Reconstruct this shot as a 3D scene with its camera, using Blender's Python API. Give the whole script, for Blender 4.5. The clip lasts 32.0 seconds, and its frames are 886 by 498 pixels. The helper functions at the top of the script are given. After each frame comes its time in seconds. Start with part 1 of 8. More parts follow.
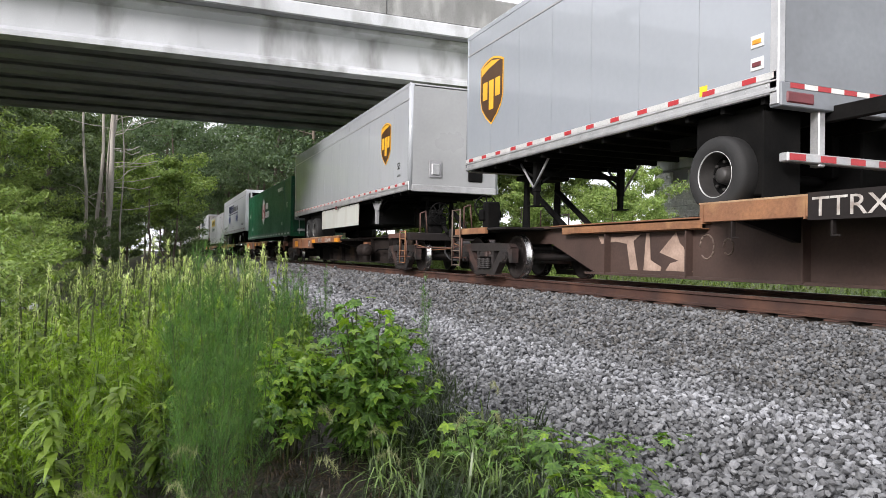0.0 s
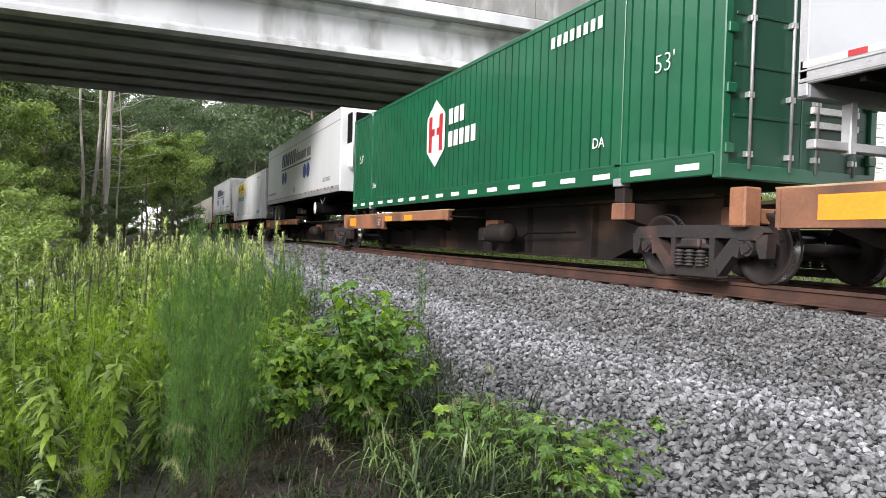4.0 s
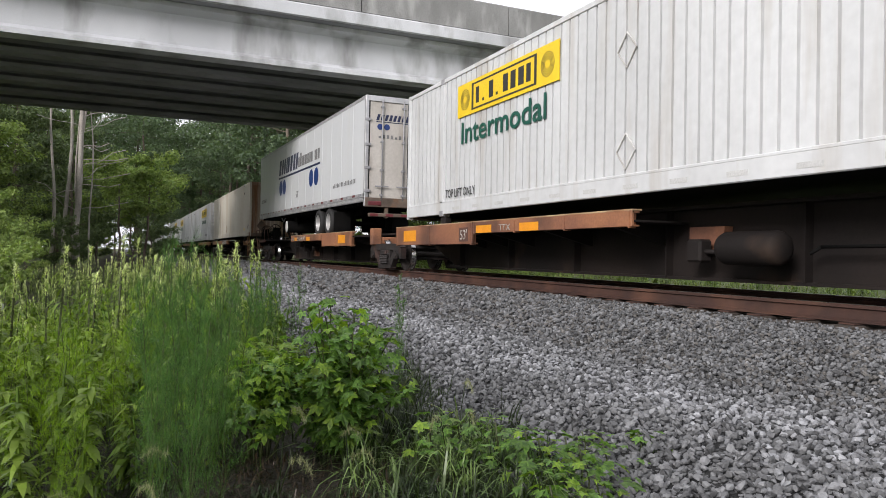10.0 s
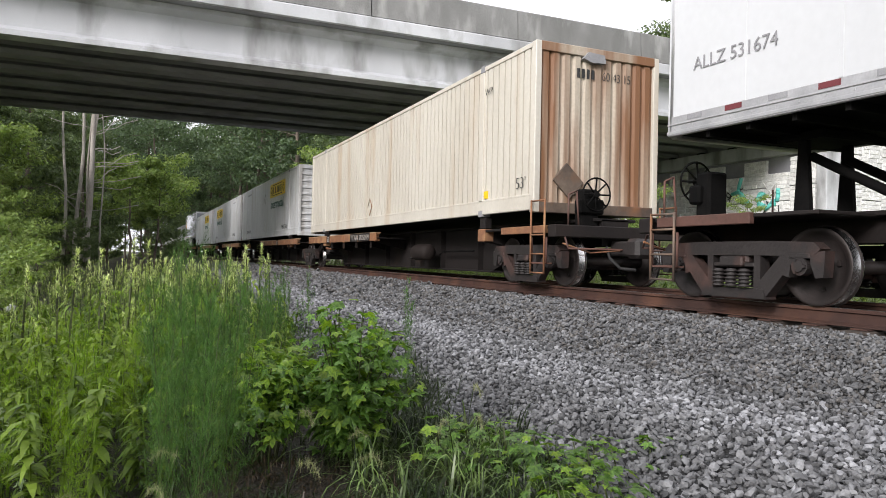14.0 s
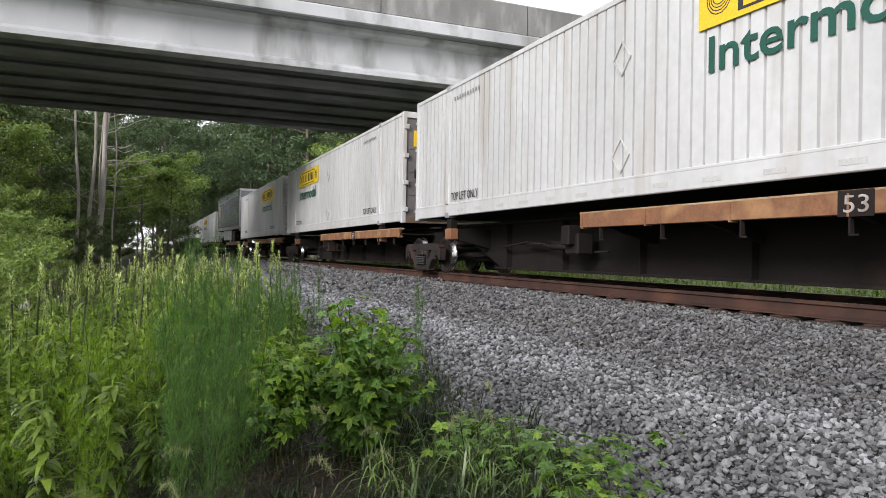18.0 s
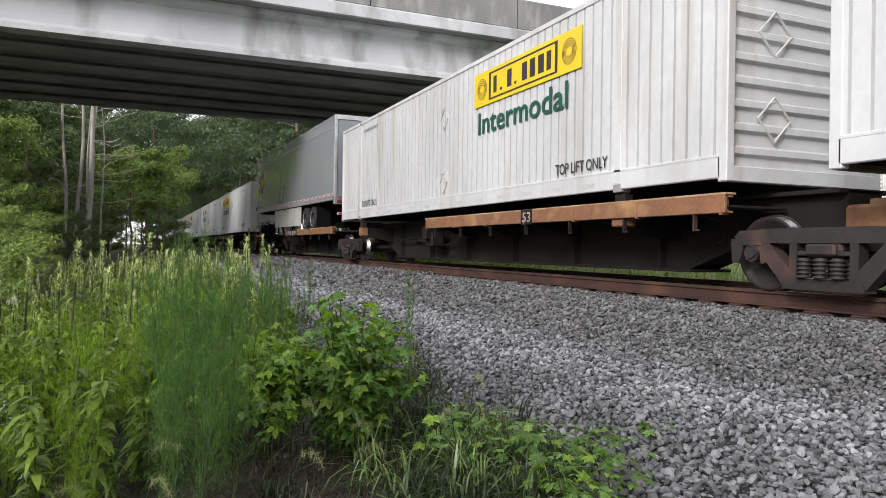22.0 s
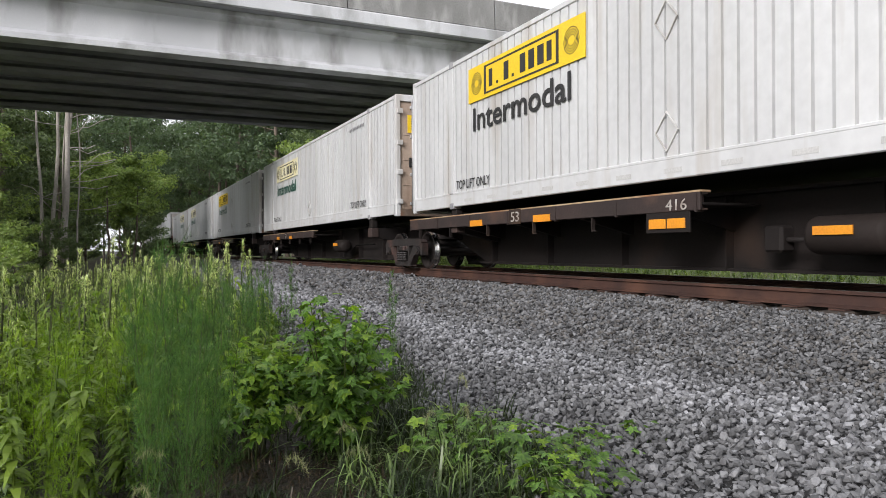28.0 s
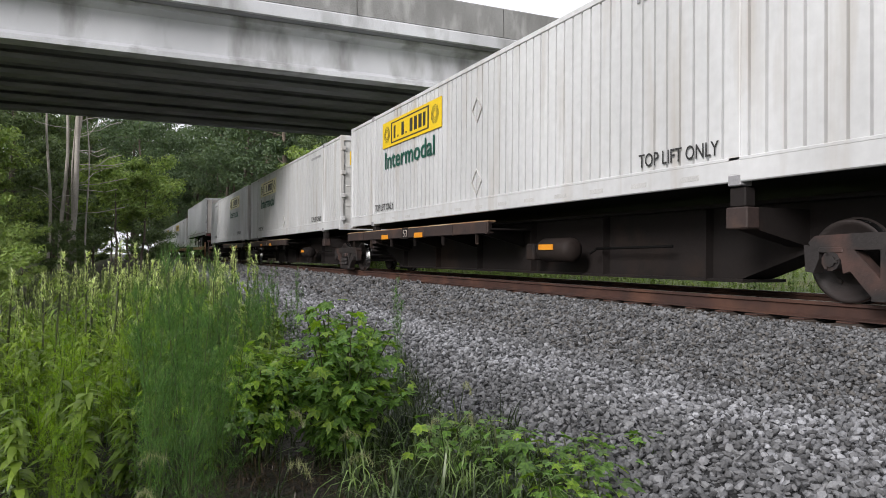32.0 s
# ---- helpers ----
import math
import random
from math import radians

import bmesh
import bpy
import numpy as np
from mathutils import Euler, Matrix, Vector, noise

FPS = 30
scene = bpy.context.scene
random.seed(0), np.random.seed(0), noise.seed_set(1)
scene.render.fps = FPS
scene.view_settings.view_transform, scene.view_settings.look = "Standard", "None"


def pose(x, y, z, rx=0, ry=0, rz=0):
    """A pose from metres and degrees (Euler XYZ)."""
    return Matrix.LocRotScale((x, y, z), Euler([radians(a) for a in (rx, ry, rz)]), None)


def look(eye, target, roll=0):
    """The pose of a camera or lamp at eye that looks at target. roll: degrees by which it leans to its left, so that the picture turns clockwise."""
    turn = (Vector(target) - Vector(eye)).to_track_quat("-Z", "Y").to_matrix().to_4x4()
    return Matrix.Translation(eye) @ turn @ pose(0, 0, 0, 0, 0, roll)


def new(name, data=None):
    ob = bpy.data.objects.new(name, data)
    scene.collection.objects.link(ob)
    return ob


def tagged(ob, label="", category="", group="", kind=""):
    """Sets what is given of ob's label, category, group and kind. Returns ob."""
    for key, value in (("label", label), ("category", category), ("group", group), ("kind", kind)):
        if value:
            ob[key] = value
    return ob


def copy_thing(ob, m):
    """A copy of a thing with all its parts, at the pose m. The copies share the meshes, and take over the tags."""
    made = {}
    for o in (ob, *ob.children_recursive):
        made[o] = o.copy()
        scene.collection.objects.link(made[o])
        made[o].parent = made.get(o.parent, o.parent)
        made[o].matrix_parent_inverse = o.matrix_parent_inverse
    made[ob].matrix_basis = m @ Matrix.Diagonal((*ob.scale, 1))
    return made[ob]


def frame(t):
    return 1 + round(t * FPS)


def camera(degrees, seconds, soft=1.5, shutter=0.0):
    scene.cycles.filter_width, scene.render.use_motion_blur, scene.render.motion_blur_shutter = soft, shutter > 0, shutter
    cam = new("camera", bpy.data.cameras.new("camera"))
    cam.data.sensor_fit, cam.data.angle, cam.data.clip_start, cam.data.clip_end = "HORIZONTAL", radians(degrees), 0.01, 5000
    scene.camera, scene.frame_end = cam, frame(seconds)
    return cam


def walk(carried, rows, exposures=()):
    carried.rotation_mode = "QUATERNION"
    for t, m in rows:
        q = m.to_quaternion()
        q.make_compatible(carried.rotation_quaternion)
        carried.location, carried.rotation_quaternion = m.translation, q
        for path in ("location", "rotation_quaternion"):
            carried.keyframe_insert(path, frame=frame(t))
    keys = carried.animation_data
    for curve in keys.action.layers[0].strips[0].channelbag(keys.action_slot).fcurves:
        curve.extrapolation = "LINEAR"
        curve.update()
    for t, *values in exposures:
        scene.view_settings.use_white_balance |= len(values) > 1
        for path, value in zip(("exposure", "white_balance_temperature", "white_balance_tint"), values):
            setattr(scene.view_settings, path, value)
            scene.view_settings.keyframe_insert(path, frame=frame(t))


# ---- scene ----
import itertools

# ---- camera: hand-held, standing beside the track; x to the train, y along the track, z up ----
cam = camera(63.88, 32.0, soft=0.65)
EYE = Vector((0.0, 0.0, 1.05))
# seconds, yaw, pitch, roll in degrees
LOOKS = [
    (0, -22.23, 0.49, 0.88),
    (0.5, -22.65, 0.44, 1.10),
    (1, -21.72, 0.26, 1.35),
    (1.5, -22.31, 0.06, 1.59),
    (2, -22.32, 0.01, 1.89),
    (2.5, -22.77, -0.29, 1.80),
    (3, -22.58, -0.30, 1.90),
    (3.5, -22.38, -0.66, 1.80),
    (5.5, -23.11, -1.15, 1.41),
    (6, -23.54, -0.45, 1.41),
    (6.5, -24.06, -0.06, 1.18),
    (7, -23.60, -0.05, 1.04),
    (7.5, -23.72, -0.67, 0.65),
    (8, -23.79, -0.19, 0.79),
    (8.5, -23.67, 0.34, 0.74),
    (9, -24.10, 0.82, 0.32),
    (9.5, -24.11, 0.61, 0.82),
    (10, -24.27, 0.44, 0.95),
    (10.5, -24.07, 0.61, 0.92),
    (11, -23.28, 0.28, 1.09),
    (11.5, -23.09, 0.39, 1.15),
    (12, -23.20, 0.48, 1.30),
    (12.5, -23.33, 0.62, 1.36),
    (13, -23.34, 0.44, 1.19),
    (13.5, -23.57, 0.64, 1.08),
    (14, -23.56, 0.72, 1.19),
    (14.5, -23.03, 0.55, 0.95),
    (15, -22.78, 0.26, 1.07),
    (15.5, -22.45, 0.20, 1.00),
    (17.5, -22.77, 0.27, 0.76),
    (18, -22.74, 0.43, 1.00),
    (18.5, -22.45, 0.45, 1.07),
    (19, -22.54, 0.41, 0.87),
    (19.5, -22.72, 0.38, 1.02),
    (20, -22.75, 0.28, 0.92),
    (20.5, -22.96, 0.19, 0.81),
    (21, -23.18, 0.18, 1.07),
    (21.5, -23.19, 0.05, 0.94),
    (22, -23.50, -0.08, 0.78),
    (22.5, -23.85, -0.05, 0.63),
    (23, -23.86, -0.43, 0.66),
    (23.5, -24.29, -0.35, 0.85),
    (24, -24.43, -0.10, 0.57),
    (24.5, -23.95, -0.07, 0.56),
    (25, -23.70, -0.02, 0.26),
    (25.5, -24.03, 0.04, 0.33),
    (27.5, -24.78, -0.19, -0.06),
    (28, -24.98, 0.05, -0.27),
    (28.5, -24.78, -0.15, -0.38),
    (29, -24.96, 0.04, 0.03),
    (29.5, -24.93, 0.61, 0.11),
    (30, -24.89, 0.71, 0.56),
    (30.5, -24.63, 0.94, 0.80),
    (31, -24.61, 0.86, 0.81),
    (31.5, -24.74, 0.78, 0.68),
    (32, -24.48, 0.63, 0.47),
]


def aimed(yaw, pitch, roll):
    y, p = radians(yaw), radians(pitch)
    return look(EYE, EYE + Vector((-math.sin(y) * math.cos(p), math.cos(y) * math.cos(p), math.sin(p))), roll)


walk(cam, [(t, aimed(yaw, pitch, roll)) for t, yaw, pitch, roll in LOOKS],
     exposures=[(t, stops, 6480, 13.5) for t, stops in ((0, 0.73), (1.6, 0.77), (3, 0.91), (6, 1.0), (7, 0.65), (8, 0.63), (9, 0.40), (11, 0.31), (13, 0.49), (19, 0.35), (23, 0.40), (24, 0.40), (25, 0.71), (27, 0.48), (28.5, 0.28), (32, 0.23))])

# ---- daylight: bright overcast ----
world = bpy.data.worlds.new("overcast_sky")
scene.world = world
world.use_nodes = True
wn, wl = world.node_tree.nodes, world.node_tree.links
SUN_UP, SUN_ROUND = radians(26), radians(238)
sky = wn.new("ShaderNodeTexSky")
sky.sky_type, sky.sun_disc, sky.sun_elevation, sky.sun_rotation = "NISHITA", False, SUN_UP, SUN_ROUND
sky.air_density, sky.dust_density, sky.ozone_density = 1.0, 6.0, 1.0
haze = wn.new("ShaderNodeMixRGB")
haze.inputs[0].default_value = 0.86
haze.inputs[2].default_value = (10.0, 10.2, 10.6, 1)
wl.new(sky.outputs[0], haze.inputs[1])
wl.new(haze.outputs[0], wn["Background"].inputs[0])
wn["Background"].inputs[1].default_value = 0.101
sun = new("sun", bpy.data.lights.new("sun", "SUN"))
sun.data.energy, sun.data.angle, sun.data.color = 2.6, radians(18), (1.0, 0.985, 0.965)
sun.matrix_world = look((0, 0, 0), (-math.sin(SUN_ROUND) * math.cos(SUN_UP), -math.cos(SUN_ROUND) * math.cos(SUN_UP), -math.sin(SUN_UP)))
scene.view_settings.exposure = 0.45

# ---- materials ----
def surface(name, a, b, scale=4.0, rough=0.6, bump=0.15, metal=0.0, stretch=(1, 1, 1), grain=40.0, grain_amount=0.25,
            dirt=None, dirt_scale=1.2, dirt_amount=0.0, dirt_stretch=(1, 1, 1), rand=0.0, coat=0.0, spec=0.5, distance=0.01):
    """Two colours mixed by a coarse noise, a fine grain, an optional dirt layer and a bump."""
    m = bpy.data.materials.new(name)
    m.use_nodes = True
    n, l = m.node_tree.nodes, m.node_tree.links
    p = n["Principled BSDF"]
    co = n.new("ShaderNodeTexCoord")

    def noisy(s, st, detail=6.0):
        mp = n.new("ShaderNodeMapping")
        mp.inputs["Scale"].default_value = st
        l.new(co.outputs["Object"], mp.inputs["Vector"])
        t = n.new("ShaderNodeTexNoise")
        t.inputs["Scale"].default_value, t.inputs["Detail"].default_value = s, detail
        l.new(mp.outputs[0], t.inputs["Vector"])
        return t.outputs["Fac"]

    def ramp(src, lo, hi):
        r = n.new("ShaderNodeMapRange")
        r.inputs["From Min"].default_value, r.inputs["From Max"].default_value = lo, hi
        l.new(src, r.inputs["Value"])
        return r.outputs[0]

    def mix(fac, c1, c2):
        x = n.new("ShaderNodeMixRGB")
        for sock, v in ((x.inputs[0], fac), (x.inputs[1], c1), (x.inputs[2], c2)):
            if isinstance(v, (tuple, float, int)):
                sock.default_value = (*v, 1) if isinstance(v, tuple) else v
            else:
                l.new(v, sock)
        return x.outputs[0]

    coarse, fine = noisy(scale, stretch), noisy(grain, (1, 1, 1), 3.0)
    col = mix(ramp(coarse, 0.35, 0.65), tuple(a), tuple(b))
    g = n.new("ShaderNodeMath")
    g.operation = "MULTIPLY_ADD"
    l.new(ramp(fine, 0.25, 0.75), g.inputs[0])
    g.inputs[1].default_value, g.inputs[2].default_value = grain_amount, 1 - grain_amount / 2
    hv = n.new("ShaderNodeHueSaturation")
    l.new(col, hv.inputs["Color"])
    if rand:
        oi, geo = n.new("ShaderNodeObjectInfo"), n.new("ShaderNodeNewGeometry")
        ad = n.new("ShaderNodeMath")
        ad.operation = "ADD"
        l.new(oi.outputs["Random"], ad.inputs[0])
        l.new(geo.outputs["Random Per Island"], ad.inputs[1])
        fr = n.new("ShaderNodeMath")
        fr.operation = "FRACT"
        l.new(ad.outputs[0], fr.inputs[0])
        r = n.new("ShaderNodeMath")
        r.operation = "MULTIPLY_ADD"
        l.new(fr.outputs[0], r.inputs[0])
        r.inputs[1].default_value, r.inputs[2].default_value = rand, 1 - rand / 2
        mu = n.new("ShaderNodeMath")
        mu.operation = "MULTIPLY"
        l.new(g.outputs[0], mu.inputs[0])
        l.new(r.outputs[0], mu.inputs[1])
        l.new(mu.outputs[0], hv.inputs["Value"])
    else:
        l.new(g.outputs[0], hv.inputs["Value"])
    col = hv.outputs[0]
    if dirt:
        d = ramp(noisy(dirt_scale, dirt_stretch), 0.62 - 0.25 * dirt_amount, 0.85 - 0.25 * dirt_amount)
        col = mix(d, col, tuple(dirt))
    l.new(col, p.inputs["Base Color"])
    rr = n.new("ShaderNodeMapRange")
    rr.inputs["To Min"].default_value, rr.inputs["To Max"].default_value = max(0.03, rough - 0.12), min(1.0, rough + 0.12)
    l.new(coarse, rr.inputs["Value"])
    l.new(rr.outputs[0], p.inputs["Roughness"])
    p.inputs["Metallic"].default_value = metal
    p.inputs["Coat Weight"].default_value = coat
    p.inputs["Specular IOR Level"].default_value = spec
    if bump:
        bp = n.new("ShaderNodeBump")
        bp.inputs["Strength"].default_value, bp.inputs["Distance"].default_value = bump, distance
        l.new(fine, bp.inputs["Height"])
        l.new(bp.outputs[0], p.inputs["Normal"])
    return m


def leaf_material(name, a, b, light=0.35, rough=0.45, rand=0.7):
    """Leaves: colour differs from leaf to leaf, and light passes through them."""
    m = surface(name, a, b, scale=3.0, rough=rough, bump=0.0, grain=25, grain_amount=0.2, rand=rand, spec=0.35)
    n, l = m.node_tree.nodes, m.node_tree.links
    p, out = n["Principled BSDF"], n["Material Output"]
    src = p.inputs["Base Color"].links[0].from_socket
    tr = n.new("ShaderNodeBsdfTranslucent")
    br = n.new("ShaderNodeMixRGB")
    br.blend_type = "MULTIPLY"
    br.inputs[0].default_value = 1.0
    br.inputs[2].default_value = (1.25, 1.35, 0.55, 1)
    l.new(src, br.inputs[1])
    l.new(br.outputs[0], tr.inputs["Color"])
    mx = n.new("ShaderNodeMixShader")
    mx.inputs[0].default_value = light
    l.new(p.outputs[0], mx.inputs[1])
    l.new(tr.outputs[0], mx.inputs[2])
    l.new(mx.outputs[0], out.inputs["Surface"])
    return m


M = {}
# Soil darkened: the shade under weeds and bush is in its colour.
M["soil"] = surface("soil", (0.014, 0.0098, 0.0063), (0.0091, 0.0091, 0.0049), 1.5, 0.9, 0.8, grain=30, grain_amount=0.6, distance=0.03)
M["grassy"] = surface("grassy_soil", (0.075, 0.12, 0.03), (0.13, 0.13, 0.06), 0.6, 0.9, 0.8, grain=25, grain_amount=0.7, distance=0.05)
M["earth"] = M["grassy"].copy()
M["earth"].name = "earth_turning_to_grass"


def blend_earth(m):
    """Bare soil by the track that gives way raggedly to grassy ground beyond x = -2.2."""
    nt = m.node_tree
    bsdf = next(n for n in nt.nodes if n.type == "BSDF_PRINCIPLED")
    old = bsdf.inputs["Base Color"].links[0].from_socket
    tc = nt.nodes.new("ShaderNodeTexCoord")
    sep = nt.nodes.new("ShaderNodeSeparateXYZ")
    nt.links.new(tc.outputs["Object"], sep.inputs[0])
    patch, fine = nt.nodes.new("ShaderNodeTexNoise"), nt.nodes.new("ShaderNodeTexNoise")
    patch.inputs["Scale"].default_value, patch.inputs["Detail"].default_value = 0.9, 6
    fine.inputs["Scale"].default_value, fine.inputs["Detail"].default_value = 14, 5
    add = nt.nodes.new("ShaderNodeMath")
    add.operation = "MULTIPLY_ADD"
    add.inputs[1].default_value = 4.5
    # both soil tones hold the shade cast by the plants above
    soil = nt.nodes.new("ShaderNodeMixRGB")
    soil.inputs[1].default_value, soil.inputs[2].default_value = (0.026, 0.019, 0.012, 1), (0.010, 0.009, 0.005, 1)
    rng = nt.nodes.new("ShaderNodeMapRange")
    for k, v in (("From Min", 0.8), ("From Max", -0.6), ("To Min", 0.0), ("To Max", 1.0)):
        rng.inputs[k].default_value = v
    mix = nt.nodes.new("ShaderNodeMixRGB")
    for n in (patch, fine):
        nt.links.new(tc.outputs["Object"], n.inputs["Vector"])
    nt.links.new(patch.outputs[0], add.inputs[0])
    nt.links.new(sep.outputs[0], add.inputs[2])
    nt.links.new(add.outputs[0], rng.inputs["Value"])
    nt.links.new(fine.outputs[0], soil.inputs[0])
    nt.links.new(rng.outputs[0], mix.inputs[0])
    nt.links.new(soil.outputs[0], mix.inputs[1])
    nt.links.new(old, mix.inputs[2])
    nt.links.new(mix.outputs[0], bsdf.inputs["Base Color"])


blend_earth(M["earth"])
# Shade in the gaps between stones is put into this near-black bed.
M["ballast_bed_shaded"] = surface("ballast_bed_shaded", (0.022, 0.022, 0.022), (0.011, 0.011, 0.011), 22, 0.9, 1.0, grain=60, grain_amount=1.0, distance=0.04)
M["stone"] = surface("ballast_stone", (0.1471, 0.1495, 0.1541), (0.08765, 0.08884, 0.0915), 3, 0.7, 0.3, grain=90, grain_amount=0.4, rand=1.15)
M["stone_pale"] = surface("pale_ballast_stone", (0.2592, 0.2635, 0.2765), (0.1728, 0.1763, 0.1849), 3, 0.65, 0.3, grain=90, grain_amount=0.4, rand=0.8)
M["stone_brown"] = surface("dusty_ballast_stone", (0.124, 0.1183, 0.1119), (0.072, 0.06773, 0.0636), 3, 0.75, 0.3, grain=90, grain_amount=0.4, rand=0.9)
M["rail"] = surface("rusty_rail", (0.05625, 0.024, 0.0165), (0.0375, 0.018, 0.0135), 3, 0.75, 0.25, grain=60, dirt=(0.11, 0.05, 0.03), dirt_amount=0.5)
M["rail_head"] = surface("worn_rail_head", (0.35, 0.34, 0.33), (0.25, 0.23, 0.22), 6, 0.3, 0.05, metal=0.9)
M["tie"] = surface("creosoted_tie", (0.045, 0.035, 0.028), (0.075, 0.06, 0.05), 3, 0.85, 0.5, stretch=(1, 8, 8), grain=30, rand=0.5)
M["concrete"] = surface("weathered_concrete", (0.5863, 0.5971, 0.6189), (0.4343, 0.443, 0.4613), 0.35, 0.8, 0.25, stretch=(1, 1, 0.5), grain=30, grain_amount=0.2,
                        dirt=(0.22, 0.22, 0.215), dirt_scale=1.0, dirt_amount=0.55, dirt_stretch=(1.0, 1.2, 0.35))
# Darker copy of the concrete: under-bridge shade is put into its colour.
M["concrete_dark"] = surface("shade_painted_concrete", (0.3065, 0.3065, 0.3286), (0.2268, 0.2268, 0.2427), 0.6, 0.9, 0.25, grain=30, grain_amount=0.2)
M["parapet"] = surface("parapet_concrete", (0.25, 0.25, 0.245), (0.17, 0.17, 0.165), 0.9, 0.85, 0.3, stretch=(1, 1, 0.4), grain=25, grain_amount=0.3,
                       dirt=(0.42, 0.42, 0.41), dirt_scale=1.6, dirt_amount=0.3, dirt_stretch=(1, 1, 0.3))
M["panel_stone"] = surface("wall_panel_concrete", (0.74, 0.74, 0.72), (0.64, 0.64, 0.62), 1.2, 0.85, 0.8, grain=9, grain_amount=0.3, rand=0.25, distance=0.06)
M["white_paint"] = surface("white_container_paint", (0.6026, 0.6118, 0.6159), (0.5075, 0.5152, 0.5173), 0.8, 0.42, 0.05, stretch=(1, 1, 0.3), grain=7, grain_amount=0.12,
                           dirt=(0.40, 0.37, 0.33), dirt_scale=2.2, dirt_amount=0.35, dirt_stretch=(1, 1, 0.10))
M["white_dirty"] = surface("grimy_white_paint", (0.62, 0.62, 0.60), (0.50, 0.50, 0.48), 1.6, 0.5, 0.08, grain=20, grain_amount=0.15,
                           dirt=(0.17, 0.13, 0.10), dirt_scale=1.5, dirt_amount=0.5, dirt_stretch=(1, 1, 0.25))
M["door_grime"] = surface("soot_stained_door", (0.20, 0.19, 0.185), (0.11, 0.10, 0.098), 1.4, 0.45, 0.1, grain=20, grain_amount=0.2,
                          dirt=(0.24, 0.12, 0.05), dirt_scale=1.5, dirt_amount=0.4, dirt_stretch=(1, 1, 0.25))
M["door_rust"] = surface("rust_stained_door", (0.46, 0.37, 0.30), (0.30, 0.22, 0.165), 1.3, 0.5, 0.1, stretch=(1, 1, 0.4), grain=20, grain_amount=0.2,
                         dirt=(0.16, 0.085, 0.05), dirt_scale=1.4, dirt_amount=0.6, dirt_stretch=(1, 1, 0.3))
M["trailer_white"] = surface("white_trailer_skin", (0.5949, 0.608, 0.6211), (0.548, 0.5602, 0.5727), 0.5, 0.32, 0.03, stretch=(1, 1, 0.3), grain=10, grain_amount=0.05,
                             dirt=(0.55, 0.54, 0.52), dirt_scale=1.0, dirt_amount=0.0, dirt_stretch=(1, 1.5, 0.15), coat=0.15)
M["trailer_grey"] = surface("glossy_grey_trailer_skin", (0.3091, 0.3306, 0.3607), (0.2835, 0.3049, 0.335), 0.3, 0.16, 0.0, grain=10, grain_amount=0.04, coat=0.6)
M["trailer_roof"] = surface("aluminium_roof", (0.5, 0.5, 0.5), (0.4, 0.4, 0.4), 2, 0.4, 0.05, metal=0.7)
M["beige"] = surface("beige_container_paint", (0.60, 0.568, 0.495), (0.535, 0.50, 0.428), 0.9, 0.5, 0.08, grain=16, grain_amount=0.1, stretch=(1, 1, 0.3),
                     dirt=(0.40, 0.27, 0.15), dirt_scale=1.1, dirt_amount=0.18, dirt_stretch=(1, 1, 0.1))
M["beige_rust"] = surface("rust_streaked_beige_paint", (0.5152, 0.46, 0.3772), (0.4232, 0.3588, 0.276), 1.5, 0.6, 0.15, grain=20, grain_amount=0.2, stretch=(1, 1, 0.3),
                          dirt=(0.21, 0.095, 0.04), dirt_scale=1.7, dirt_amount=1.0, dirt_stretch=(1.2, 1.2, 0.12))
M["green_paint"] = surface("green_container_paint", (0.00696, 0.1001, 0.0435), (0.00609, 0.0783, 0.03567), 1.0, 0.33, 0.05, grain=14, grain_amount=0.08, coat=0.2)
M["dark_green"] = surface("dark_green_paint", (0.008, 0.06, 0.032), (0.007, 0.048, 0.027), 1.0, 0.4, 0.05, grain=14, grain_amount=0.1)
M["aluminium"] = surface("dull_aluminium", (0.55, 0.55, 0.555), (0.42, 0.42, 0.43), 3, 0.42, 0.05, metal=0.55, grain=40, grain_amount=0.15)
M["skirt"] = surface("pale_side_skirt", (0.492, 0.5002, 0.4674), (0.4346, 0.4428, 0.41), 0.7, 0.45, 0.03, grain=12, grain_amount=0.06,
                     dirt=(0.35, 0.33, 0.28), dirt_amount=0.2, dirt_stretch=(1, 1, 0.2))
# Black paint, lowered further: the shade under trailers is in the colour too.
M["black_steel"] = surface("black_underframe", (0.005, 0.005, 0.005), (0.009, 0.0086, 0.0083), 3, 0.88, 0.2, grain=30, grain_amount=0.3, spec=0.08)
M["rubber"] = surface("tyre_rubber", (0.0128, 0.0128, 0.0128), (0.0208, 0.02, 0.02), 4, 0.8, 0.2, grain=50)
M["rim"] = surface("wheel_rim", (0.55, 0.55, 0.55), (0.35, 0.34, 0.33), 4, 0.4, 0.1, metal=0.4)
M["rim_dusty"] = surface("rust_dusted_wheel_rim", (0.26, 0.19, 0.16), (0.16, 0.12, 0.105), 5, 0.6, 0.1)
M["rim_dark"] = surface("dark_wheel_rim", (0.02, 0.019, 0.018), (0.035, 0.032, 0.03), 4, 0.5, 0.1)
M["orange_steel"] = surface("orange_brown_car_paint", (0.31, 0.135, 0.065), (0.20, 0.085, 0.05), 0.7, 0.65, 0.2, grain=25, grain_amount=0.3,
                            dirt=(0.065, 0.034, 0.026), dirt_scale=0.9, dirt_amount=0.6)
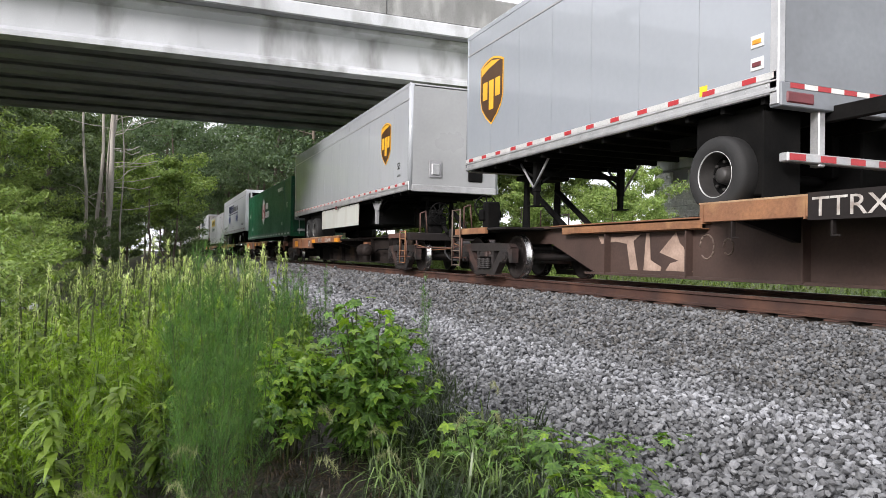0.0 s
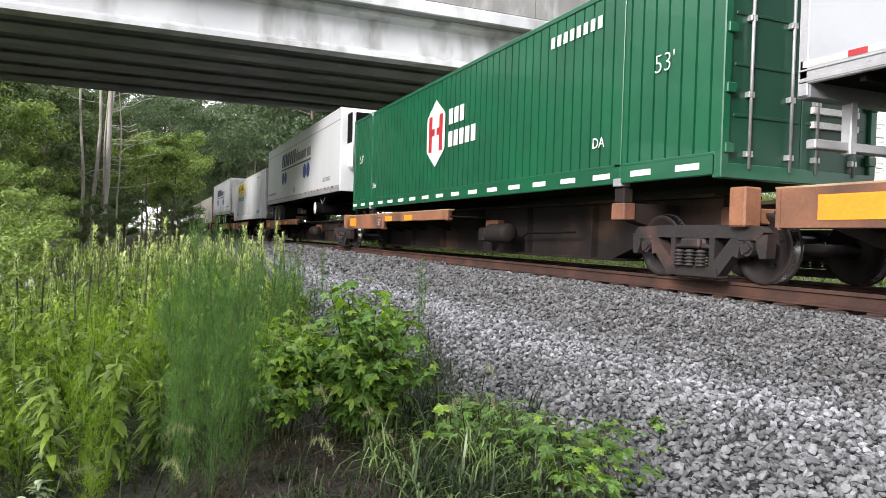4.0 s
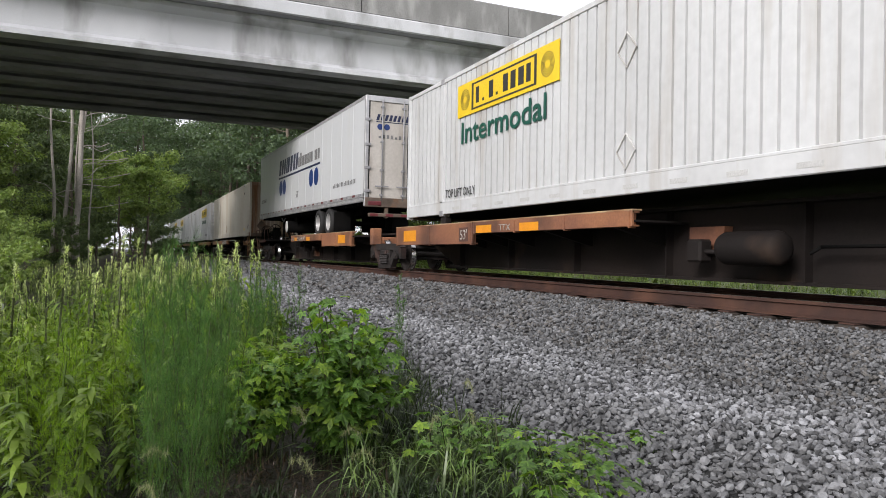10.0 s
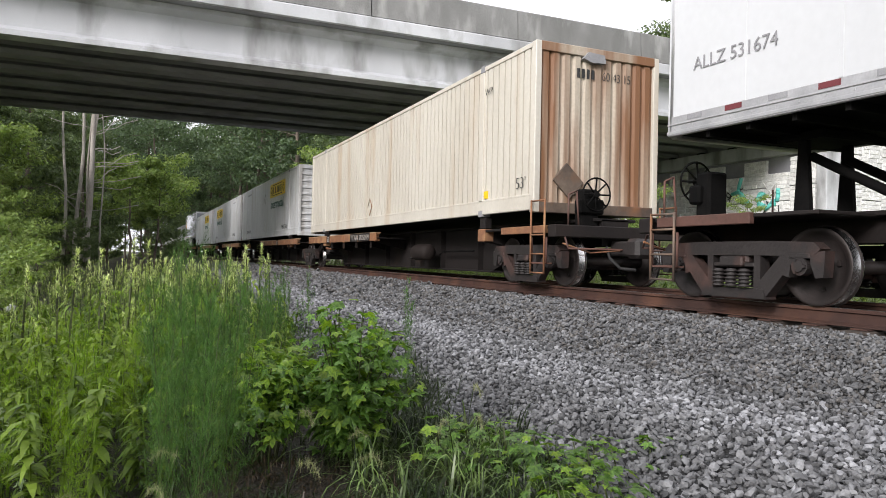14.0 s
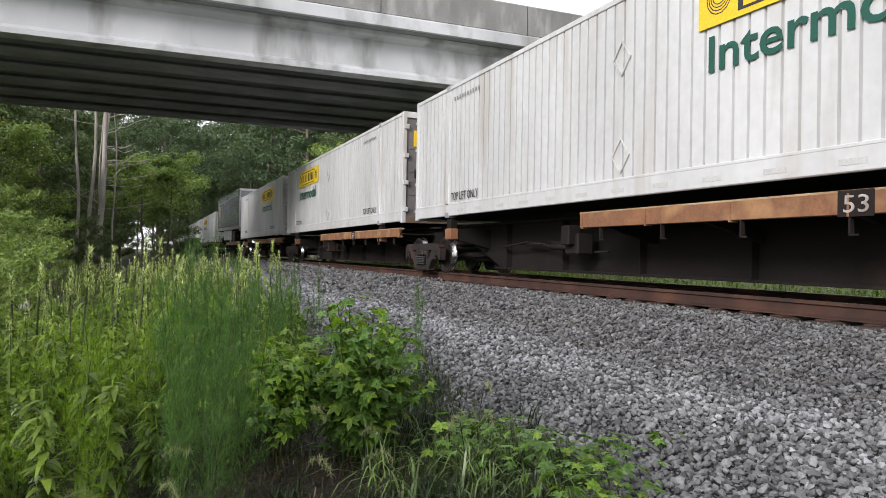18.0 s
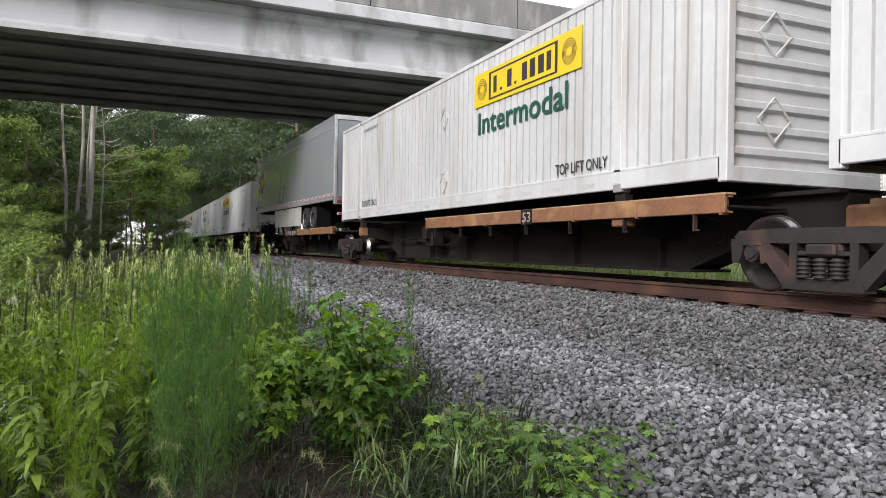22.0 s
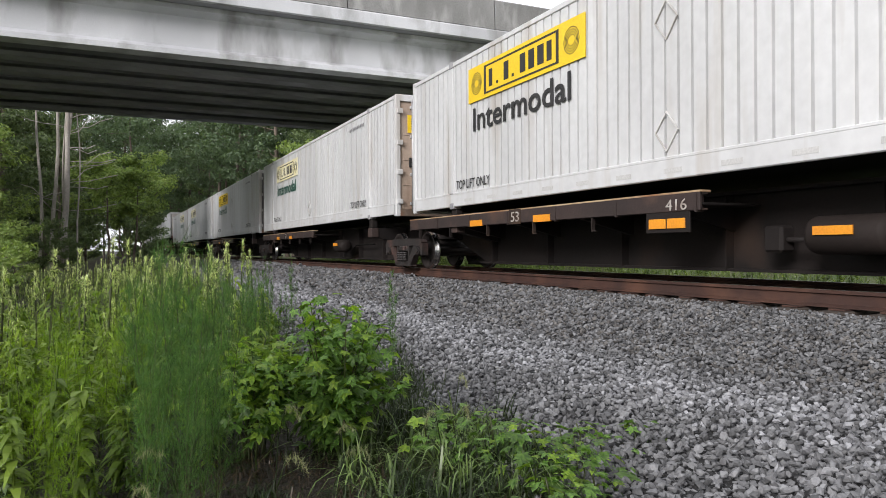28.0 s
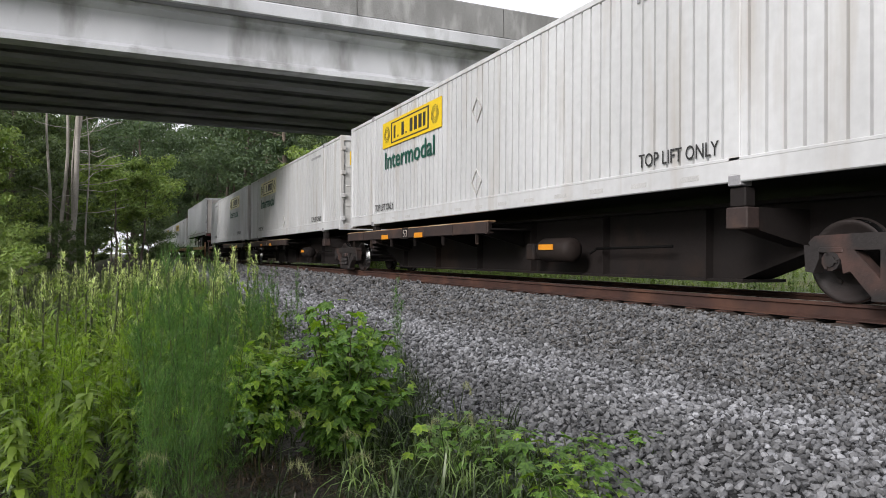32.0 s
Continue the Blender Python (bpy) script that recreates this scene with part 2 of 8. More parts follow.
M["brown_steel"] = surface("brown_oxide_car_paint", (0.12, 0.055, 0.04), (0.085, 0.042, 0.032), 0.9, 0.7, 0.2, grain=25, grain_amount=0.25,
                           dirt=(0.05, 0.032, 0.026), dirt_scale=1.5, dirt_amount=0.4)
M["rusty_steel"] = surface("rust_scaled_steel", (0.26, 0.12, 0.055), (0.14, 0.065, 0.038), 1.6, 0.8, 0.35, grain=30, grain_amount=0.35,
                           dirt=(0.48, 0.27, 0.12), dirt_scale=1.6, dirt_amount=0.4)
M["dark_brown"] = surface("dark_weathered_car_paint", (0.03825, 0.0238, 0.0204), (0.0255, 0.017, 0.0153), 1.0, 0.75, 0.25, grain=25, grain_amount=0.3,
                          dirt=(0.09, 0.05, 0.035), dirt_scale=1.4, dirt_amount=0.25)
# Sill steel nearly black: the shade beneath the cars is put into it.
M["sill_dark"] = surface("shade_dark_sill", (0.012, 0.010, 0.0095), (0.018, 0.014, 0.013), 0.8, 0.75, 0.2, grain=25, grain_amount=0.25,
                         dirt=(0.045, 0.028, 0.02), dirt_scale=0.7, dirt_amount=0.15, spec=0.25)
M["sill_brown"] = surface("dusty_brown_sill", (0.0663, 0.0391, 0.0306), (0.0425, 0.0255, 0.0204), 0.8, 0.75, 0.2, grain=25, grain_amount=0.25)
M["truck_steel"] = surface("sooty_cast_steel", (0.02754, 0.02295, 0.02203), (0.01561, 0.01331, 0.01285), 2, 0.6, 0.35, grain=30, grain_amount=0.4,
                           dirt=(0.085, 0.045, 0.036), dirt_scale=2.0, dirt_amount=0.4)
M["wheel_steel"] = surface("wheel_steel", (0.035, 0.027, 0.025), (0.022, 0.018, 0.017), 3, 0.55, 0.2, metal=0.3)
M["wheel_tread"] = surface("polished_tread", (0.55, 0.55, 0.55), (0.4, 0.4, 0.4), 8, 0.25, 0.0, metal=1.0)
# Rear of the grey trailers: the end's shade is in the colour, plus dirt.
M["rear_grey"] = surface("shade_grey_rear_door", (0.21, 0.225, 0.245), (0.17, 0.18, 0.195), 0.8, 0.45, 0.05, grain=14, grain_amount=0.12, dirt=(0.10, 0.095, 0.09), dirt_amount=0.2, dirt_stretch=(1, 1, 0.2))
M["amber"] = surface("amber_reflective_patch", (0.75, 0.30, 0.02), (0.68, 0.26, 0.02), 3, 0.45, 0.0)
M["yellow"] = surface("yellow_sign", (0.80, 0.56, 0.02), (0.76, 0.52, 0.02), 2, 0.4, 0.0)
M["faded_yellow"] = surface("faded_yellow_sign", (0.74, 0.66, 0.30), (0.70, 0.70, 0.60), 1.5, 0.5, 0.0)
M["sign_green"] = surface("sign_green", (0.008, 0.085, 0.06), (0.008, 0.075, 0.05), 3, 0.5, 0.0)
M["ink"] = surface("black_lettering", (0.02, 0.02, 0.02), (0.03, 0.03, 0.03), 5, 0.6, 0.0)
M["white_ink"] = surface("white_lettering", (0.75, 0.75, 0.73), (0.62, 0.60, 0.57), 5, 0.6, 0.0)
M["faded_white"] = surface("worn_white_lettering", (0.50, 0.48, 0.45), (0.26, 0.22, 0.19), 7, 0.65, 0.0, grain=60, grain_amount=0.3)
M["blue"] = surface("blue_lettering", (0.012, 0.04, 0.165), (0.010, 0.032, 0.14), 3, 0.45, 0.0)
M["navy"] = surface("navy_lettering", (0.010, 0.018, 0.060), (0.008, 0.014, 0.048), 3, 0.45, 0.0)
M["door_tan"] = surface("dust_stained_white_door", (0.52, 0.49, 0.45), (0.40, 0.37, 0.335), 1.2, 0.5, 0.08, stretch=(1, 1, 0.3), grain=18, grain_amount=0.15, dirt=(0.22, 0.17, 0.13), dirt_scale=1.6, dirt_amount=0.45, dirt_stretch=(1, 1, 0.2))
M["red"] = surface("red_reflective", (0.42, 0.03, 0.035), (0.36, 0.025, 0.03), 3, 0.4, 0.0)
M["dull_red"] = surface("dull_red_reflective", (0.16, 0.03, 0.035), (0.12, 0.025, 0.03), 3, 0.45, 0.0)
M["brown"] = surface("shield_brown", (0.075, 0.035, 0.014), (0.06, 0.028, 0.012), 3, 0.4, 0.0)
M["gold"] = surface("shield_gold", (0.80, 0.42, 0.03), (0.72, 0.36, 0.03), 3, 0.4, 0.0)
M["grey_part"] = surface("grey_moulding", (0.30, 0.30, 0.31), (0.24, 0.24, 0.25), 3, 0.5, 0.05)
M["bark"] = surface("bark", (0.16, 0.13, 0.10), (0.09, 0.075, 0.06), 2.5, 0.9, 0.7, stretch=(1, 1, 0.25), grain=18, grain_amount=0.5, distance=0.03)
M["pale_bark"] = surface("pale_bark", (0.42, 0.39, 0.35), (0.26, 0.235, 0.205), 2.0, 0.85, 0.5, stretch=(1, 1, 0.3), grain=14, grain_amount=0.4, distance=0.02)
M["leaf_wood"] = leaf_material("woodland_leaves", (0.1682, 0.2228, 0.1052), (0.07479, 0.1103, 0.05342))
M["leaf_dark"] = leaf_material("deep_woodland_leaves", (0.1339, 0.1873, 0.106), (0.06807, 0.1081, 0.06206))
M["leaf_bright"] = leaf_material("sunlit_leaves", (0.2714, 0.3475, 0.1032), (0.1575, 0.239, 0.07059))
M["leaf_weed"] = leaf_material("weed_leaves", (0.216, 0.3024, 0.0468), (0.07524, 0.1285, 0.02333), light=0.4)
M["leaf_bush"] = leaf_material("lobed_leaves", (0.1476, 0.2657, 0.0492), (0.03936, 0.09348, 0.02165), light=0.4, rough=0.35)
M["feather"] = leaf_material("feathery_weed", (0.09364, 0.192, 0.04682), (0.06242, 0.1405, 0.03511), light=0.45)
M["feather_fresh"] = leaf_material("fresh_feathery_weed", (0.21, 0.34, 0.012), (0.09, 0.18, 0.008), light=0.5)
M["seed"] = leaf_material("pale_seed_heads", (0.759, 0.797, 0.5313), (0.5313, 0.6072, 0.3162), light=0.4)
M["grass"] = leaf_material("grass_blades", (0.0371, 0.05734, 0.01619), (0.0136, 0.02448, 0.007072), light=0.4)
M["grass_verge"] = leaf_material("pale_verge_grass", (0.24, 0.288, 0.084), (0.132, 0.18, 0.048), light=0.4)
M["strip"] = surface("pale_reflective_strip", (0.52, 0.52, 0.51), (0.45, 0.45, 0.44), 4, 0.4, 0.0)
M["trailer_silver"] = surface("silver_white_trailer_skin", (0.3952, 0.4104, 0.4332), (0.3686, 0.3838, 0.4066), 0.3, 0.16, 0.0, grain=10, grain_amount=0.03, coat=0.6)
M["straw"] = leaf_material("dry_stalks", (0.06375, 0.0435, 0.0255), (0.0225, 0.015, 0.009), light=0.2)
M["leaf_fresh"] = leaf_material("fresh_weed_leaves", (0.2312, 0.3267, 0.03825), (0.06545, 0.125, 0.01989), light=0.45)
M["leaf_pale"] = leaf_material("pale_underside_leaves", (0.40, 0.46, 0.33), (0.13, 0.22, 0.08), light=0.35)
# Grass by the bush: the shade at its foot is put into this green.
M["grass_dark"] = leaf_material("shade_dark_grass", (0.0476, 0.07, 0.028), (0.0196, 0.0336, 0.01232), light=0.3)
M["weed_stem"] = leaf_material("weed_stems", (0.055, 0.07, 0.022), (0.035, 0.042, 0.015), light=0.05)
M["tan_edge"] = surface("worn_tan_edge", (0.42, 0.31, 0.19), (0.24, 0.12, 0.06), 1.4, 0.75, 0.2, grain=30, grain_amount=0.3)
# Umber paint, darkened to hold the shade below the platforms.
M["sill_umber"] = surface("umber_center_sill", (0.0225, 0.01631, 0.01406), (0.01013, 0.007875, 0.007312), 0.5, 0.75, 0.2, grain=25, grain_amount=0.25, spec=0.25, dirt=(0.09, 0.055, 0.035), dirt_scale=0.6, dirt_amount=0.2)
M["soot"] = surface("sooty_end_frame", (0.16, 0.12, 0.09), (0.07, 0.05, 0.04), 1.5, 0.7, 0.2, grain=20, grain_amount=0.3, dirt=(0.20, 0.09, 0.04), dirt_scale=2.0, dirt_amount=0.4)
M["faded_spray"] = surface("faded_beige_spray", (0.405, 0.2903, 0.2295), (0.27, 0.189, 0.1485), 3, 0.8, 0.05, grain=25, grain_amount=0.3)
M["faint_spray"] = surface("faint_dusty_spray", (0.17, 0.125, 0.10), (0.12, 0.085, 0.07), 4, 0.8, 0.05, grain=25, grain_amount=0.3)
M["leaf_young"] = leaf_material("young_lobed_leaves", (0.2541, 0.3715, 0.04399), (0.08797, 0.1759, 0.02737), light=0.45, rough=0.35)
M["grass_pale"] = leaf_material("pale_arching_blades", (0.216, 0.297, 0.1148), (0.06075, 0.108, 0.0324), light=0.4, rough=0.35)
M["teal_spray"] = surface("teal_spray_paint", (0.10, 0.50, 0.45), (0.16, 0.58, 0.52), 2, 0.6, 0.0)
M["grey_ink"] = surface("faded_grey_lettering", (0.12, 0.12, 0.12), (0.20, 0.20, 0.20), 9, 0.6, 0.0)


def rippled(m, scale, stretch, distance):
    """Shallow waves in a glossy sheet skin."""
    n, l = m.node_tree.nodes, m.node_tree.links
    co, mp, t, bp = n.new("ShaderNodeTexCoord"), n.new("ShaderNodeMapping"), n.new("ShaderNodeTexNoise"), n.new("ShaderNodeBump")
    mp.inputs["Scale"].default_value = stretch
    t.inputs["Scale"].default_value, t.inputs["Detail"].default_value = scale, 2.0
    bp.inputs["Strength"].default_value, bp.inputs["Distance"].default_value = 1.0, distance
    l.new(co.outputs["Object"], mp.inputs["Vector"])
    l.new(mp.outputs[0], t.inputs["Vector"])
    l.new(t.outputs["Fac"], bp.inputs["Height"])
    l.new(bp.outputs[0], n["Principled BSDF"].inputs["Normal"])


rippled(M["trailer_grey"], 2.0, (1, 1, 0.35), 0.012)
rippled(M["trailer_silver"], 2.0, (1, 1, 0.35), 0.012)
rippled(M["trailer_white"], 1.6, (1, 1, 0.5), 0.006)


def thinned(m, share):
    """Threads thinner than the mesh: part of the light goes past them."""
    n, l = m.node_tree.nodes, m.node_tree.links
    out = n["Material Output"]
    src = out.inputs["Surface"].links[0].from_socket
    tr, mx = n.new("ShaderNodeBsdfTransparent"), n.new("ShaderNodeMixShader")
    mx.inputs[0].default_value = share
    l.new(src, mx.inputs[1])
    l.new(tr.outputs[0], mx.inputs[2])
    l.new(mx.outputs[0], out.inputs["Surface"])


thinned(M["feather"], 0.25)
thinned(M["feather_fresh"], 0.25)
M["seed_dull"] = leaf_material("dull_seed_heads", (0.26, 0.27, 0.14), (0.18, 0.20, 0.09), light=0.3)
# Nose darker than the side skin: the end's shade is painted in.
M["nose_grey"] = surface("shade_grey_nose", (0.34, 0.345, 0.35), (0.29, 0.295, 0.30), 0.6, 0.3, 0.02, grain=12, grain_amount=0.08, coat=0.2)


# ---- mesh helpers ----
class Geo:
    """Collects vertices and faces, and becomes one mesh object."""

    def __init__(self):
        self.v, self.f, self.s = [], [], []

    def add(self, verts, faces, smooth=False):
        o = len(self.v)
        self.v.extend(verts)
        self.f.extend([tuple(i + o for i in f) for f in faces])
        self.s.extend([smooth] * len(faces))
        return self

    def box(self, x0, x1, y0, y1, z0, z1, c=0.0, m=None):
        if c <= 0:
            v = [(x, y, z) for x in (x0, x1) for y in (y0, y1) for z in (z0, z1)]
            f = [(0, 1, 3, 2), (4, 6, 7, 5), (0, 4, 5, 1), (2, 3, 7, 6), (0, 2, 6, 4), (1, 5, 7, 3)]
        else:
            v, k = [], {}
            for i, (x, sx) in enumerate(((x0, 1), (x1, -1))):
                for j, (y, sy) in enumerate(((y0, 1), (y1, -1))):
                    for n, (z, sz) in enumerate(((z0, 1), (z1, -1))):
                        for a in range(3):
                            k[i, j, n, a] = len(v)
                            v.append((x + (0 if a == 0 else sx * c), y + (0 if a == 1 else sy * c), z + (0 if a == 2 else sz * c)))
            f = []
            for i in (0, 1):
                q = [k[i, 0, 0, 0], k[i, 0, 1, 0], k[i, 1, 1, 0], k[i, 1, 0, 0]]
                f.append(q if i == 0 else q[::-1])
                q = [k[0, i, 0, 1], k[1, i, 0, 1], k[1, i, 1, 1], k[0, i, 1, 1]]
                f.append(q if i == 0 else q[::-1])
                q = [k[0, 0, i, 2], k[0, 1, i, 2], k[1, 1, i, 2], k[1, 0, i, 2]]
                f.append(q if i == 0 else q[::-1])
            for a in (0, 1):
                for b in (0, 1):
                    f.append([k[a, b, 0, 0], k[a, b, 1, 0], k[a, b, 1, 1], k[a, b, 0, 1]])
                    f.append([k[a, 0, b, 0], k[a, 1, b, 0], k[a, 1, b, 2], k[a, 0, b, 2]])
                    f.append([k[0, a, b, 1], k[1, a, b, 1], k[1, a, b, 2], k[0, a, b, 2]])
            for i in (0, 1):
                for j in (0, 1):
                    for n in (0, 1):
                        f.append([k[i, j, n, 0], k[i, j, n, 1], k[i, j, n, 2]])
        if m is not None:
            v = [tuple(m @ Vector(p)) for p in v]
        return self.add(v, f)

    def cyl(self, a, b, r0, r1=None, n=12, cap=True, smooth=True):
        a, b = Vector(a), Vector(b)
        r1 = r0 if r1 is None else r1
        d = (b - a).normalized()
        u = d.orthogonal().normalized()
        w = d.cross(u)
        o = len(self.v)
        for p, r in ((a, r0), (b, r1)):
            for i in range(n):
                t = 2 * math.pi * i / n
                self.v.append(tuple(p + (u * math.cos(t) + w * math.sin(t)) * r))
        for i in range(n):
            j = (i + 1) % n
            self.f.append((o + i, o + j, o + n + j, o + n + i))
            self.s.append(smooth)
        if cap:
            self.f += [tuple(o + i for i in reversed(range(n))), tuple(o + n + i for i in range(n))]
            self.s += [False, False]
        return self

    def tube(self, pts, r, n=8):
        for a, b in zip(pts, pts[1:]):
            self.cyl(a, b, r, r, n)
        return self

    def lathe(self, prof, centre=(0, 0, 0), n=28, axis="x"):
        """Rings of (offset along the axis, radius)."""
        o, cx = len(self.v), Vector(centre)
        for a, r in prof:
            for i in range(n):
                t = 2 * math.pi * i / n
                p = (a, r * math.cos(t), r * math.sin(t)) if axis == "x" else (r * math.cos(t), a, r * math.sin(t)) if axis == "y" else (r * math.cos(t), r * math.sin(t), a)
                self.v.append(tuple(cx + Vector(p)))
        for k in range(len(prof) - 1):
            for i in range(n):
                j = (i + 1) % n
                self.f.append((o + k * n + i, o + k * n + j, o + (k + 1) * n + j, o + (k + 1) * n + i))
                self.s.append(True)
        return self

    def prism(self, poly, a, b, axis="x"):
        """A polygon of (u, v) drawn out from a to b along an axis: x -> (y, z), y -> (x, z), z -> (x, y)."""
        n = len(poly)
        at = {"x": lambda q, t: (t, q[0], q[1]), "y": lambda q, t: (q[0], t, q[1]), "z": lambda q, t: (q[0], q[1], t)}[axis]
        v = [at(q, a) for q in poly] + [at(q, b) for q in poly]
        f = [tuple(range(n))[::-1], tuple(range(n, 2 * n))] + [(i, (i + 1) % n, n + (i + 1) % n, n + i) for i in range(n)]
        return self.add(v, f)

    def ring(self, outer, inner, a, b, axis="x"):
        """A closed plate with one opening: outer and inner polygons with equally many corners."""
        n = len(outer)
        at = {"x": lambda q, t: (t, q[0], q[1]), "y": lambda q, t: (q[0], t, q[1])}[axis]
        v = [at(q, t) for t in (a, b) for p in (outer, inner) for q in p]
        f = []
        for i in range(n):
            j = (i + 1) % n
            f += [(i, j, n + j, n + i), (2 * n + j, 2 * n + i, 3 * n + i, 3 * n + j), (i, 2 * n + i, 2 * n + j, j), (n + j, 3 * n + j, 3 * n + i, n + i)]
        return self.add(v, f)

    def mesh(self, name, material, fix=True):
        me = bpy.data.meshes.new(name)
        me.from_pydata(self.v, [], self.f)
        me.polygons.foreach_set("use_smooth", self.s)
        if fix and len(self.f) < 6000:
            bm = bmesh.new()
            bm.from_mesh(me)
            bmesh.ops.recalc_face_normals(bm, faces=bm.faces)
            bm.to_mesh(me)
            bm.free()
        for mt in material if isinstance(material, (list, tuple)) else [material]:
            me.materials.append(mt)
        return me


def part(name, geo, material, parent=None, label="", at=None):
    """Links a Geo (or a mesh) as ONE mesh object under a thing or part."""
    ob = new(name, geo if isinstance(geo, bpy.types.Mesh) else geo.mesh(name, material))
    if parent is not None:
        ob.parent = parent
    if at is not None:
        ob.matrix_basis = at
    if label:
        ob["label"] = label
    return ob


def thing(name, label, category, group="", kind="", at=None):
    ob = new(name)
    ob.empty_display_size = 0.3
    if at is not None:
        ob.matrix_basis = at
    return tagged(ob, label, category, group, kind)


def letters(text, size, material, name="lettering", depth=0.003, shear=0.0, width=1.0, bold=0.0):
    """A flat mesh of built-in letters, in the x-z plane, facing -y, from the left lower corner."""
    cu = bpy.data.curves.new(name, "FONT")
    cu.body, cu.size, cu.extrude, cu.resolution_u, cu.shear, cu.offset = text, size, depth, 3, shear, bold
    ob = bpy.data.objects.new(name, cu)
    me = bpy.data.meshes.new_from_object(ob)
    bpy.data.objects.remove(ob)
    me.transform(Matrix.Rotation(radians(90), 4, "X") @ Matrix.Diagonal((width, 1, 1, 1)))
    me.materials.clear()
    me.materials.append(material)
    return me


# letters on a side that faces -x: they run towards -y (from the far end to the near end)
def on_side(x, y, z):
    return Matrix.Translation((x, y, z)) @ Matrix.Rotation(radians(-90), 4, "Z")


def side_shape(poly, x, depth=0.004):
    """A flat shape on a side that faces -x; poly in (y, z)."""
    return Geo().prism(poly, x - depth, x, "x")


def ellipse(cy, cz, ry, rz, n=28):
    return [(cy + ry * math.cos(2 * math.pi * i / n), cz + rz * math.sin(2 * math.pi * i / n)) for i in range(n)]


def smooth_step(a, b, x):
    t = max(0.0, min(1.0, (x - a) / (b - a)))
    return t * t * (3 - 2 * t)

# ---- the ground, the track and the bridge ----
TRACK_X, RAIL_TOP = 7.40, 0.62
RAIL_XS = (TRACK_X - 0.755, TRACK_X + 0.755)


def ground_height(x, y):
    """Height of the ground: weeds by the camera, the ballast bank, the verge behind, the bank up to the abutment."""
    e = noise.noise(Vector((x * 0.35, y * 0.35, 0))) * 0.10 + noise.noise(Vector((x * 1.3, y * 1.3, 5))) * 0.03
    if x < 1.6:
        z = -0.02 + e + 0.9 * smooth_step(-5, -22, x) + 0.5 * smooth_step(30, 90, y) * smooth_step(0, -8, x)
        z += 1.75 * smooth_step(-2.0, -4.6, x) * smooth_step(9.5, 14.5, y) * smooth_step(30, 20, y)
        return z + 0.05 * smooth_step(0.6, 1.6, x)
    if x < 8.9:
        z = float(np.interp(x, (1.6, 2.7, 3.7, 5.4, 5.9), (0.02, 0.165, 0.20, 0.40, 0.42)))
        z -= 0.135 * smooth_step(5.92, 6.10, x) * smooth_step(8.9, 8.6, x)
        return z + e * 0.25 * smooth_step(5.6, 3.5, x)
    z = 0.42 - 0.10 * smooth_step(8.9, 10.5, x) + 3.1 * smooth_step(14, 30, x) * smooth_step(-10, 14, y) * smooth_step(75, 46, y)
    return z + e


def build_ground():
    xs = [-2000, -600, -200, -90, -50, -34, -24, -18, -14, -11, -9, -7.5, -6, -5, -4, -3.2, -2.6, -2, -1.5, -1, -0.5, 0, 0.4, 0.8, 1.2, 1.6, 2.1, 2.6, 3.1, 3.6, 4.1, 4.6, 5.1,
          5.5, 5.9, 6.6, 7.4, 8.2, 8.9, 9.5, 10.2, 11, 12, 13, 14.5, 16, 18, 20, 22, 24, 26, 28, 30, 32, 36, 44, 60, 100, 220, 600, 2000]
    ys = [-2000, -500, -150, -60, -30, -15, -8, -5, -3, -2] + [-1.5 + 0.5 * i for i in range(40)] + [19, 20, 22, 24, 26, 28, 31, 34, 38, 42, 47, 53, 60, 70, 80, 95, 115, 150, 220, 400, 900, 2500]
    g, n = Geo(), len(ys)
    g.v = [(x, y, ground_height(x, y)) for x in xs for y in ys]
    g.f = [(i * n + j, (i + 1) * n + j, (i + 1) * n + j + 1, i * n + j + 1) for i in range(len(xs) - 1) for j in range(n - 1)]
    g.s = [True] * len(g.f)
    me = g.mesh("ground", [M["earth"], M["grassy"], M["ballast_bed_shaded"]], fix=False)
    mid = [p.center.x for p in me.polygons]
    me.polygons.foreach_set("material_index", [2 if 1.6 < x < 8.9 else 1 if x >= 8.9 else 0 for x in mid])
    tagged(new("ground", me), "uneven earth with weeds, a grey ballast bank and a grassy verge", "ground", kind="structure")


def unit_rows(a):
    return a / np.linalg.norm(a, axis=1, keepdims=True)


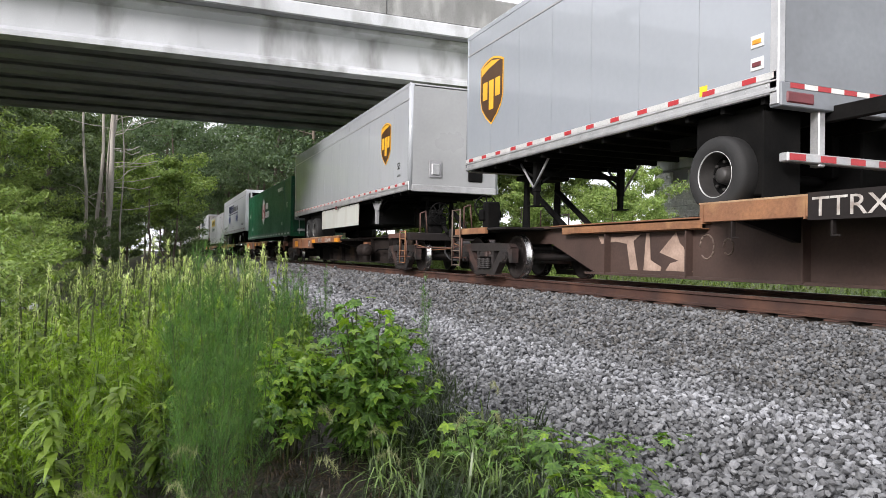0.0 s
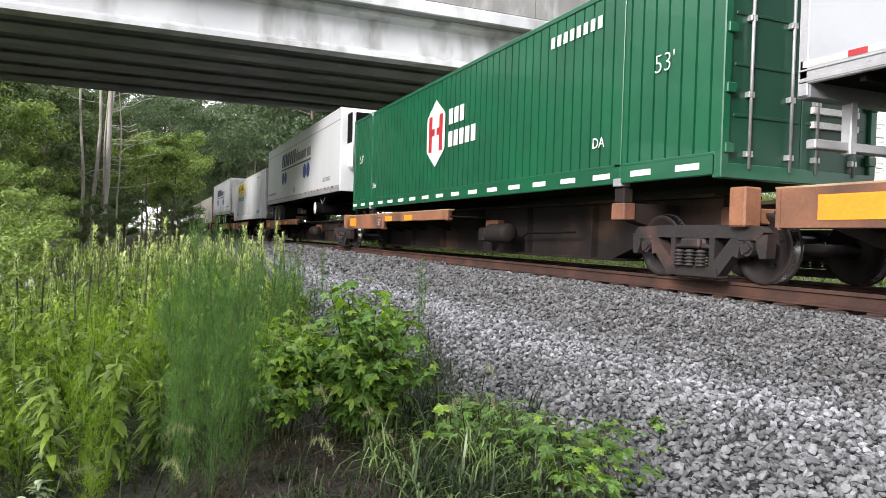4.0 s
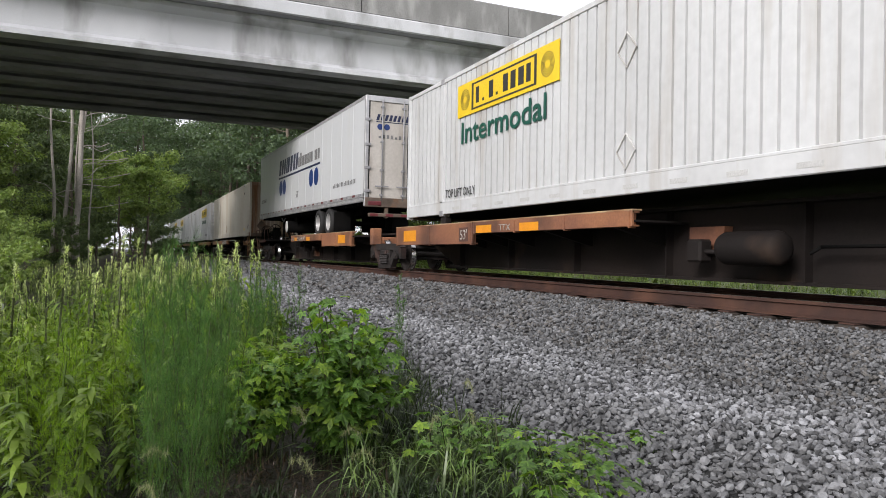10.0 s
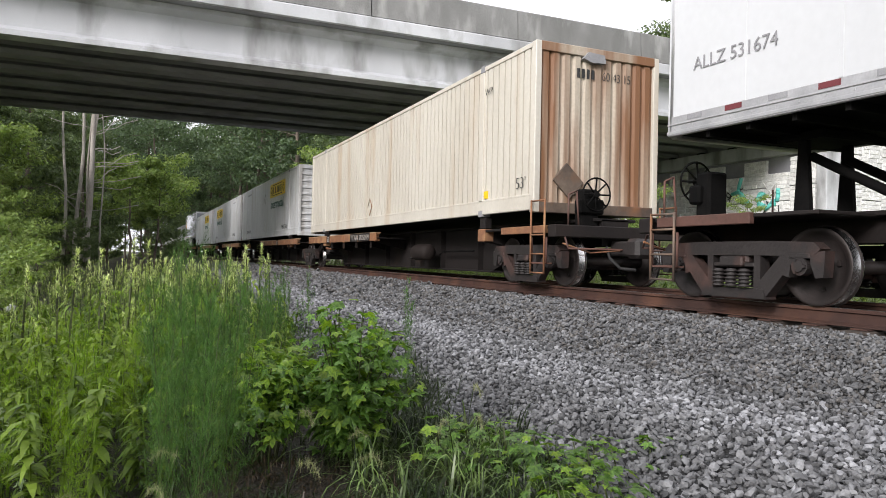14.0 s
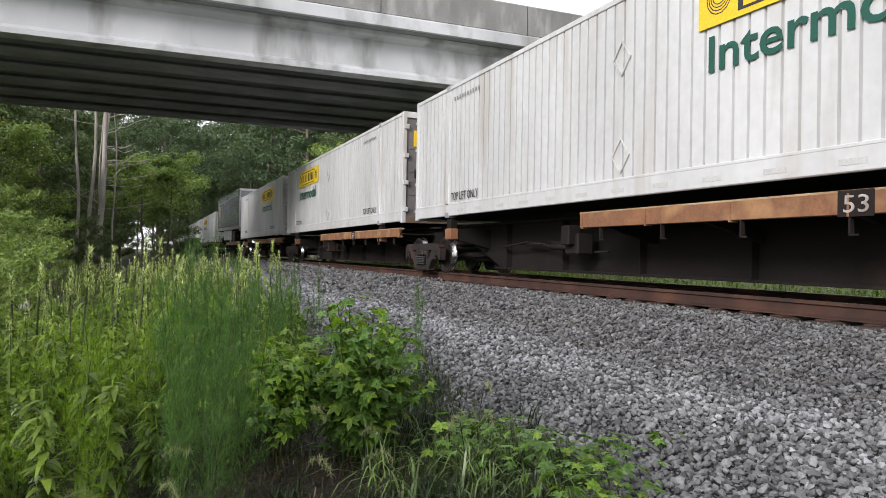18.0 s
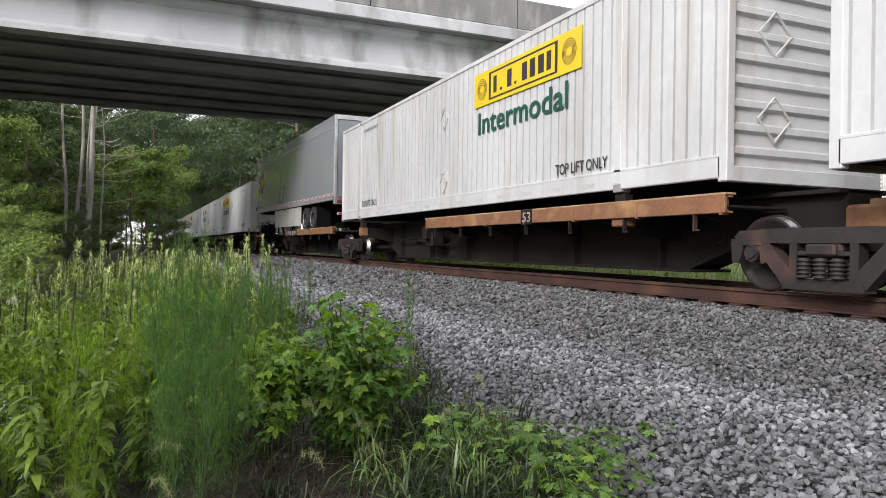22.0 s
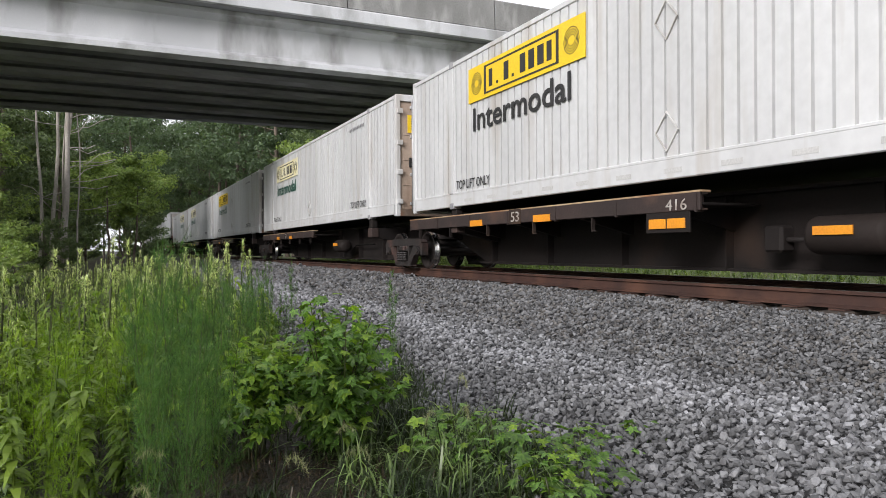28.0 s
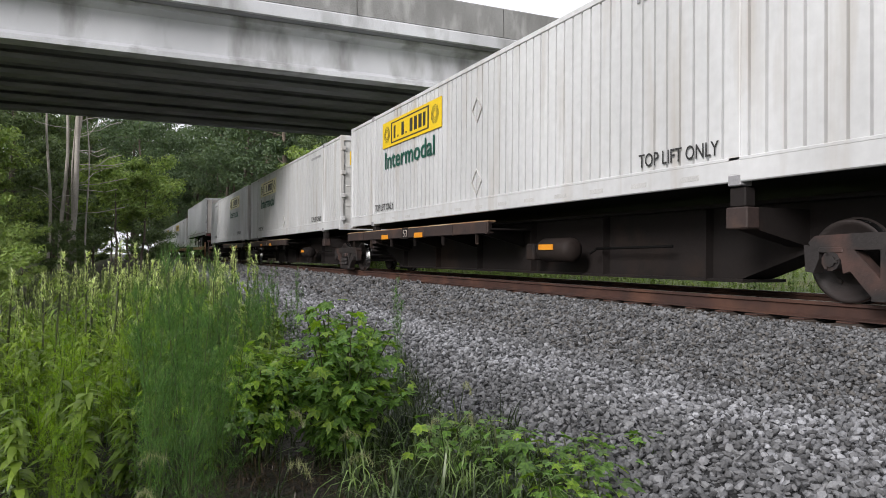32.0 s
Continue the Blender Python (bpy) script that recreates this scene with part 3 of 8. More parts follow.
def build_ballast():
    """Broken grey stone: closely strewn near, coarser and sparser further along."""
    rng = np.random.default_rng(7)
    g = (1 + math.sqrt(5)) / 2
    rock = unit_rows(np.array([p for a in (-1, 1) for c in (-g, g) for p in ((0, a, c), (a, c, 0), (c, 0, a))], float))
    near = np.array([[np.linalg.norm(p - q) for q in rock] for p in rock])
    edge = np.sort(near[0])[1] * 1.05
    tri = []
    for i, j, k in itertools.combinations(range(12), 3):
        if max(near[i, j], near[j, k], near[i, k]) < edge:
            out = np.dot(np.cross(rock[j] - rock[i], rock[k] - rock[i]), rock[i]) > 0
            tri.append((i, j, k) if out else (i, k, j))
    tri = np.array(tri)
    # x, y from and to; spacing; layers
    bands = [(1.45, 6.0, 0.4, 5.2, 0.033, 2), (1.6, 6.0, 5.2, 8.4, 0.040, 2), (1.7, 6.0, 8.4, 14.0, 0.052, 2), (2.2, 6.15, 14.0, 24.0, 0.080, 2), (2.6, 6.5, 24.0, 46.0, 0.12, 2), (8.3, 9.6, 0.0, 24.0, 0.08, 1), (6.08, 8.4, 1.0, 24.0, 0.055, 1), (1.62, 6.0, -10.0, 4.0, 0.07, 1), (6.0, 9.2, -12.0, 1.0, 0.11, 1)]
    verts, faces, tone, at = [], [], [], 0
    for x0, x1, y0, y1, step, layers in bands:
        for layer in range(layers):
            gx, gy = np.meshgrid(np.arange(x0, x1, step), np.arange(y0, y1, step * 0.87), indexing="ij")
            gx = gx + (np.arange(gx.shape[1]) % 2) * step / 2 + layer * step * 0.5
            px, py = (gx + rng.uniform(-0.42, 0.42, gx.shape) * step).ravel(), (gy + rng.uniform(-0.42, 0.42, gy.shape) * step).ravel()
            ok = rng.uniform(0, 1, len(px)) < (1.0 if layer == 0 else 0.42)
            if x0 < 3:
                edge = x0 - 0.05 + 0.22 * np.sin(py * 1.7) + 0.16 * np.sin(py * 4.3)
                ok &= rng.uniform(0, 1, len(px)) < np.clip((px - edge) / 0.5, 0.04, 1)
                if y0 < 5:
                    ok &= (px < 1.9 * py + 0.6) == (y0 > 0)    # finest in front, coarser behind
            px, py = px[ok], py[ok]
            n = len(px)
            pz = np.array([ground_height(x, y) for x, y in zip(px, py)]) + (layer * 0.9 + rng.uniform(-0.3, 0.3, n)) * step
            sc = step * rng.uniform(0.40, 0.63, (n, 1)) * rng.uniform(0.78, 1.28, (n, 3)) * (1.22, 1.0, 0.74)
            a = rng.uniform(0, 2 * np.pi, (n, 3)) * (1, 0.3, 0.3) - (0, 0.94, 0.94)
            p = (rock[None] * rng.uniform(0.62, 1.2, (n, 12, 1)) + rng.uniform(-0.16, 0.16, (n, 12, 3))) * sc[:, None]
            for k, (i, j) in ((1, (1, 2)), (2, (0, 2)), (0, (0, 1))):
                c, s = np.cos(a[:, k])[:, None], np.sin(a[:, k])[:, None]
                u, w = p[:, :, i].copy(), p[:, :, j].copy()
                p[:, :, i], p[:, :, j] = c * u - s * w, s * u + c * w
            p += np.stack([px, py, pz], 1)[:, None]
            # paler stones are mixed in along the bench, near x = 3.15
            bench = np.exp(-((px - 3.15 - 0.12 * np.sin(0.9 * py)) / 0.42) ** 2)
            pick = rng.uniform(0, 1, n)
            tone.append(np.where(pick < 0.62 * bench, 1, np.where((pick > 0.72) & (px > 3.7), 2, 0)))
            verts.append(p.reshape(-1, 3))
            faces.append((tri[None] + (np.arange(n) * 12)[:, None, None] + at).reshape(-1, 3))
            at += n * 12
    v, f = np.concatenate(verts), np.concatenate(faces)
    me = bpy.data.meshes.new("ballast")
    me.vertices.add(len(v))
    me.vertices.foreach_set("co", v.ravel())
    me.loops.add(f.size)
    me.loops.foreach_set("vertex_index", f.ravel().astype(np.int32))
    me.polygons.add(len(f))
    me.polygons.foreach_set("loop_start", (np.arange(len(f)) * 3).astype(np.int32))
    me.update()
    for m in ("stone", "stone_pale", "stone_brown"):
        me.materials.append(M[m])
    me.polygons.foreach_set("material_index", np.repeat(np.concatenate(tone), len(tri)).astype(np.int32))
    me.polygons.foreach_set("use_smooth", np.zeros(len(f), bool))
    tagged(new("ballast", me), "loose broken grey ballast stone on the track shoulder", "ballast", kind="stuff")


def build_track():
    prof = [(-0.07, -0.175), (0.07, -0.175), (0.07, -0.162), (0.012, -0.14), (0.010, -0.045), (0.036, -0.035), (0.036, -0.006), (0.028, 0.0), (-0.028, 0.0), (-0.036, -0.006), (-0.036, -0.035),
            (-0.010, -0.045), (-0.012, -0.14), (-0.07, -0.162)]
    for x in RAIL_XS:
        rail = thing("rail", "rust-brown steel rail with a worn running surface on wooden ties", "rail", "rails", "structure", at=pose(x, 0, RAIL_TOP))
        part("rail_profile", Geo().prism(prof, -60, 420, "y"), M["rail"], rail)
        part("running_surface", Geo().box(-0.024, 0.024, -60, 420, 0.0005, 0.003), M["rail_head"], rail, "worn bright steel running surface")
    tie = thing("railway_tie", "dark creosoted wooden railway tie bedded in ballast", "railway tie", "ties under the rails")
    part("timber", Geo().box(-1.30, 1.30, -0.115, 0.115, -0.17, 0, 0.015), M["tie"], tie)
    for x in (-0.755, 0.755):
        part("tie_plate", Geo().box(x - 0.18, x + 0.18, -0.09, 0.09, 0.001, 0.019, 0.004), M["rail"], tie, "rusty steel tie plate")
    rng = random.Random(3)
    base = RAIL_TOP - 0.195
    tie.matrix_basis = pose(TRACK_X, -8, base)
    for i in range(1, 150):
        copy_thing(tie, pose(TRACK_X + rng.uniform(-0.05, 0.05), -8 + 0.53 * i, base + rng.uniform(-0.004, 0.002), 0, 0, rng.uniform(-1.2, 1.2)))


BRIDGE_Y0, BRIDGE_Y1, SOFFIT, ABUT_X = 25.35, 38.1, 7.65, 31.6


def build_bridge():
    b = thing("road_bridge", "grey concrete girder road bridge with stained parapet over the track", "bridge")
    prof = [(-0.36, 0), (0.36, 0), (0.36, 0.17), (0.11, 0.34), (0.11, 1.36), (0.42, 1.52), (0.42, 1.68), (-0.42, 1.68), (-0.42, 1.52), (-0.11, 1.36), (-0.11, 0.34), (-0.36, 0.17)]
    x0 = -34.0
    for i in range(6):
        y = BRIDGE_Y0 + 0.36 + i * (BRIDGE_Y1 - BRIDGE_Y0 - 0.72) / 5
        # inner girders take the darker concrete that carries the shade below the deck
        part("girder", Geo().prism([(u + y, w + SOFFIT) for u, w in prof], x0, ABUT_X, "x"), M["concrete" if i == 0 else "concrete_dark"], b, "pale concrete I-girder" if i == 0 else "concrete I-girder with shade in its dark colour")
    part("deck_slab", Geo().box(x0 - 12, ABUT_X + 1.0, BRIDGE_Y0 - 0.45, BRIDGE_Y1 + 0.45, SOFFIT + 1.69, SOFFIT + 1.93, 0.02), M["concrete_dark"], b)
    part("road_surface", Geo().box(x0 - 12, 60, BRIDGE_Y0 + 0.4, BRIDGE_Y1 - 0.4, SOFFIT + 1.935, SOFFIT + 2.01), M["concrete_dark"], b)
    edge = [(0, 0), (0, 0.40), (0.06, 0.46), (0.45, 0.46), (0.45, 0)]
    wall = [(0.04, 0), (0.10, 1.16), (0.13, 1.2), (0.30, 1.2), (0.33, 1.16), (0.42, 0.0)]
    for side, y in ((1, BRIDGE_Y0 - 0.62), (-1, BRIDGE_Y1 + 0.62)):
        part("deck_edge", Geo().prism([(y + side * u, w + SOFFIT + 1.70) for u, w in edge], x0 - 12, ABUT_X + 1.05, "x"), M["concrete"], b, "chamfered concrete deck edge")
        cut = [1.66 + 6.11 * k for k in range(-7, 6)] + [ABUT_X + 1.05]
        for a, c in zip(cut, cut[1:]):
            part("parapet", Geo().prism([(y + side * u, w + SOFFIT + 2.17) for u, w in wall], a + 0.018, c - 0.018, "x"), M["parapet"], b, "stained concrete parapet panel")
    for k in range(6):
        y = BRIDGE_Y0 + 0.36 + k * (BRIDGE_Y1 - BRIDGE_Y0 - 0.72) / 5
        part("bearing_pad", Geo().box(ABUT_X - 0.55, ABUT_X - 0.1, y - 0.25, y + 0.25, SOFFIT - 0.10, SOFFIT, 0.01), M["black_steel"], b)
    # far pier beyond the picture, so that the span is carried at both ends
    part("pier_cap", Geo().box(x0 + 4, x0 + 5.6, BRIDGE_Y0 - 0.2, BRIDGE_Y1 + 0.2, SOFFIT - 1.2, SOFFIT, 0.05), M["concrete"], b)
    for k in range(3):
        y = BRIDGE_Y0 + 1.6 + k * 4.8
        part("pier_column", Geo().cyl((x0 + 4.8, y, 0), (x0 + 4.8, y, SOFFIT - 1.2), 0.5, n=20), M["concrete"], b)


def build_abutment():
    """Bridge seat, wing walls of cast stone-faced panels and a coping."""
    a = thing("abutment_wall", "pale stone-faced concrete panel retaining wall carrying the bridge end", "retaining wall", kind="structure")
    wx, wy = ABUT_X - 0.55, BRIDGE_Y0 - 0.95
    part("backfill", Geo().box(wx + 0.25, 70, wy + 0.25, BRIDGE_Y1 + 0.9, 0.0, SOFFIT + 1.5), M["concrete_dark"], a)
    part("bridge_seat", Geo().box(wx - 0.15, wx + 1.7, wy - 0.1, BRIDGE_Y1 + 0.8, SOFFIT - 0.85, SOFFIT - 0.10, 0.03), M["concrete"], a, "concrete bridge seat")
    part("end_block", Geo().box(ABUT_X + 0.05, ABUT_X + 0.85, wy + 0.18, BRIDGE_Y0 + 0.2, SOFFIT - 0.10, SOFFIT + 1.69, 0.02), M["concrete"], a)
    part("corner_pilaster", Geo().box(wx - 0.06, wx + 0.95, wy - 0.07, wy + 0.5, 1.5, SOFFIT - 0.86, 0.02), M["concrete"], a, "smooth concrete corner pilaster")
    part("wing_coping", Geo().box(ABUT_X + 1.08, 70, wy + 0.1, wy + 0.65, SOFFIT + 1.55, SOFFIT + 1.95, 0.03), M["concrete"], a)
    part("wing_parapet", Geo().box(ABUT_X + 1.08, 70, wy + 0.25, wy + 0.55, SOFFIT + 1.96, SOFFIT + 3.35, 0.03), M["parapet"], a, "concrete parapet on the wing wall")
    rng = random.Random(11)

    def panel(w, h):
        g = Geo()
        rows = 7
        for r in range(rows):
            z0, x = -h / 2 + r * h / rows, -w / 2
            while x < w / 2 - 0.02:
                x1 = min(w / 2, x + rng.uniform(0.25, 0.7))
                g.box(x + 0.008, x1 - 0.008, -0.06 - rng.uniform(0.0, 0.05), 0.05, z0 + 0.008, z0 + h / rows - 0.008, 0.012)
                x = x1
        g.box(-w / 2, w / 2, -0.045, 0.1, -h / 2, h / 2)
        return g.mesh("panel", M["panel_stone"], fix=False)

    # spray paint low on the wall under the bridge
    for k in range(26):
        y = wy + rng.uniform(2.6, 7.2)
        z = rng.uniform(3.9, 5.0)
        pts = [Vector((wx - 0.16, y, z))]
        for q in range(3):
            pts.append(pts[-1] + Vector((0, rng.uniform(-0.5, 0.5), rng.uniform(-0.5, 0.5))))
        part("spray_stroke", Geo().tube(pts, rng.uniform(0.02, 0.05) if k % 3 else 0.11, 5), (M["teal_spray"], M["ink"], M["white_ink"])[0 if k % 3 == 0 else 1 + k % 2], a)
    kinds = [panel(1.47, 1.46) for _ in range(5)]
    for i in range(13):
        for j in range(6):
            z = 1.4 + 1.5 * j + (0.75 if i % 2 else 0)
            if z > SOFFIT + 0.9:
                continue
            ob = part("panel", rng.choice(kinds), None, a)
            ob.matrix_basis = pose(wx + 1.72 + 1.5 * i, wy, z)
    for i in range(9):
        for j in range(4):
            z = 1.4 + 1.5 * j + (0.75 if i % 2 else 0)
            if z > SOFFIT - 1.5:
                continue
            ob = part("panel", rng.choice(kinds), None, a)
            ob.matrix_basis = pose(wx, wy + 1.3 + 1.5 * i, z, 0, 0, -90)


build_ground()
build_track()
build_bridge()
build_abutment()
build_ballast()

# ---- the train: articulated spine cars with containers and road trailers ----
WHEEL_R, AXLE = 0.419, 0.89
HALF_W, BOX_L, BOX_H = 1.295, 16.154, 2.896
DECK = 1.03        # top of a wheel platform above the rail
BOX_REST = 1.23    # underside of a container above the rail
MOVING = []        # (thing, place along the train, height, tilt)
WHEELS = []        # (wheelset, place in its truck)


def on_train(ob, p, z=RAIL_TOP, tilt=0.0):
    MOVING.append((ob, p, z, tilt))
    ob.matrix_basis = pose(TRACK_X, p, z, tilt)
    return ob


def truck_meshes():
    side = Geo()
    side.prism([(-1.06, 0.53), (-1.14, 0.60), (-1.06, 0.67), (-0.5, 0.69), (0.5, 0.69), (1.06, 0.67), (1.14, 0.60), (1.06, 0.53)], -0.075, 0.075, "x")
    for s in (-1, 1):
        side.prism([(s * 0.88, 0.54), (s * 0.66, 0.54), (s * 0.33, 0.20), (s * 0.33, 0.08), (s * 0.47, 0.08)], -0.07, 0.07, "x")
        side.prism([(s * 0.39, 0.55), (s * 0.30, 0.55), (s * 0.30, 0.14), (s * 0.39, 0.14)], -0.07, 0.07, "x")
        side.prism([(s * 1.19, 0.58), (s * 1.02, 0.56), (s * 1.02, 0.44), (s * 1.08, 0.30), (s * 1.17, 0.31)], -0.07, 0.07, "x")
        side.prism([(s * 0.80, 0.55), (s * 0.72, 0.55), (s * 0.69, 0.32), (s * 0.76, 0.30)], -0.07, 0.07, "x")
        side.box(-0.08, 0.08, s * AXLE - 0.13, s * AXLE + 0.13, 0.50, 0.56, 0.01)
    side.prism([(-0.47, 0.05), (0.47, 0.05), (0.44, 0.16), (-0.44, 0.16)], -0.085, 0.085, "x")
    side.box(-0.07, 0.07, -0.30, 0.30, 0.40, 0.45, 0.01)
    spring = Geo().lathe([(0.17 + 0.0105 * k, 0.078 if k % 4 in (1, 2) else 0.05) for k in range(21)], (0, 0, 0), 12, "z")
    bolster = Geo().box(-1.06, 1.06, -0.2, 0.2, 0.43, 0.60, 0.03).box(-0.35, 0.35, -0.35, 0.35, 0.55, 0.66, 0.03)
    bolster.box(-1.12, -0.98, -0.17, 0.17, 0.40, 0.52, 0.02).box(0.98, 1.12, -0.17, 0.17, 0.40, 0.52, 0.02)
    bearing = Geo().cyl((-0.06, 0, 0), (0.045, 0, 0), 0.098, n=12, smooth=False).cyl((0.045, 0, 0), (0.065, 0, 0), 0.06, n=8, smooth=False)
    for k in range(3):
        t = 2.1 * k
        bearing.box(0.045, 0.07, 0.072 * math.cos(t) - 0.014, 0.072 * math.cos(t) + 0.014, 0.072 * math.sin(t) - 0.014, 0.072 * math.sin(t) + 0.014)
    wheel = Geo().cyl((-0.98, 0, 0), (0.98, 0, 0), 0.075, n=14)
    r = WHEEL_R
    for s in (-1, 1):
        x = s * 0.755
        prof = [(-0.055, 0.10), (-0.05, 0.13), (-0.005, 0.17), (0.0, 0.30), (-0.055, r - 0.065), (-0.07, r - 0.03), (-0.07, r - 0.008), (-0.062, r), (0.045, r + 0.004), (0.055, r + 0.024), (0.07, r + 0.022),
                (0.072, r - 0.06), (0.03, 0.30), (0.03, 0.17), (0.075, 0.13), (0.08, 0.10)]
        wheel.lathe([(x + (-s) * a * -1 if s > 0 else x + a, q) for a, q in prof], (0, 0, 0), 32)
        for k in range(4):
            t = k * math.pi / 2 + 0.4
            wheel.box(x + s * 0.012, x + s * 0.03, -0.03, 0.03, -0.02, 0.02, 0.0, Matrix.Rotation(t, 4, "X") @ Matrix.Translation((0, 0, 0.235)))
    wm = wheel.mesh("wheelset", [M["wheel_steel"], M["wheel_tread"]], fix=False)
    for p in wm.polygons:
        c = p.center
        if math.hypot(c.y, c.z) > r - 0.02 and abs(p.normal.x) < 0.5:
            p.material_index = 1
    brake = Geo()
    for s in (-1, 1):
        brake.box(-0.85, 0.85, s * 0.40 - 0.04, s * 0.40 + 0.04, 0.28, 0.36, 0.01)
        for x in (-0.755, 0.755):
            brake.box(x - 0.05, x + 0.05, s * 0.44, s * 0.48, 0.24, 0.50, 0.01)
    return dict(side=side.mesh("side_frame", M["truck_steel"]), spring=spring.mesh("spring", M["truck_steel"]), bolster=bolster.mesh("truck", M["truck_steel"]),
                bearing=bearing.mesh("bearing_cap", M["truck_steel"]), wheel=wm, brake=brake.mesh("brake_beam", M["truck_steel"]))


TRUCK = truck_meshes()


def add_truck(car, y):
    t = part("truck", TRUCK["bolster"], None, car, "sooty cast-steel truck", pose(0, y, 0))
    for s in (-1, 1):
        part("side_frame", TRUCK["side"], None, t, at=pose(s * 1.0, 0, 0))
        for x in (-0.09, 0.09):
            for e in (-0.19, 0.0, 0.19):
                part("spring", TRUCK["spring"], None, t, at=pose(s * 1.0 + x, e, 0))
        for e in (-1, 1):
            part("bearing_cap", TRUCK["bearing"], None, t, at=pose(s * 1.03, e * AXLE, WHEEL_R) @ Matrix.Rotation(0 if s > 0 else math.pi, 4, "Z"))
    part("brake_beam", TRUCK["brake"], None, t)
    for e in (-1, 1):
        w = part("wheelset", TRUCK["wheel"], None, t, "steel wheelset with polished treads", pose(0, e * AXLE, WHEEL_R))
        WHEELS.append((w, e * AXLE))
    return t


def plate(car, y, z, text, size, x=-HALF_W - 0.026, ground=True, width=1.0, backing=None):
    """Painted letters on the near side of a car, centred at y."""
    me = letters(text, size, M["faded_white"], width=width)
    w = max(v.co.x for v in me.vertices)
    if ground:
        part("stencil_ground", Geo().box(x - 0.001, x + 0.006, y - w / 2 - 0.05, y + w / 2 + 0.05, z - 0.04, z + size * 0.72 + 0.04), backing or M["sill_dark"], car)
    part("lettering", me, None, car, "white stencilled lettering", on_side(x - 0.004, y + w / 2, z))


def platform(car, y0, y1, edge, top, drop, name="wheel_platform", x=HALF_W):
    """Two wheel pans with an outer channel, cross-bearers below; drop is the channel's depth."""
    for s in (-1, 1):
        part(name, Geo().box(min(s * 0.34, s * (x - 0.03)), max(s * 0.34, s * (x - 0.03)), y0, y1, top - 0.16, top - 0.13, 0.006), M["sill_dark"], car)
        g = Geo().box(s * x - 0.02, s * x + 0.02, y0, y1, top - drop, top, 0.006)
        part("top_flange", Geo().box(min(s * (x - 0.14), s * (x + 0.022)), max(s * (x - 0.14), s * (x + 0.022)), y0 - 0.01, y1 + 0.01, top - 0.012, top + 0.012, 0.004), M["tan_edge"], car, "worn tan top edge")
        for z in (top - 0.04, top - drop):
            g.box(min(s * (x - 0.11), s * (x + 0.012)), max(s * (x - 0.11), s * (x + 0.012)), y0, y1, z, z + 0.025, 0.004)
        n = max(2, int((y1 - y0) / 1.4))
        for k in range(n + 1):
            yy = y0 + 0.06 + (y1 - y0 - 0.12) * k / n
            g.box(s * x - 0.03 if s < 0 else s * x - 0.09, s * x + 0.09 if s < 0 else s * x + 0.03, yy - 0.012, yy + 0.012, top - drop - 0.02, top - 0.02)
        part("side_channel", g, edge, car)
    n = max(2, int((y1 - y0) / 1.5))
    for k in range(n):
        yy = y0 + 0.5 + (y1 - y0 - 1.0) * k / (n - 1)
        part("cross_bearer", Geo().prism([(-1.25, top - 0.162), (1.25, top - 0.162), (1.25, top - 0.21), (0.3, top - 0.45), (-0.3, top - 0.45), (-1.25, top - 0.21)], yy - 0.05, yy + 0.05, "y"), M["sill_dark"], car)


def sill(car, ya, yb, mat, deep=0.17, first=False, last=False, top=0.99):
    a0, b0 = (ya - 1.15 if first else ya + 0.32), (yb + 1.15 if last else yb - 0.32)
    prof = [(a0, top), (b0, top), (b0, 0.68), (yb - 1.30, 0.68), (yb - 2.75, deep), (ya + 2.75, deep), (ya + 1.30, 0.68), (a0, 0.68)]
    g = Geo().prism(prof, -0.27, 0.27, "x")
    g.box(-0.42, 0.42, a0, b0, top - 0.03, top + 0.02, 0.006)
    g.box(-0.38, 0.38, ya + 2.6, yb - 2.6, deep - 0.03, deep + 0.01, 0.004)
    s = part("center_sill", g, mat, car)
    for k in range(6):
        y = ya + 3.2 + (yb - ya - 6.4) * k / 5
        part("stiffener", Geo().box(-0.40, 0.40, y - 0.012, y + 0.012, deep, top - 0.03), mat, s)
    return s


def reservoir(car, y, mat):
    part("air_reservoir", Geo().lathe([(-0.46, 0.0), (-0.45, 0.11), (-0.41, 0.18), (-0.36, 0.20), (0.36, 0.20), (0.41, 0.18), (0.45, 0.11), (0.46, 0.0)], (-0.75, y, 0.56), 20, "y"), mat, car, "rounded steel air reservoir")
    part("valve", Geo().box(-0.72, -0.5, y + 0.85, y + 1.1, 0.38, 0.68, 0.03).cyl((-0.62, y + 0.6, 0.52), (-0.62, y + 1.0, 0.52), 0.03), M["sill_dark"], car)
    part("brake_pipe", Geo().tube([(-0.5, y - 2.4, 0.60), (-0.5, y - 0.7, 0.58), (-0.55, y - 0.6, 0.5)], 0.02), M["black_steel"], car)


def bolster(car, y, mat):
    """A cross-beam with pedestals that carries a container's castings."""
    part("container_bolster", Geo().prism([(-1.2, 0.78), (-0.3, 0.58), (0.3, 0.58), (1.2, 0.78), (1.2, 1.0), (-1.2, 1.0)], y - 0.13, y + 0.13, "y"), M["sill_dark"], car)
    for s in (-1, 1):
        part("pedestal_foot", Geo().box(s * 1.17 - 0.10, s * 1.17 + 0.10, y - 0.15, y + 0.15, 0.76, 1.0, 0.015), mat, car)
        part("pedestal", Geo().box(s * 1.17 - 0.08, s * 1.17 + 0.08, y - 0.11, y + 0.11, 1.0, BOX_REST - 0.012, 0.015).cyl((s * 1.17, y, BOX_REST - 0.02), (s * 1.17, y, BOX_REST + 0.05), 0.05, 0.02), M["sill_dark"], car)


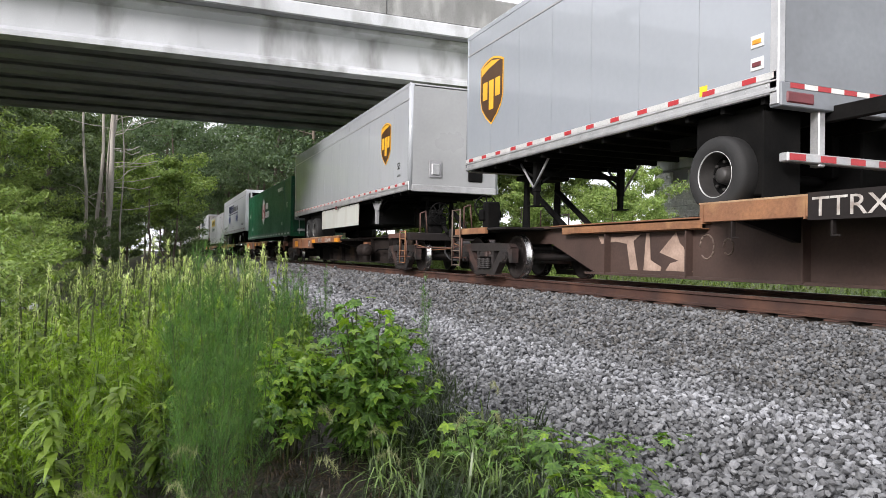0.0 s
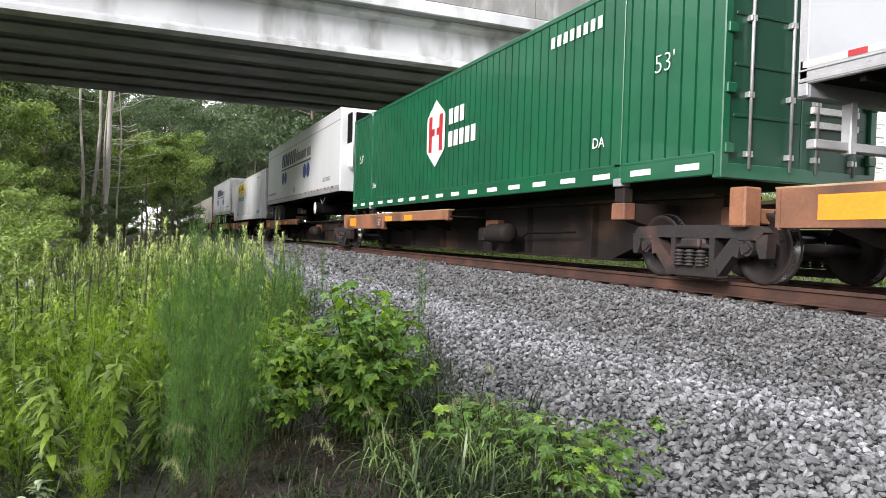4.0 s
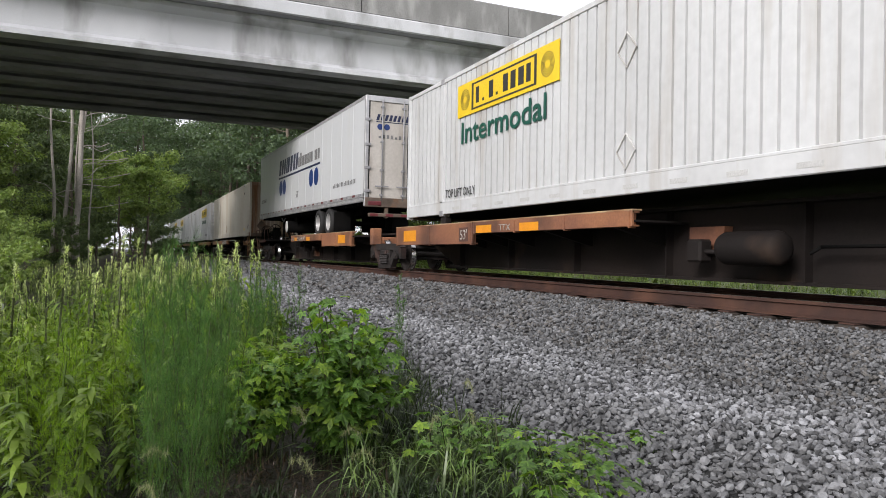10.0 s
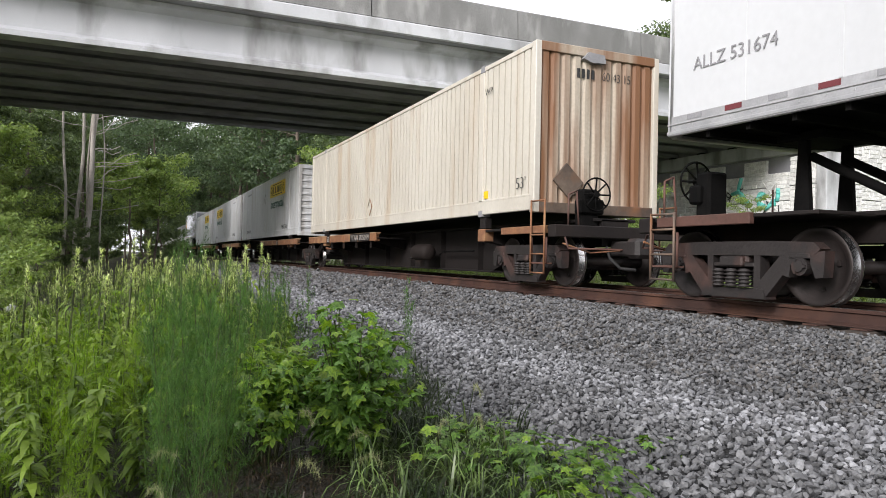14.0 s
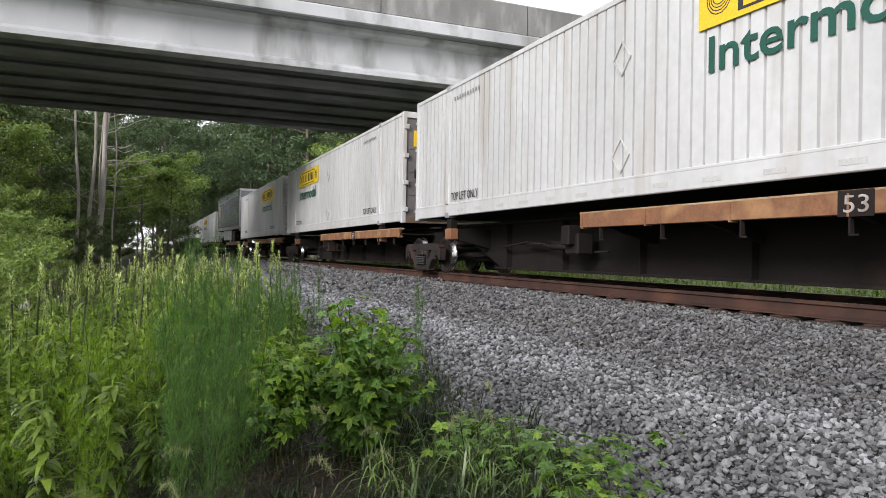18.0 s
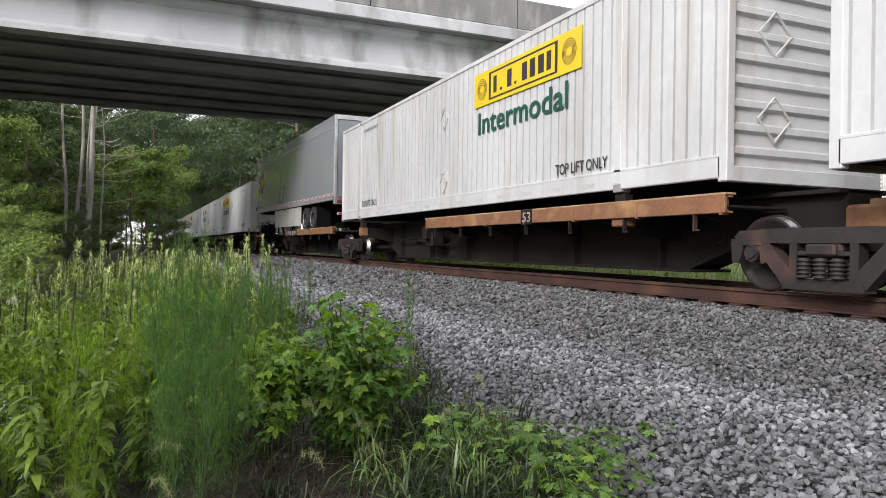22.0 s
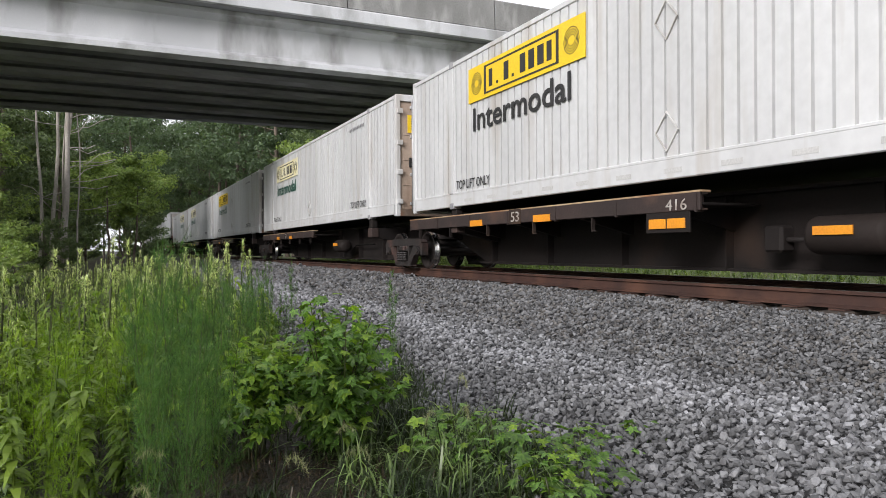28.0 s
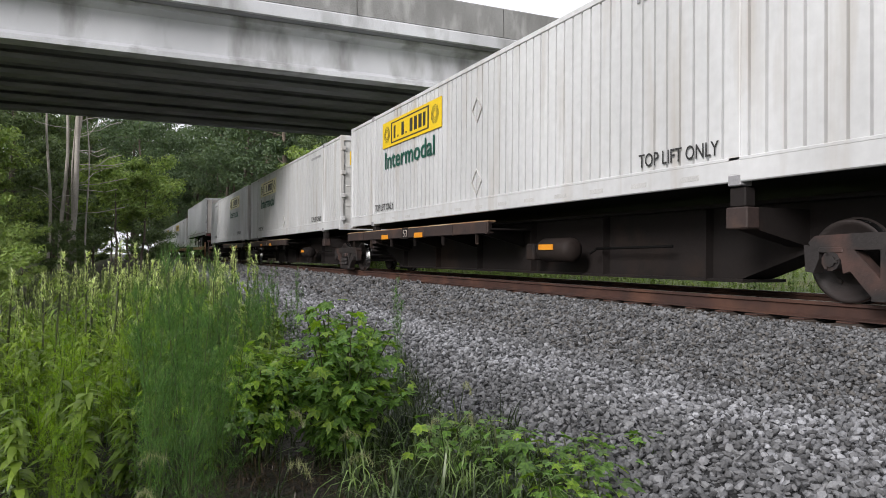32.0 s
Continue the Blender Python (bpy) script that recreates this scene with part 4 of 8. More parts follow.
def hitch(car, y, top):
    """The folding stand under a trailer's kingpin."""
    h = Geo()
    for s in (-1, 1):
        h.prism([(y - 0.10, 0.99), (y + 0.12, 0.99), (y + 0.06, top - 0.10), (y - 0.05, top - 0.10)], s * 0.36 - 0.03, s * 0.36 + 0.03, "x")
        h.cyl((s * 0.30, y - 1.35, 1.0), (s * 0.30, y - 0.05, top - 0.30), 0.055, n=8)
    h.box(-0.45, 0.45, y - 0.32, y + 0.32, top - 0.12, top - 0.02, 0.02)
    part("trailer_hitch", h, M["black_steel"], car, "black trailer hitch stand")


def end_gear(car, y, d, mat, brake=True):
    """Outer end of a car: end platform, ladder, hand brake, coupler. d points outwards along y."""
    part("end_sill", Geo().box(-1.32, 1.32, min(y, y + d * 0.22), max(y, y + d * 0.22), 0.80, 1.00, 0.015), M["sill_dark"], car)
    part("end_deck", Geo().box(-1.25, 1.25, min(y - d * 2.4, y), max(y - d * 2.4, y), 0.94, 0.985, 0.01), M["sill_dark"], car)
    for s in (-1, 1):
        part("end_channel", Geo().box(s * 1.27 - 0.04, s * 1.27 + 0.04, min(y - d * 1.6, y - 0.12 * d), max(y - d * 1.6, y - 0.12 * d), 0.87, 0.995, 0.008), M["brown_steel"] if mat is M["orange_steel"] else mat, car)
        lad = Geo()
        yy = y - d * 0.06
        high = 1.05 if mat is M["orange_steel"] else 1.42
        for o in (0.0, -d * 0.42):
            lad.cyl((s * 1.345, yy + o, 0.20), (s * 1.345, yy + o, high), 0.018, n=6)
        for z in (0.22, 0.53, 0.84, high - 0.02):
            lad.cyl((s * 1.345, yy, z), (s * 1.345, yy - d * 0.42, z), 0.014, n=6)
        part("ladder", lad, M["rusty_steel"] if d < 0 else M["soot"], car, "rusty end ladder")
    if brake:
        b = part("hand_brake", Geo().box(-0.62, -0.30, min(y - d * 0.05, y - d * 0.30), max(y - d * 0.05, y - d * 0.30), 0.99, 1.62, 0.03).box(-0.70, -0.22, min(y, y - d * 0.2), max(y, y - d * 0.2), 1.2, 1.45, 0.03), M["black_steel"], car, "black hand brake housing")
        w = Geo().lathe([(-0.02, 0.27), (0.0, 0.255), (0.02, 0.27), (0.0, 0.285), (-0.02, 0.27)], (-0.46, y + d * 0.10, 1.52), 24, "y")
        for k in range(8):
            t = k * math.pi / 4
            w.cyl((-0.46, y + d * 0.06, 1.52), (-0.46 + 0.26 * math.cos(t), y + d * 0.10, 1.52 + 0.26 * math.sin(t)), 0.014, n=6)
        w.cyl((-0.46, y - d * 0.1, 1.52), (-0.46, y + d * 0.12, 1.52), 0.05, n=10)
        part("brake_wheel", w, M["black_steel"], b)
    r = Geo()
    for x in (-1.0, 0.95):
        r.cyl((x, y + d * 0.1, 0.99), (x, y + d * 0.1, 1.50), 0.016, n=6)
    r.tube([(-1.0, y + d * 0.1, 1.50), (-0.85, y + d * 0.1, 1.56), (-0.8, y + d * 0.1, 1.0)], 0.016, 6)
    r.tube([(-1.15, y + d * 0.24, 0.80), (-1.15, y + d * 0.34, 0.62), (1.15, y + d * 0.34, 0.62), (1.15, y + d * 0.24, 0.80)], 0.016, 6)
    part("hand_rail", r, M["brown_steel"], car)
    part("step", Geo().tube([(-1.31, y - d * 0.05, 0.80), (-1.31, y - d * 0.05, 0.38), (-1.31, y - d * 0.5, 0.38), (-1.31, y - d * 0.5, 0.80)], 0.018, 6).box(-1.34, -1.2, min(y - d * 0.05, y - d * 0.5), max(y - d * 0.05, y - d * 0.5), 0.37, 0.39), M["brown_steel"], car)
    k = Geo().box(-0.11, 0.11, min(y, y + d * 0.55), max(y, y + d * 0.55), 0.52, 0.76, 0.03)
    k.box(-0.20, 0.16, min(y + d * 0.50, y + d * 0.82), max(y + d * 0.50, y + d * 0.82), 0.48, 0.80, 0.06)
    part("coupler", k, M["truck_steel"], car, "cast knuckle coupler")
    part("air_hose", Geo().tube([(-0.35, y + d * 0.25, 0.66), (-0.42, y + d * 0.42, 0.48), (-0.36, y + d * 0.62, 0.32), (-0.2, y + d * 0.80, 0.30)], 0.025, 6), M["rubber"], car)
    part("cut_lever", Geo().tube([(-1.2, y + d * 0.26, 0.70), (-0.7, y + d * 0.28, 0.56), (-0.2, y + d * 0.4, 0.60)], 0.013, 6), M["rusty_steel"], car)


def spine_car(label, trucks, units, first_end=True, last_end=True, group="spine cars of the train"):
    """trucks: places of the trucks; units: (platform end, style, rests, mark) between them."""
    p0 = trucks[0]
    car = thing("spine_car", label, "rail car", group)
    on_train(car, p0)
    for t in trucks:
        add_truck(car, t - p0)
    for i, (where, style, load, mark, *reach) in enumerate(units):
        ya, yb = trucks[i] - p0, trucks[i + 1] - p0
        first, last = i == 0 and first_end, i == len(units) - 1 and last_end
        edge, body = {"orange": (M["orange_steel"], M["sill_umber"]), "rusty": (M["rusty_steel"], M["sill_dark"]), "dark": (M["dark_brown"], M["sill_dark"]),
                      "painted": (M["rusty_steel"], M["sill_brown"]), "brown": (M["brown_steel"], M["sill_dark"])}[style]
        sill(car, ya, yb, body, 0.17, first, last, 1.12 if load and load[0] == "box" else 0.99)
        if style == "orange":
            # orange shape drawn where sunlight falls on the sill
            q = yb - 10.4 if where == "far" else ya + 10.4
            part("sill_gusset", Geo().prism([(q, 0.85), (q - 0.62, 0.85), (q - 0.55, 0.55), (q, 0.55)] if where == "far" else [(q - 0.15, 0.28), (q - 0.8, 0.28), (q - 0.15, 0.58)], -0.42, -0.28, "x"), M["orange_steel"], car, "orange patch standing for sunlight on the sill")
        if style == "rusty" and load and load[0] == "pin":
            # only this end keeps the lit brown; the rest carries painted shade
            part("sill_end", Geo().prism([(yb - 0.6, 0.96), (yb - 4.1, 0.96), (yb - 4.1, 0.20), (yb - 2.72, 0.19), (yb - 1.28, 0.69), (yb - 0.6, 0.69)], -0.30, 0.30, "x"), M["sill_brown"], car, "brown tapered sill end, lit tone of the dark sill")
        if i:
            part("articulation", Geo().box(-0.30, 0.30, ya - 0.36, ya + 0.36, 0.66, 0.96, 0.04).cyl((0, ya, 0.6), (0, ya, 1.02), 0.22, n=16), edge, car)
            for s in (-1, 1) if style == "orange" else ():
                part("buffer_post", Geo().box(s * 1.05 - 0.13, s * 1.05 + 0.13, ya - 0.95 if where != "near" else ya + 0.7, ya - 0.7 if where != "near" else ya + 0.95, 0.66, 1.12, 0.02), edge, car)
                part("buffer_arm", Geo().box(min(0, s * 1.1), max(0, s * 1.1), ya - 0.92 if where != "near" else ya + 0.73, ya - 0.74 if where != "near" else ya + 0.92, 0.70, 0.88, 0.01), edge, car)
        if where == "far":
            spans = [(yb - 5.62, yb - 1.5, 0.42), (yb - 10.3, yb - 5.66, 0.22)] if style == "orange" else [(yb - 5.0, yb - 1.05, 0.42), (yb - 9.1, yb - 5.06, 0.22)]
        else:
            spans = [(ya + 2.25, ya + 5.64, 0.42), (ya + 5.68, ya + 10.4, 0.22)] if style == "orange" else [(ya + 1.05, ya + 5.0, 0.42), (ya + 5.06, ya + 9.1, 0.22)]
        if style in ("rusty", "painted", "dark"):
            lo, hi = min(s[0] for s in spans), max(s[1] for s in spans)
            if style == "dark" and where == "far":
                lo = yb - 9.75
            if style == "rusty" and where == "near" and load and load[0] == "box":
                hi += 0.9
            spans = [(lo, hi, 0.22)] if not reach else [(reach[0] - p0, reach[1] - p0, 0.22)]
        for y0, y1, drop in spans:
            platform(car, y0, y1, edge, DECK + 0.03 if style == "orange" else DECK + 0.06, drop)
        if style == "orange":
            (a0, a1, _), (b0, b1, _) = spans
            if where == "far":
                plate(car, a0 + 0.36, 0.73, "53'", 0.27, backing=M["brown_steel"])
            for s in (-1, 1):
                q = yb - 2.4 if where == "far" else ya + 3.25
                part("reflector", Geo().box(s * HALF_W - 0.026, s * HALF_W + 0.026, q - 0.38, q + 0.38, 0.72, 0.97), M["amber"], car, "amber reflective patch")
                for q in ((yb - 6.1, yb - 10.0 if "5" in mark else yb - 7.7) if where == "far" else (b1 - 2.85,)):
                    part("reflector", Geo().box(s * HALF_W - 0.026, s * HALF_W + 0.026, q - 0.3, q + 0.3, 0.845, 0.985), M["amber"], car, "amber reflective patch")
            if mark and where == "near":
                plate(car, b1 - 0.38, 0.86, "TTAX", 0.19, ground=False, width=1.1)
                plate(car, b1 - 1.78, 0.86, "555690", 0.215, ground=False, width=2.0)
                part("reflector", Geo().box(-HALF_W - 0.026, -HALF_W + 0.02, b1 - 1.05, b1 - 0.65, 0.86, 0.985), M["amber"], car, "amber reflective patch")
            elif "5" in mark:
                plate(car, yb - 7.34, 0.86, "TTAX", 0.21, ground=False, width=1.15)
                plate(car, yb - 8.65, 0.86, "555690", 0.21, ground=False, width=1.5)
            elif mark:
                plate(car, yb - 6.9, 0.87, mark, 0.16, ground=False, width=1.3)
        else:
            y0, y1, _ = spans[0]
            plate(car, y0 + (4.4 if load and load[0] == "box" else 3.55) if where == "near" else y1 - (4.6 if style == "dark" else 2.9), 0.89, "53", 0.235, width=1.25, backing=M["sill_umber"])
            if mark:
                if mark == "TTRX":
                    plate(car, y1 - 2.0, 0.875, mark, 0.275, width=1.2)
                else:
                    plate(car, y1 - 1.45 if where == "near" else y0 + 1.5, 0.90, mark, 0.22, width=1.45)
            if style == "dark":
                for q in (y1 - 5.4, y1 - 3.2):
                    part("reflector", Geo().box(-HALF_W - 0.026, -HALF_W + 0.02, q - 0.24, q + 0.24, 0.86, 0.97), M["amber"], car, "amber reflective patch")
            n = int((y1 - y0) / 1.25)
            for k in range(n):
                q = y0 + 0.5 + (y1 - y0 - 1.0) * k / (n - 1)
                part("hanger", Geo().box(-HALF_W - 0.01, -HALF_W + 0.05, q - 0.011, q + 0.011, 0.68, 0.87, 0.003).box(-HALF_W - 0.01, -HALF_W + 0.012, q - 0.09, q + 0.011, 0.67, 0.69, 0.003), M["sill_umber"], car)
        if where == "near" and style in ("orange", "rusty"):
            for k in range(3):
                q = yb - 5.9 + 0.9 * k
                part("brake_pipe", Geo().tube([(-0.40 - 0.05 * k, q - 0.9, 0.52 + 0.06 * k), (-0.5, q - 0.2, 0.50 + 0.1 * k), (-0.55, q + 0.1, 0.66), (-0.48, q + 0.9, 0.70 - 0.05 * k)], 0.02, 6), M["sill_umber"], car)
            part("valve", Geo().box(-0.82, -0.5, yb - 6.5, yb - 6.1, 0.46, 0.82, 0.03).box(-0.95, -0.7, yb - 6.42, yb - 6.18, 0.62, 0.95, 0.02).cyl((-0.7, yb - 6.1, 0.6), (-0.7, yb - 5.5, 0.6), 0.06), M["sill_dark"], car, "brake valve on a bracket")
        if where == "far":
            reservoir(car, yb - (11.75 if style == "orange" else 11.2), M["sill_umber"])
            if style == "dark":
                part("reflector", Geo().box(-0.97, -0.955, yb - 11.35, yb - 10.92, 0.56, 0.65), M["amber"], car, "amber reflective patch")
        if load is not None:
            if load[0] == "box":
                for y in (load[1] - p0 + 1.98, load[1] - p0 + BOX_L - 1.98):
                    bolster(car, y, edge)
            else:
                hitch(car, load[1] - p0, load[2] - RAIL_TOP)
        gear = {"orange": M["orange_steel"], "dark": M["rusty_steel"]}.get(style, edge)
        if first:
            end_gear(car, ya - 1.15, -1, gear, True)
        if last:
            end_gear(car, yb + 1.15, 1, gear, True)
    return car


# ---- containers ----
def corrugated(y0, y1, z0, z1, pitch=0.225, groove=0.036, depth=0.045):
    """One side sheet at x = 0 facing -x, with pressed vertical grooves."""
    ys, xs = [y0], [0.0]
    n = max(1, round((y1 - y0) / pitch))
    step = (y1 - y0) / n
    for k in range(n):
        c = y0 + (k + 0.5) * step
        for dy, dx in ((-groove / 2 - 0.002, 0), (-groove / 2 + 0.002, depth), (groove / 2 - 0.002, depth), (groove / 2 + 0.002, 0)):
            ys.append(c + dy)
            xs.append(dx)
    ys.append(y1)
    xs.append(0.0)
    g = Geo()
    m = len(ys)
    g.v = [(x, y, z) for z in (z0, z1) for x, y in zip(xs, ys)]
    g.f = [(i + 1, i, m + i, m + i + 1) for i in range(m - 1)]
    g.s = [False] * len(g.f)
    return g


def container_shell(name, label, group, paint, rail_paint, end_near, end_far, end_mat, pitch=0.225):
    c = thing(name, label, "container", group)
    w, L, H = HALF_W, BOX_L, BOX_H
    posts = (0.0, 1.98, L - 1.98, L)
    for s in (-1, 1):
        for a, b in zip(posts, posts[1:]):
            pa, pb = a + (0.09 if a == 0 else 0.07), b - (0.09 if b == L else 0.07)
            g = corrugated(pa, pb, 0.29, H - 0.09, pitch)
            g.v = [(s * (w - 0.018) - s * x, y, z) for x, y, z in g.v]
            part("side_panel", g, paint, c)
        part("bottom_rail", Geo().box(min(s * w, s * (w - 0.07)), max(s * w, s * (w - 0.07)), 0.10, L - 0.10, 0.04, 0.29, 0.012).box(s * (w - 0.02) - 0.024, s * (w - 0.02) + 0.024, 0.1, L - 0.1, 0.275, 0.315, 0.006), rail_paint, c)
        part("top_rail", Geo().box(min(s * w, s * (w - 0.07)), max(s * w, s * (w - 0.07)), 0.10, L - 0.10, H - 0.10, H - 0.012, 0.01), rail_paint, c)
        for y in (0.07, L - 0.07):
            part("corner_post", Geo().box(s * (w - 0.06) - 0.06, s * (w - 0.06) + 0.06, y - 0.07, y + 0.07, 0.0, H, 0.012), rail_paint, c)
        for y in (1.98, L - 1.98):
            part("lift_post", Geo().box(min(s * (w + 0.004), s * (w - 0.08)), max(s * (w + 0.004), s * (w - 0.08)), y - 0.075, y + 0.075, 0.12, H - 0.12, 0.008), rail_paint, c)
            part("casting", Geo().box(s * (w - 0.085) - 0.09, s * (w - 0.085) + 0.09, y - 0.09, y + 0.09, 0.0, 0.12, 0.01), M["grey_part"], c, "steel corner casting")
            part("top_casting", Geo().box(s * (w - 0.085) - 0.09, s * (w - 0.085) + 0.09, y - 0.09, y + 0.09, H - 0.12, H + 0.012, 0.01), M["grey_part"], c, "steel corner casting")
    part("floor_frame", Geo().box(-w + 0.09, w - 0.09, 0.1, L - 0.1, 0.06, 0.16), M["black_steel"], c)
    rf = Geo().box(-w + 0.06, w - 0.06, 0.08, L - 0.08, H - 0.06, H - 0.02)
    for k in range(40):
        rf.box(-w + 0.2, w - 0.2, 0.3 + 0.4 * k, 0.42 + 0.4 * k, H - 0.03, H - 0.008)
    part("roof", rf, paint, c)
    for d, y, kind in ((-1, 0.0, end_near), (1, L, end_far)):
        def at(a, b):
            return (min(y - d * a, y - d * b), max(y - d * a, y - d * b))
        part("end_header", Geo().box(-w + 0.1, w - 0.1, *at(0.0, 0.12), H - 0.16, H, 0.01), rail_paint, c)
        part("end_sill", Geo().box(-w + 0.1, w - 0.1, *at(0.0, 0.12), 0.0, 0.18, 0.01), rail_paint, c)
        if kind == "doors":
            for s in (-1, 1):
                g = Geo().box(min(s * 0.01, s * (w - 0.13)), max(s * 0.01, s * (w - 0.13)), *at(0.045, 0.09), 0.18, H - 0.16, 0.006)
                for z in (0.75, 1.35, 1.95):
                    g.box(min(s * 0.06, s * (w - 0.2)), max(s * 0.06, s * (w - 0.2)), *at(0.03, 0.05), z - 0.02, z + 0.02, 0.006)
                door = part("door", g, end_mat, c, "soot-stained double door")
                for x in (0.22, w - 0.42):
                    b = Geo().cyl((s * x, y + d * 0.005, 0.12), (s * x, y + d * 0.005, H - 0.10), 0.02, n=8)
                    for z in (0.3, 1.0, 1.9, H - 0.3):
                        b.box(s * x - 0.05, s * x + 0.05, *at(-0.02, 0.05), z - 0.035, z + 0.035, 0.005)
                    part("lock_rod", b, M["aluminium"], door, "galvanised locking bar")
                for z in (0.35, 1.05, 1.75, 2.5):
                    part("hinge", Geo().box(s * (w - 0.10) - 0.07, s * (w - 0.10) + 0.07, *at(-0.035, 0.03), z - 0.06, z + 0.06, 0.01), rail_paint, door)
        elif kind == "ribs":
            g = Geo().box(-w + 0.12, w - 0.12, *at(0.07, 0.10), 0.18, H - 0.16)
            for k in range(9):
                z = 0.36 + 0.27 * k
                g.prism([(y - d * 0.075, z - 0.07), (y - d * 0.02, z - 0.035), (y - d * 0.02, z + 0.035), (y - d * 0.075, z + 0.07)], -w + 0.13, w - 0.13, "x")
            part("end_wall", g, end_mat, c, "end wall with pressed horizontal ribs")
        else:
            g = Geo()
            n, x0 = 11, -w + 0.12
            st = (2 * w - 0.24) / n
            for k in range(n):
                a = x0 + k * st
                g.prism([(a, y - d * 0.09), (a, y - d * 0.065), (a + 0.04, y - d * 0.03), (a + st - 0.07, y - d * 0.03), (a + st - 0.03, y - d * 0.065), (a + st, y - d * 0.065), (a + st, y - d * 0.09)], 0.18, H - 0.16, "z")
            part("end_wall", g, end_mat, c, "end wall with vertical corrugations")
    return c


def diamond(c, y, z, x=-HALF_W, r=0.25, mat=None):
    """A placard holder: a thin diamond frame."""
    def q(k):
        return [(y - k * 0.8, z), (y, z - k), (y + k * 0.8, z), (y, z + k)]
    part("placard_holder", Geo().ring(q(r), q(r - 0.022), x - 0.008, x + 0.012, "x"), mat or M["white_dirty"], c)


def sign_panel(c, y_left, z0, L, h, faded=False):
    """The yellow owner's panel: a frame, a scroll at either end and plain black bars; y_left is its far edge."""
    x = -HALF_W
    mat = M["faded_yellow"] if faded else M["yellow"]
    s = part("sign_panel", Geo().box(x - 0.012, x + 0.004, y_left - L, y_left, z0, z0 + h), mat, c, "faded yellow panel with black bars" if faded else "yellow panel with black bars")

    def rect(a, b, lo, hi):
        return [(a, lo), (b, lo), (b, hi), (a, hi)]
    part("border", Geo().ring(rect(y_left - L * 0.82, y_left - L * 0.17, z0 + 0.10 * h, z0 + 0.9 * h), rect(y_left - L * 0.80, y_left - L * 0.19, z0 + 0.15 * h, z0 + 0.85 * h), x - 0.016, x - 0.008, "x"), M["ink"], s)
    for k, wd in enumerate((0.055, 0.03, 0.07, 0.03, 0.075, 0.075, 0.08, 0.06)):
        a = y_left - L * (0.22 + 0.073 * k)
        lo = z0 + (0.26 if wd > 0.04 else 0.26) * h
        hi = z0 + (0.74 if wd > 0.04 else 0.34) * h
        part("bar", Geo().box(x - 0.016, x - 0.008, a - L * wd * 0.62, a, lo, hi), M["ink"], s)
    for e in (0.09, 0.91):
        g = Geo()
        for k in range(4):
            a = y_left - L * e
            g.ring(ellipse(a, z0 + h * 0.5, 0.16 * h + 0.05 * k * h, 0.14 * h + 0.06 * k * h, 14), ellipse(a, z0 + h * 0.5, 0.14 * h + 0.05 * k * h, 0.12 * h + 0.06 * k * h, 14), x - 0.015, x - 0.008, "x")
        part("scroll", g, M["ink"], s)


